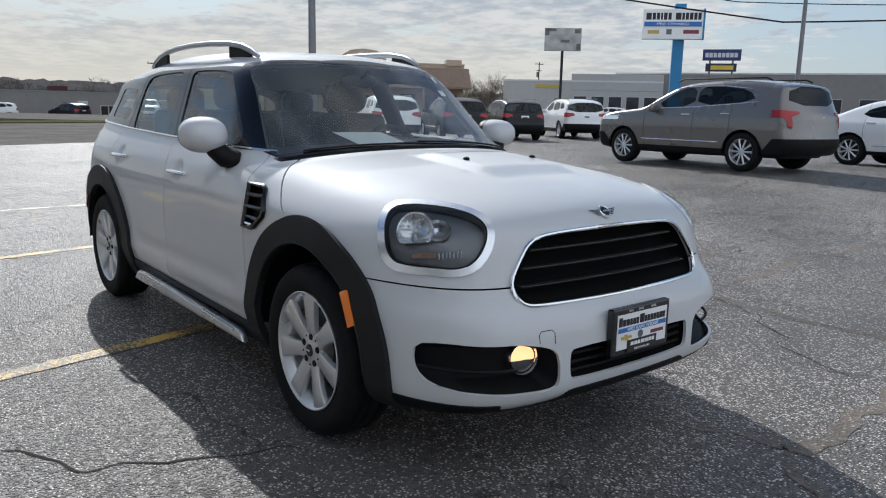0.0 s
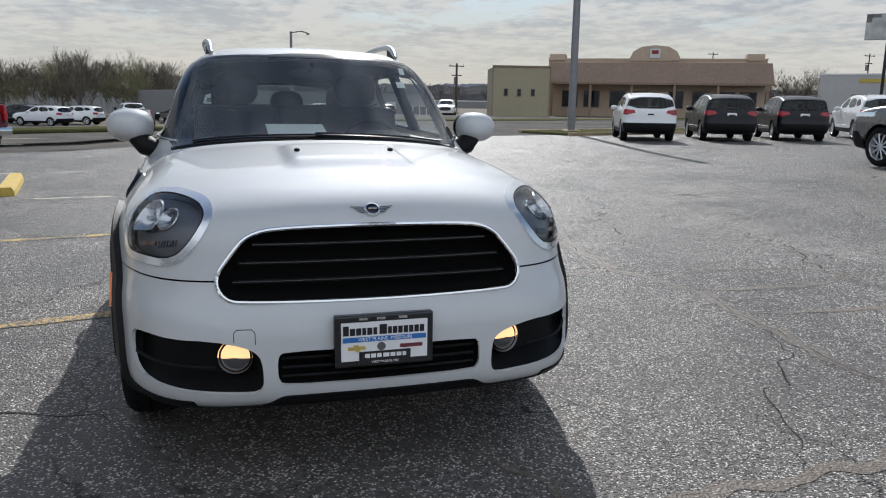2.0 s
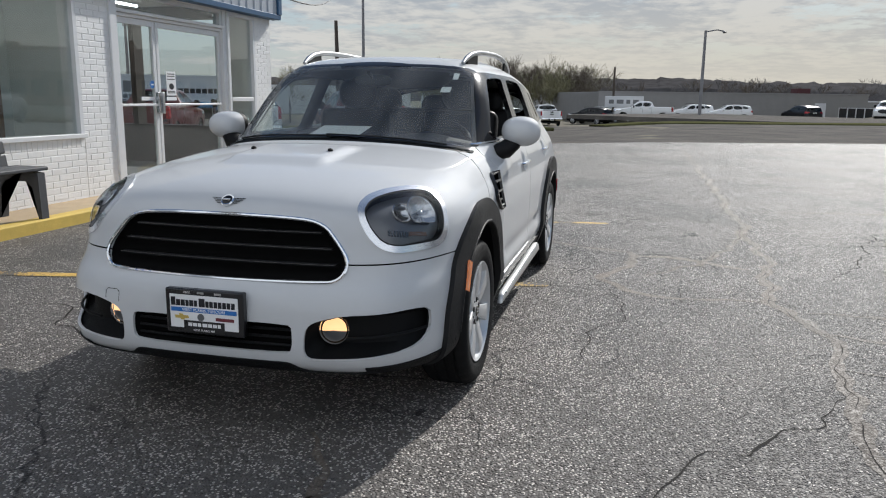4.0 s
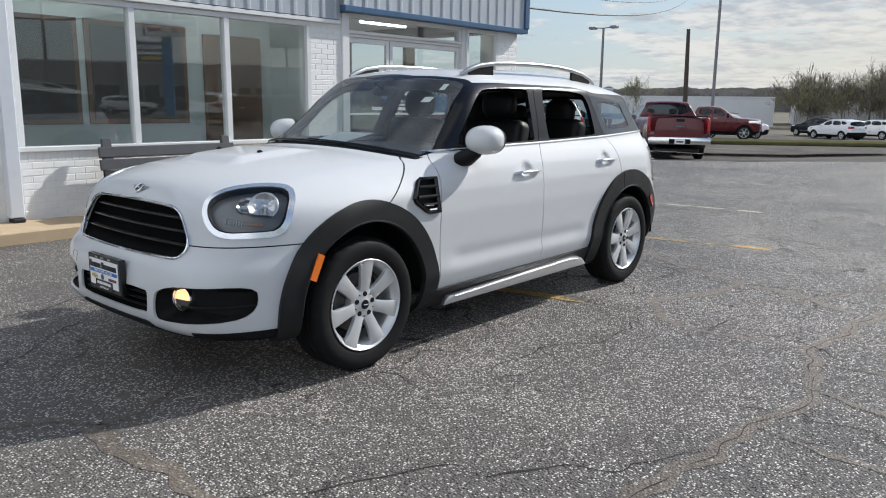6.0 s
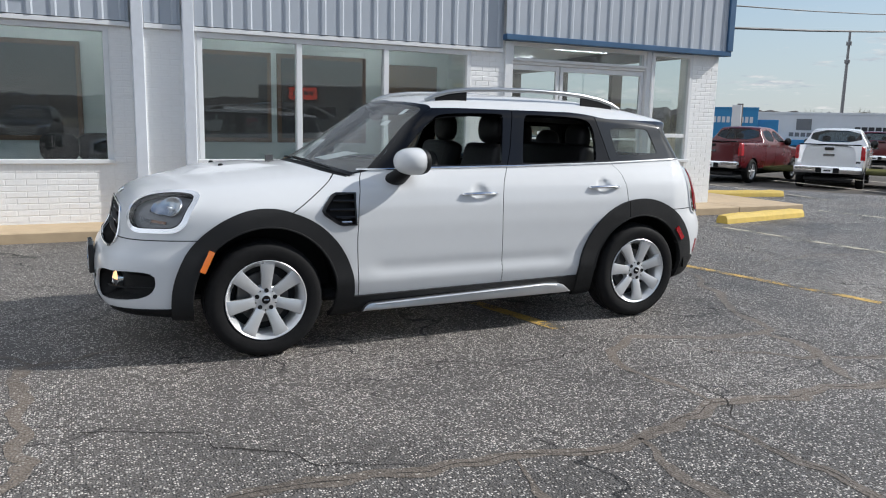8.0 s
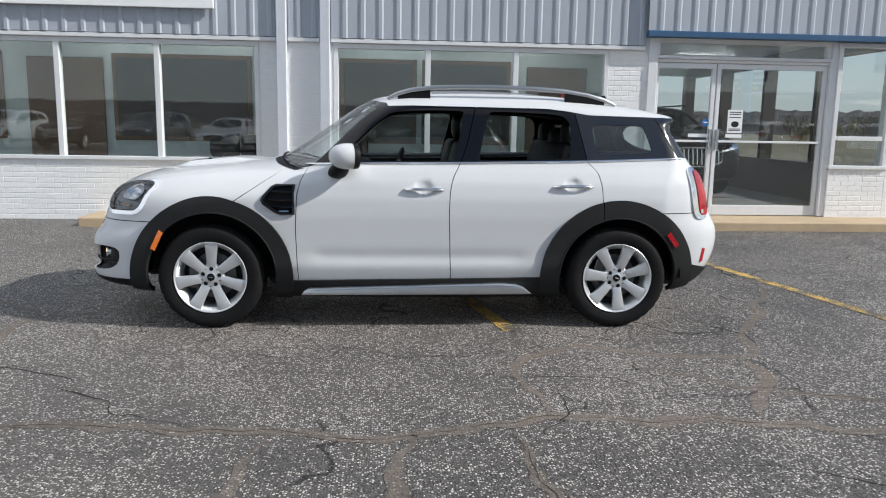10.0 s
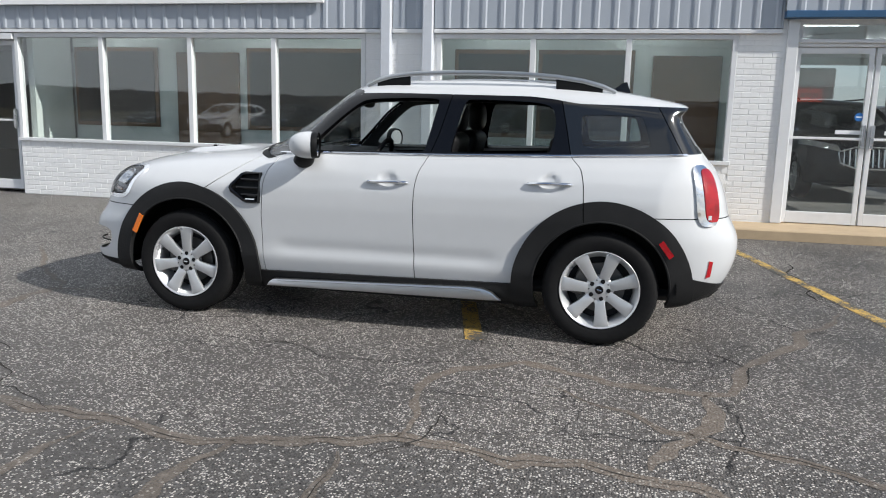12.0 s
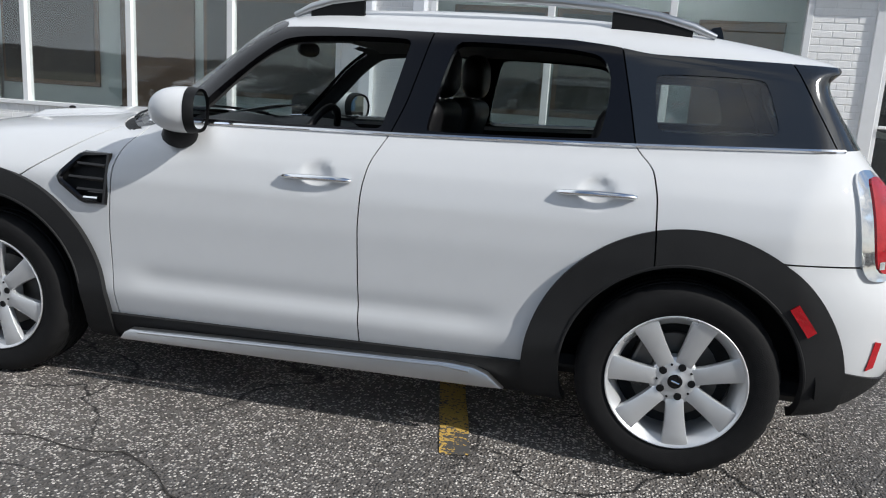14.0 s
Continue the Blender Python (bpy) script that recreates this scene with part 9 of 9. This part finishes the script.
def brick_mesh():
    """A unit brick face: 1 x 1 in x and z, chamfered at the front."""
    cx, cz, out, back = 0.02, 0.06, -0.0018, 0.012
    vs = [(x, back, z) for x, z in ((0, 0), (1, 0), (1, 1), (0, 1))] + [(x, 0.0, z) for x, z in ((0, 0), (1, 0), (1, 1), (0, 1))] + [(x, out, z) for x, z in ((cx, cz), (1 - cx, cz), (1 - cx, 1 - cz), (cx, 1 - cz))]
    fs = [(i, (i + 1) % 4, 4 + (i + 1) % 4, 4 + i) for i in range(4)] + [(4 + i, 4 + (i + 1) % 4, 8 + (i + 1) % 4, 8 + i) for i in range(4)] + [(8, 9, 10, 11)]
    return vs, fs


BRICK_V, BRICK_F = brick_mesh()
brick_data = mesh_of("brick", BRICK_V, BRICK_F, BRICK)


def bricks_of_wall():
    """Courses in running bond; a row of upright bricks under the sills."""
    rng = random.Random(21)
    spots = []
    joint = 0.008
    for x0, x1, z0, z1 in WALL_SOLIDS:
        z1 = min(z1, HEAD_Z)
        if z1 <= z0 or x1 < -13:
            continue
        under_sill = abs(z1 - SILL_Z) < 1e-6
        top = z1 - (0.105 if under_sill else 0.0)
        rows = max(1, round((top - z0) / 0.0677))
        h = (top - z0) / rows
        for r in range(rows):
            x = x0 - (0.105 if r % 2 else 0.0) - ((x0 * 1.0) % 0.21)
            while x < x1 - 0.02:
                a, b = max(x, x0), min(x + 0.21, x1)
                if b - a > 0.03:
                    spots.append((a + joint / 2, b - joint / 2, z0 + r * h + joint / 2, z0 + (r + 1) * h - joint / 2))
                x += 0.21
        if under_sill:
            n = round((x1 - x0) / 0.0725)
            w = (x1 - x0) / n
            spots += [(x0 + i * w + joint / 2, x0 + (i + 1) * w - joint / 2, top + joint / 2, z1 - joint / 2) for i in range(n)]
    near = [s for s in spots if -0.56 <= s[0] <= 0.43 or (4.1 < s[0] < 4.2 and s[2] < 0.6)][:300]
    chosen = set(near)
    for a, b, c, d in near:
        ob = put_mesh("brick", brick_data, wall_front)
        ob.matrix_local = Matrix.Translation((a, FACE_Y + rng.uniform(-0.0015, 0.0015), c)) @ Matrix.Diagonal((b - a, 1, d - c, 1))
    vs, fs = [], []
    for s in spots:
        if s in chosen:
            continue
        a, b, c, d = s
        o, y = len(vs), FACE_Y + rng.uniform(-0.0015, 0.0015)
        vs += [(a + (b - a) * p[0], y + p[1], c + (d - c) * p[2]) for p in BRICK_V]
        fs += [tuple(i + o for i in f) for f in BRICK_F]
    rest = put_mesh("brickwork", mesh_of("brickwork", vs, fs, BRICK), wall_front)
    tagged(rest, "white painted bricks in running bond", kind="stuff")


bricks_of_wall()
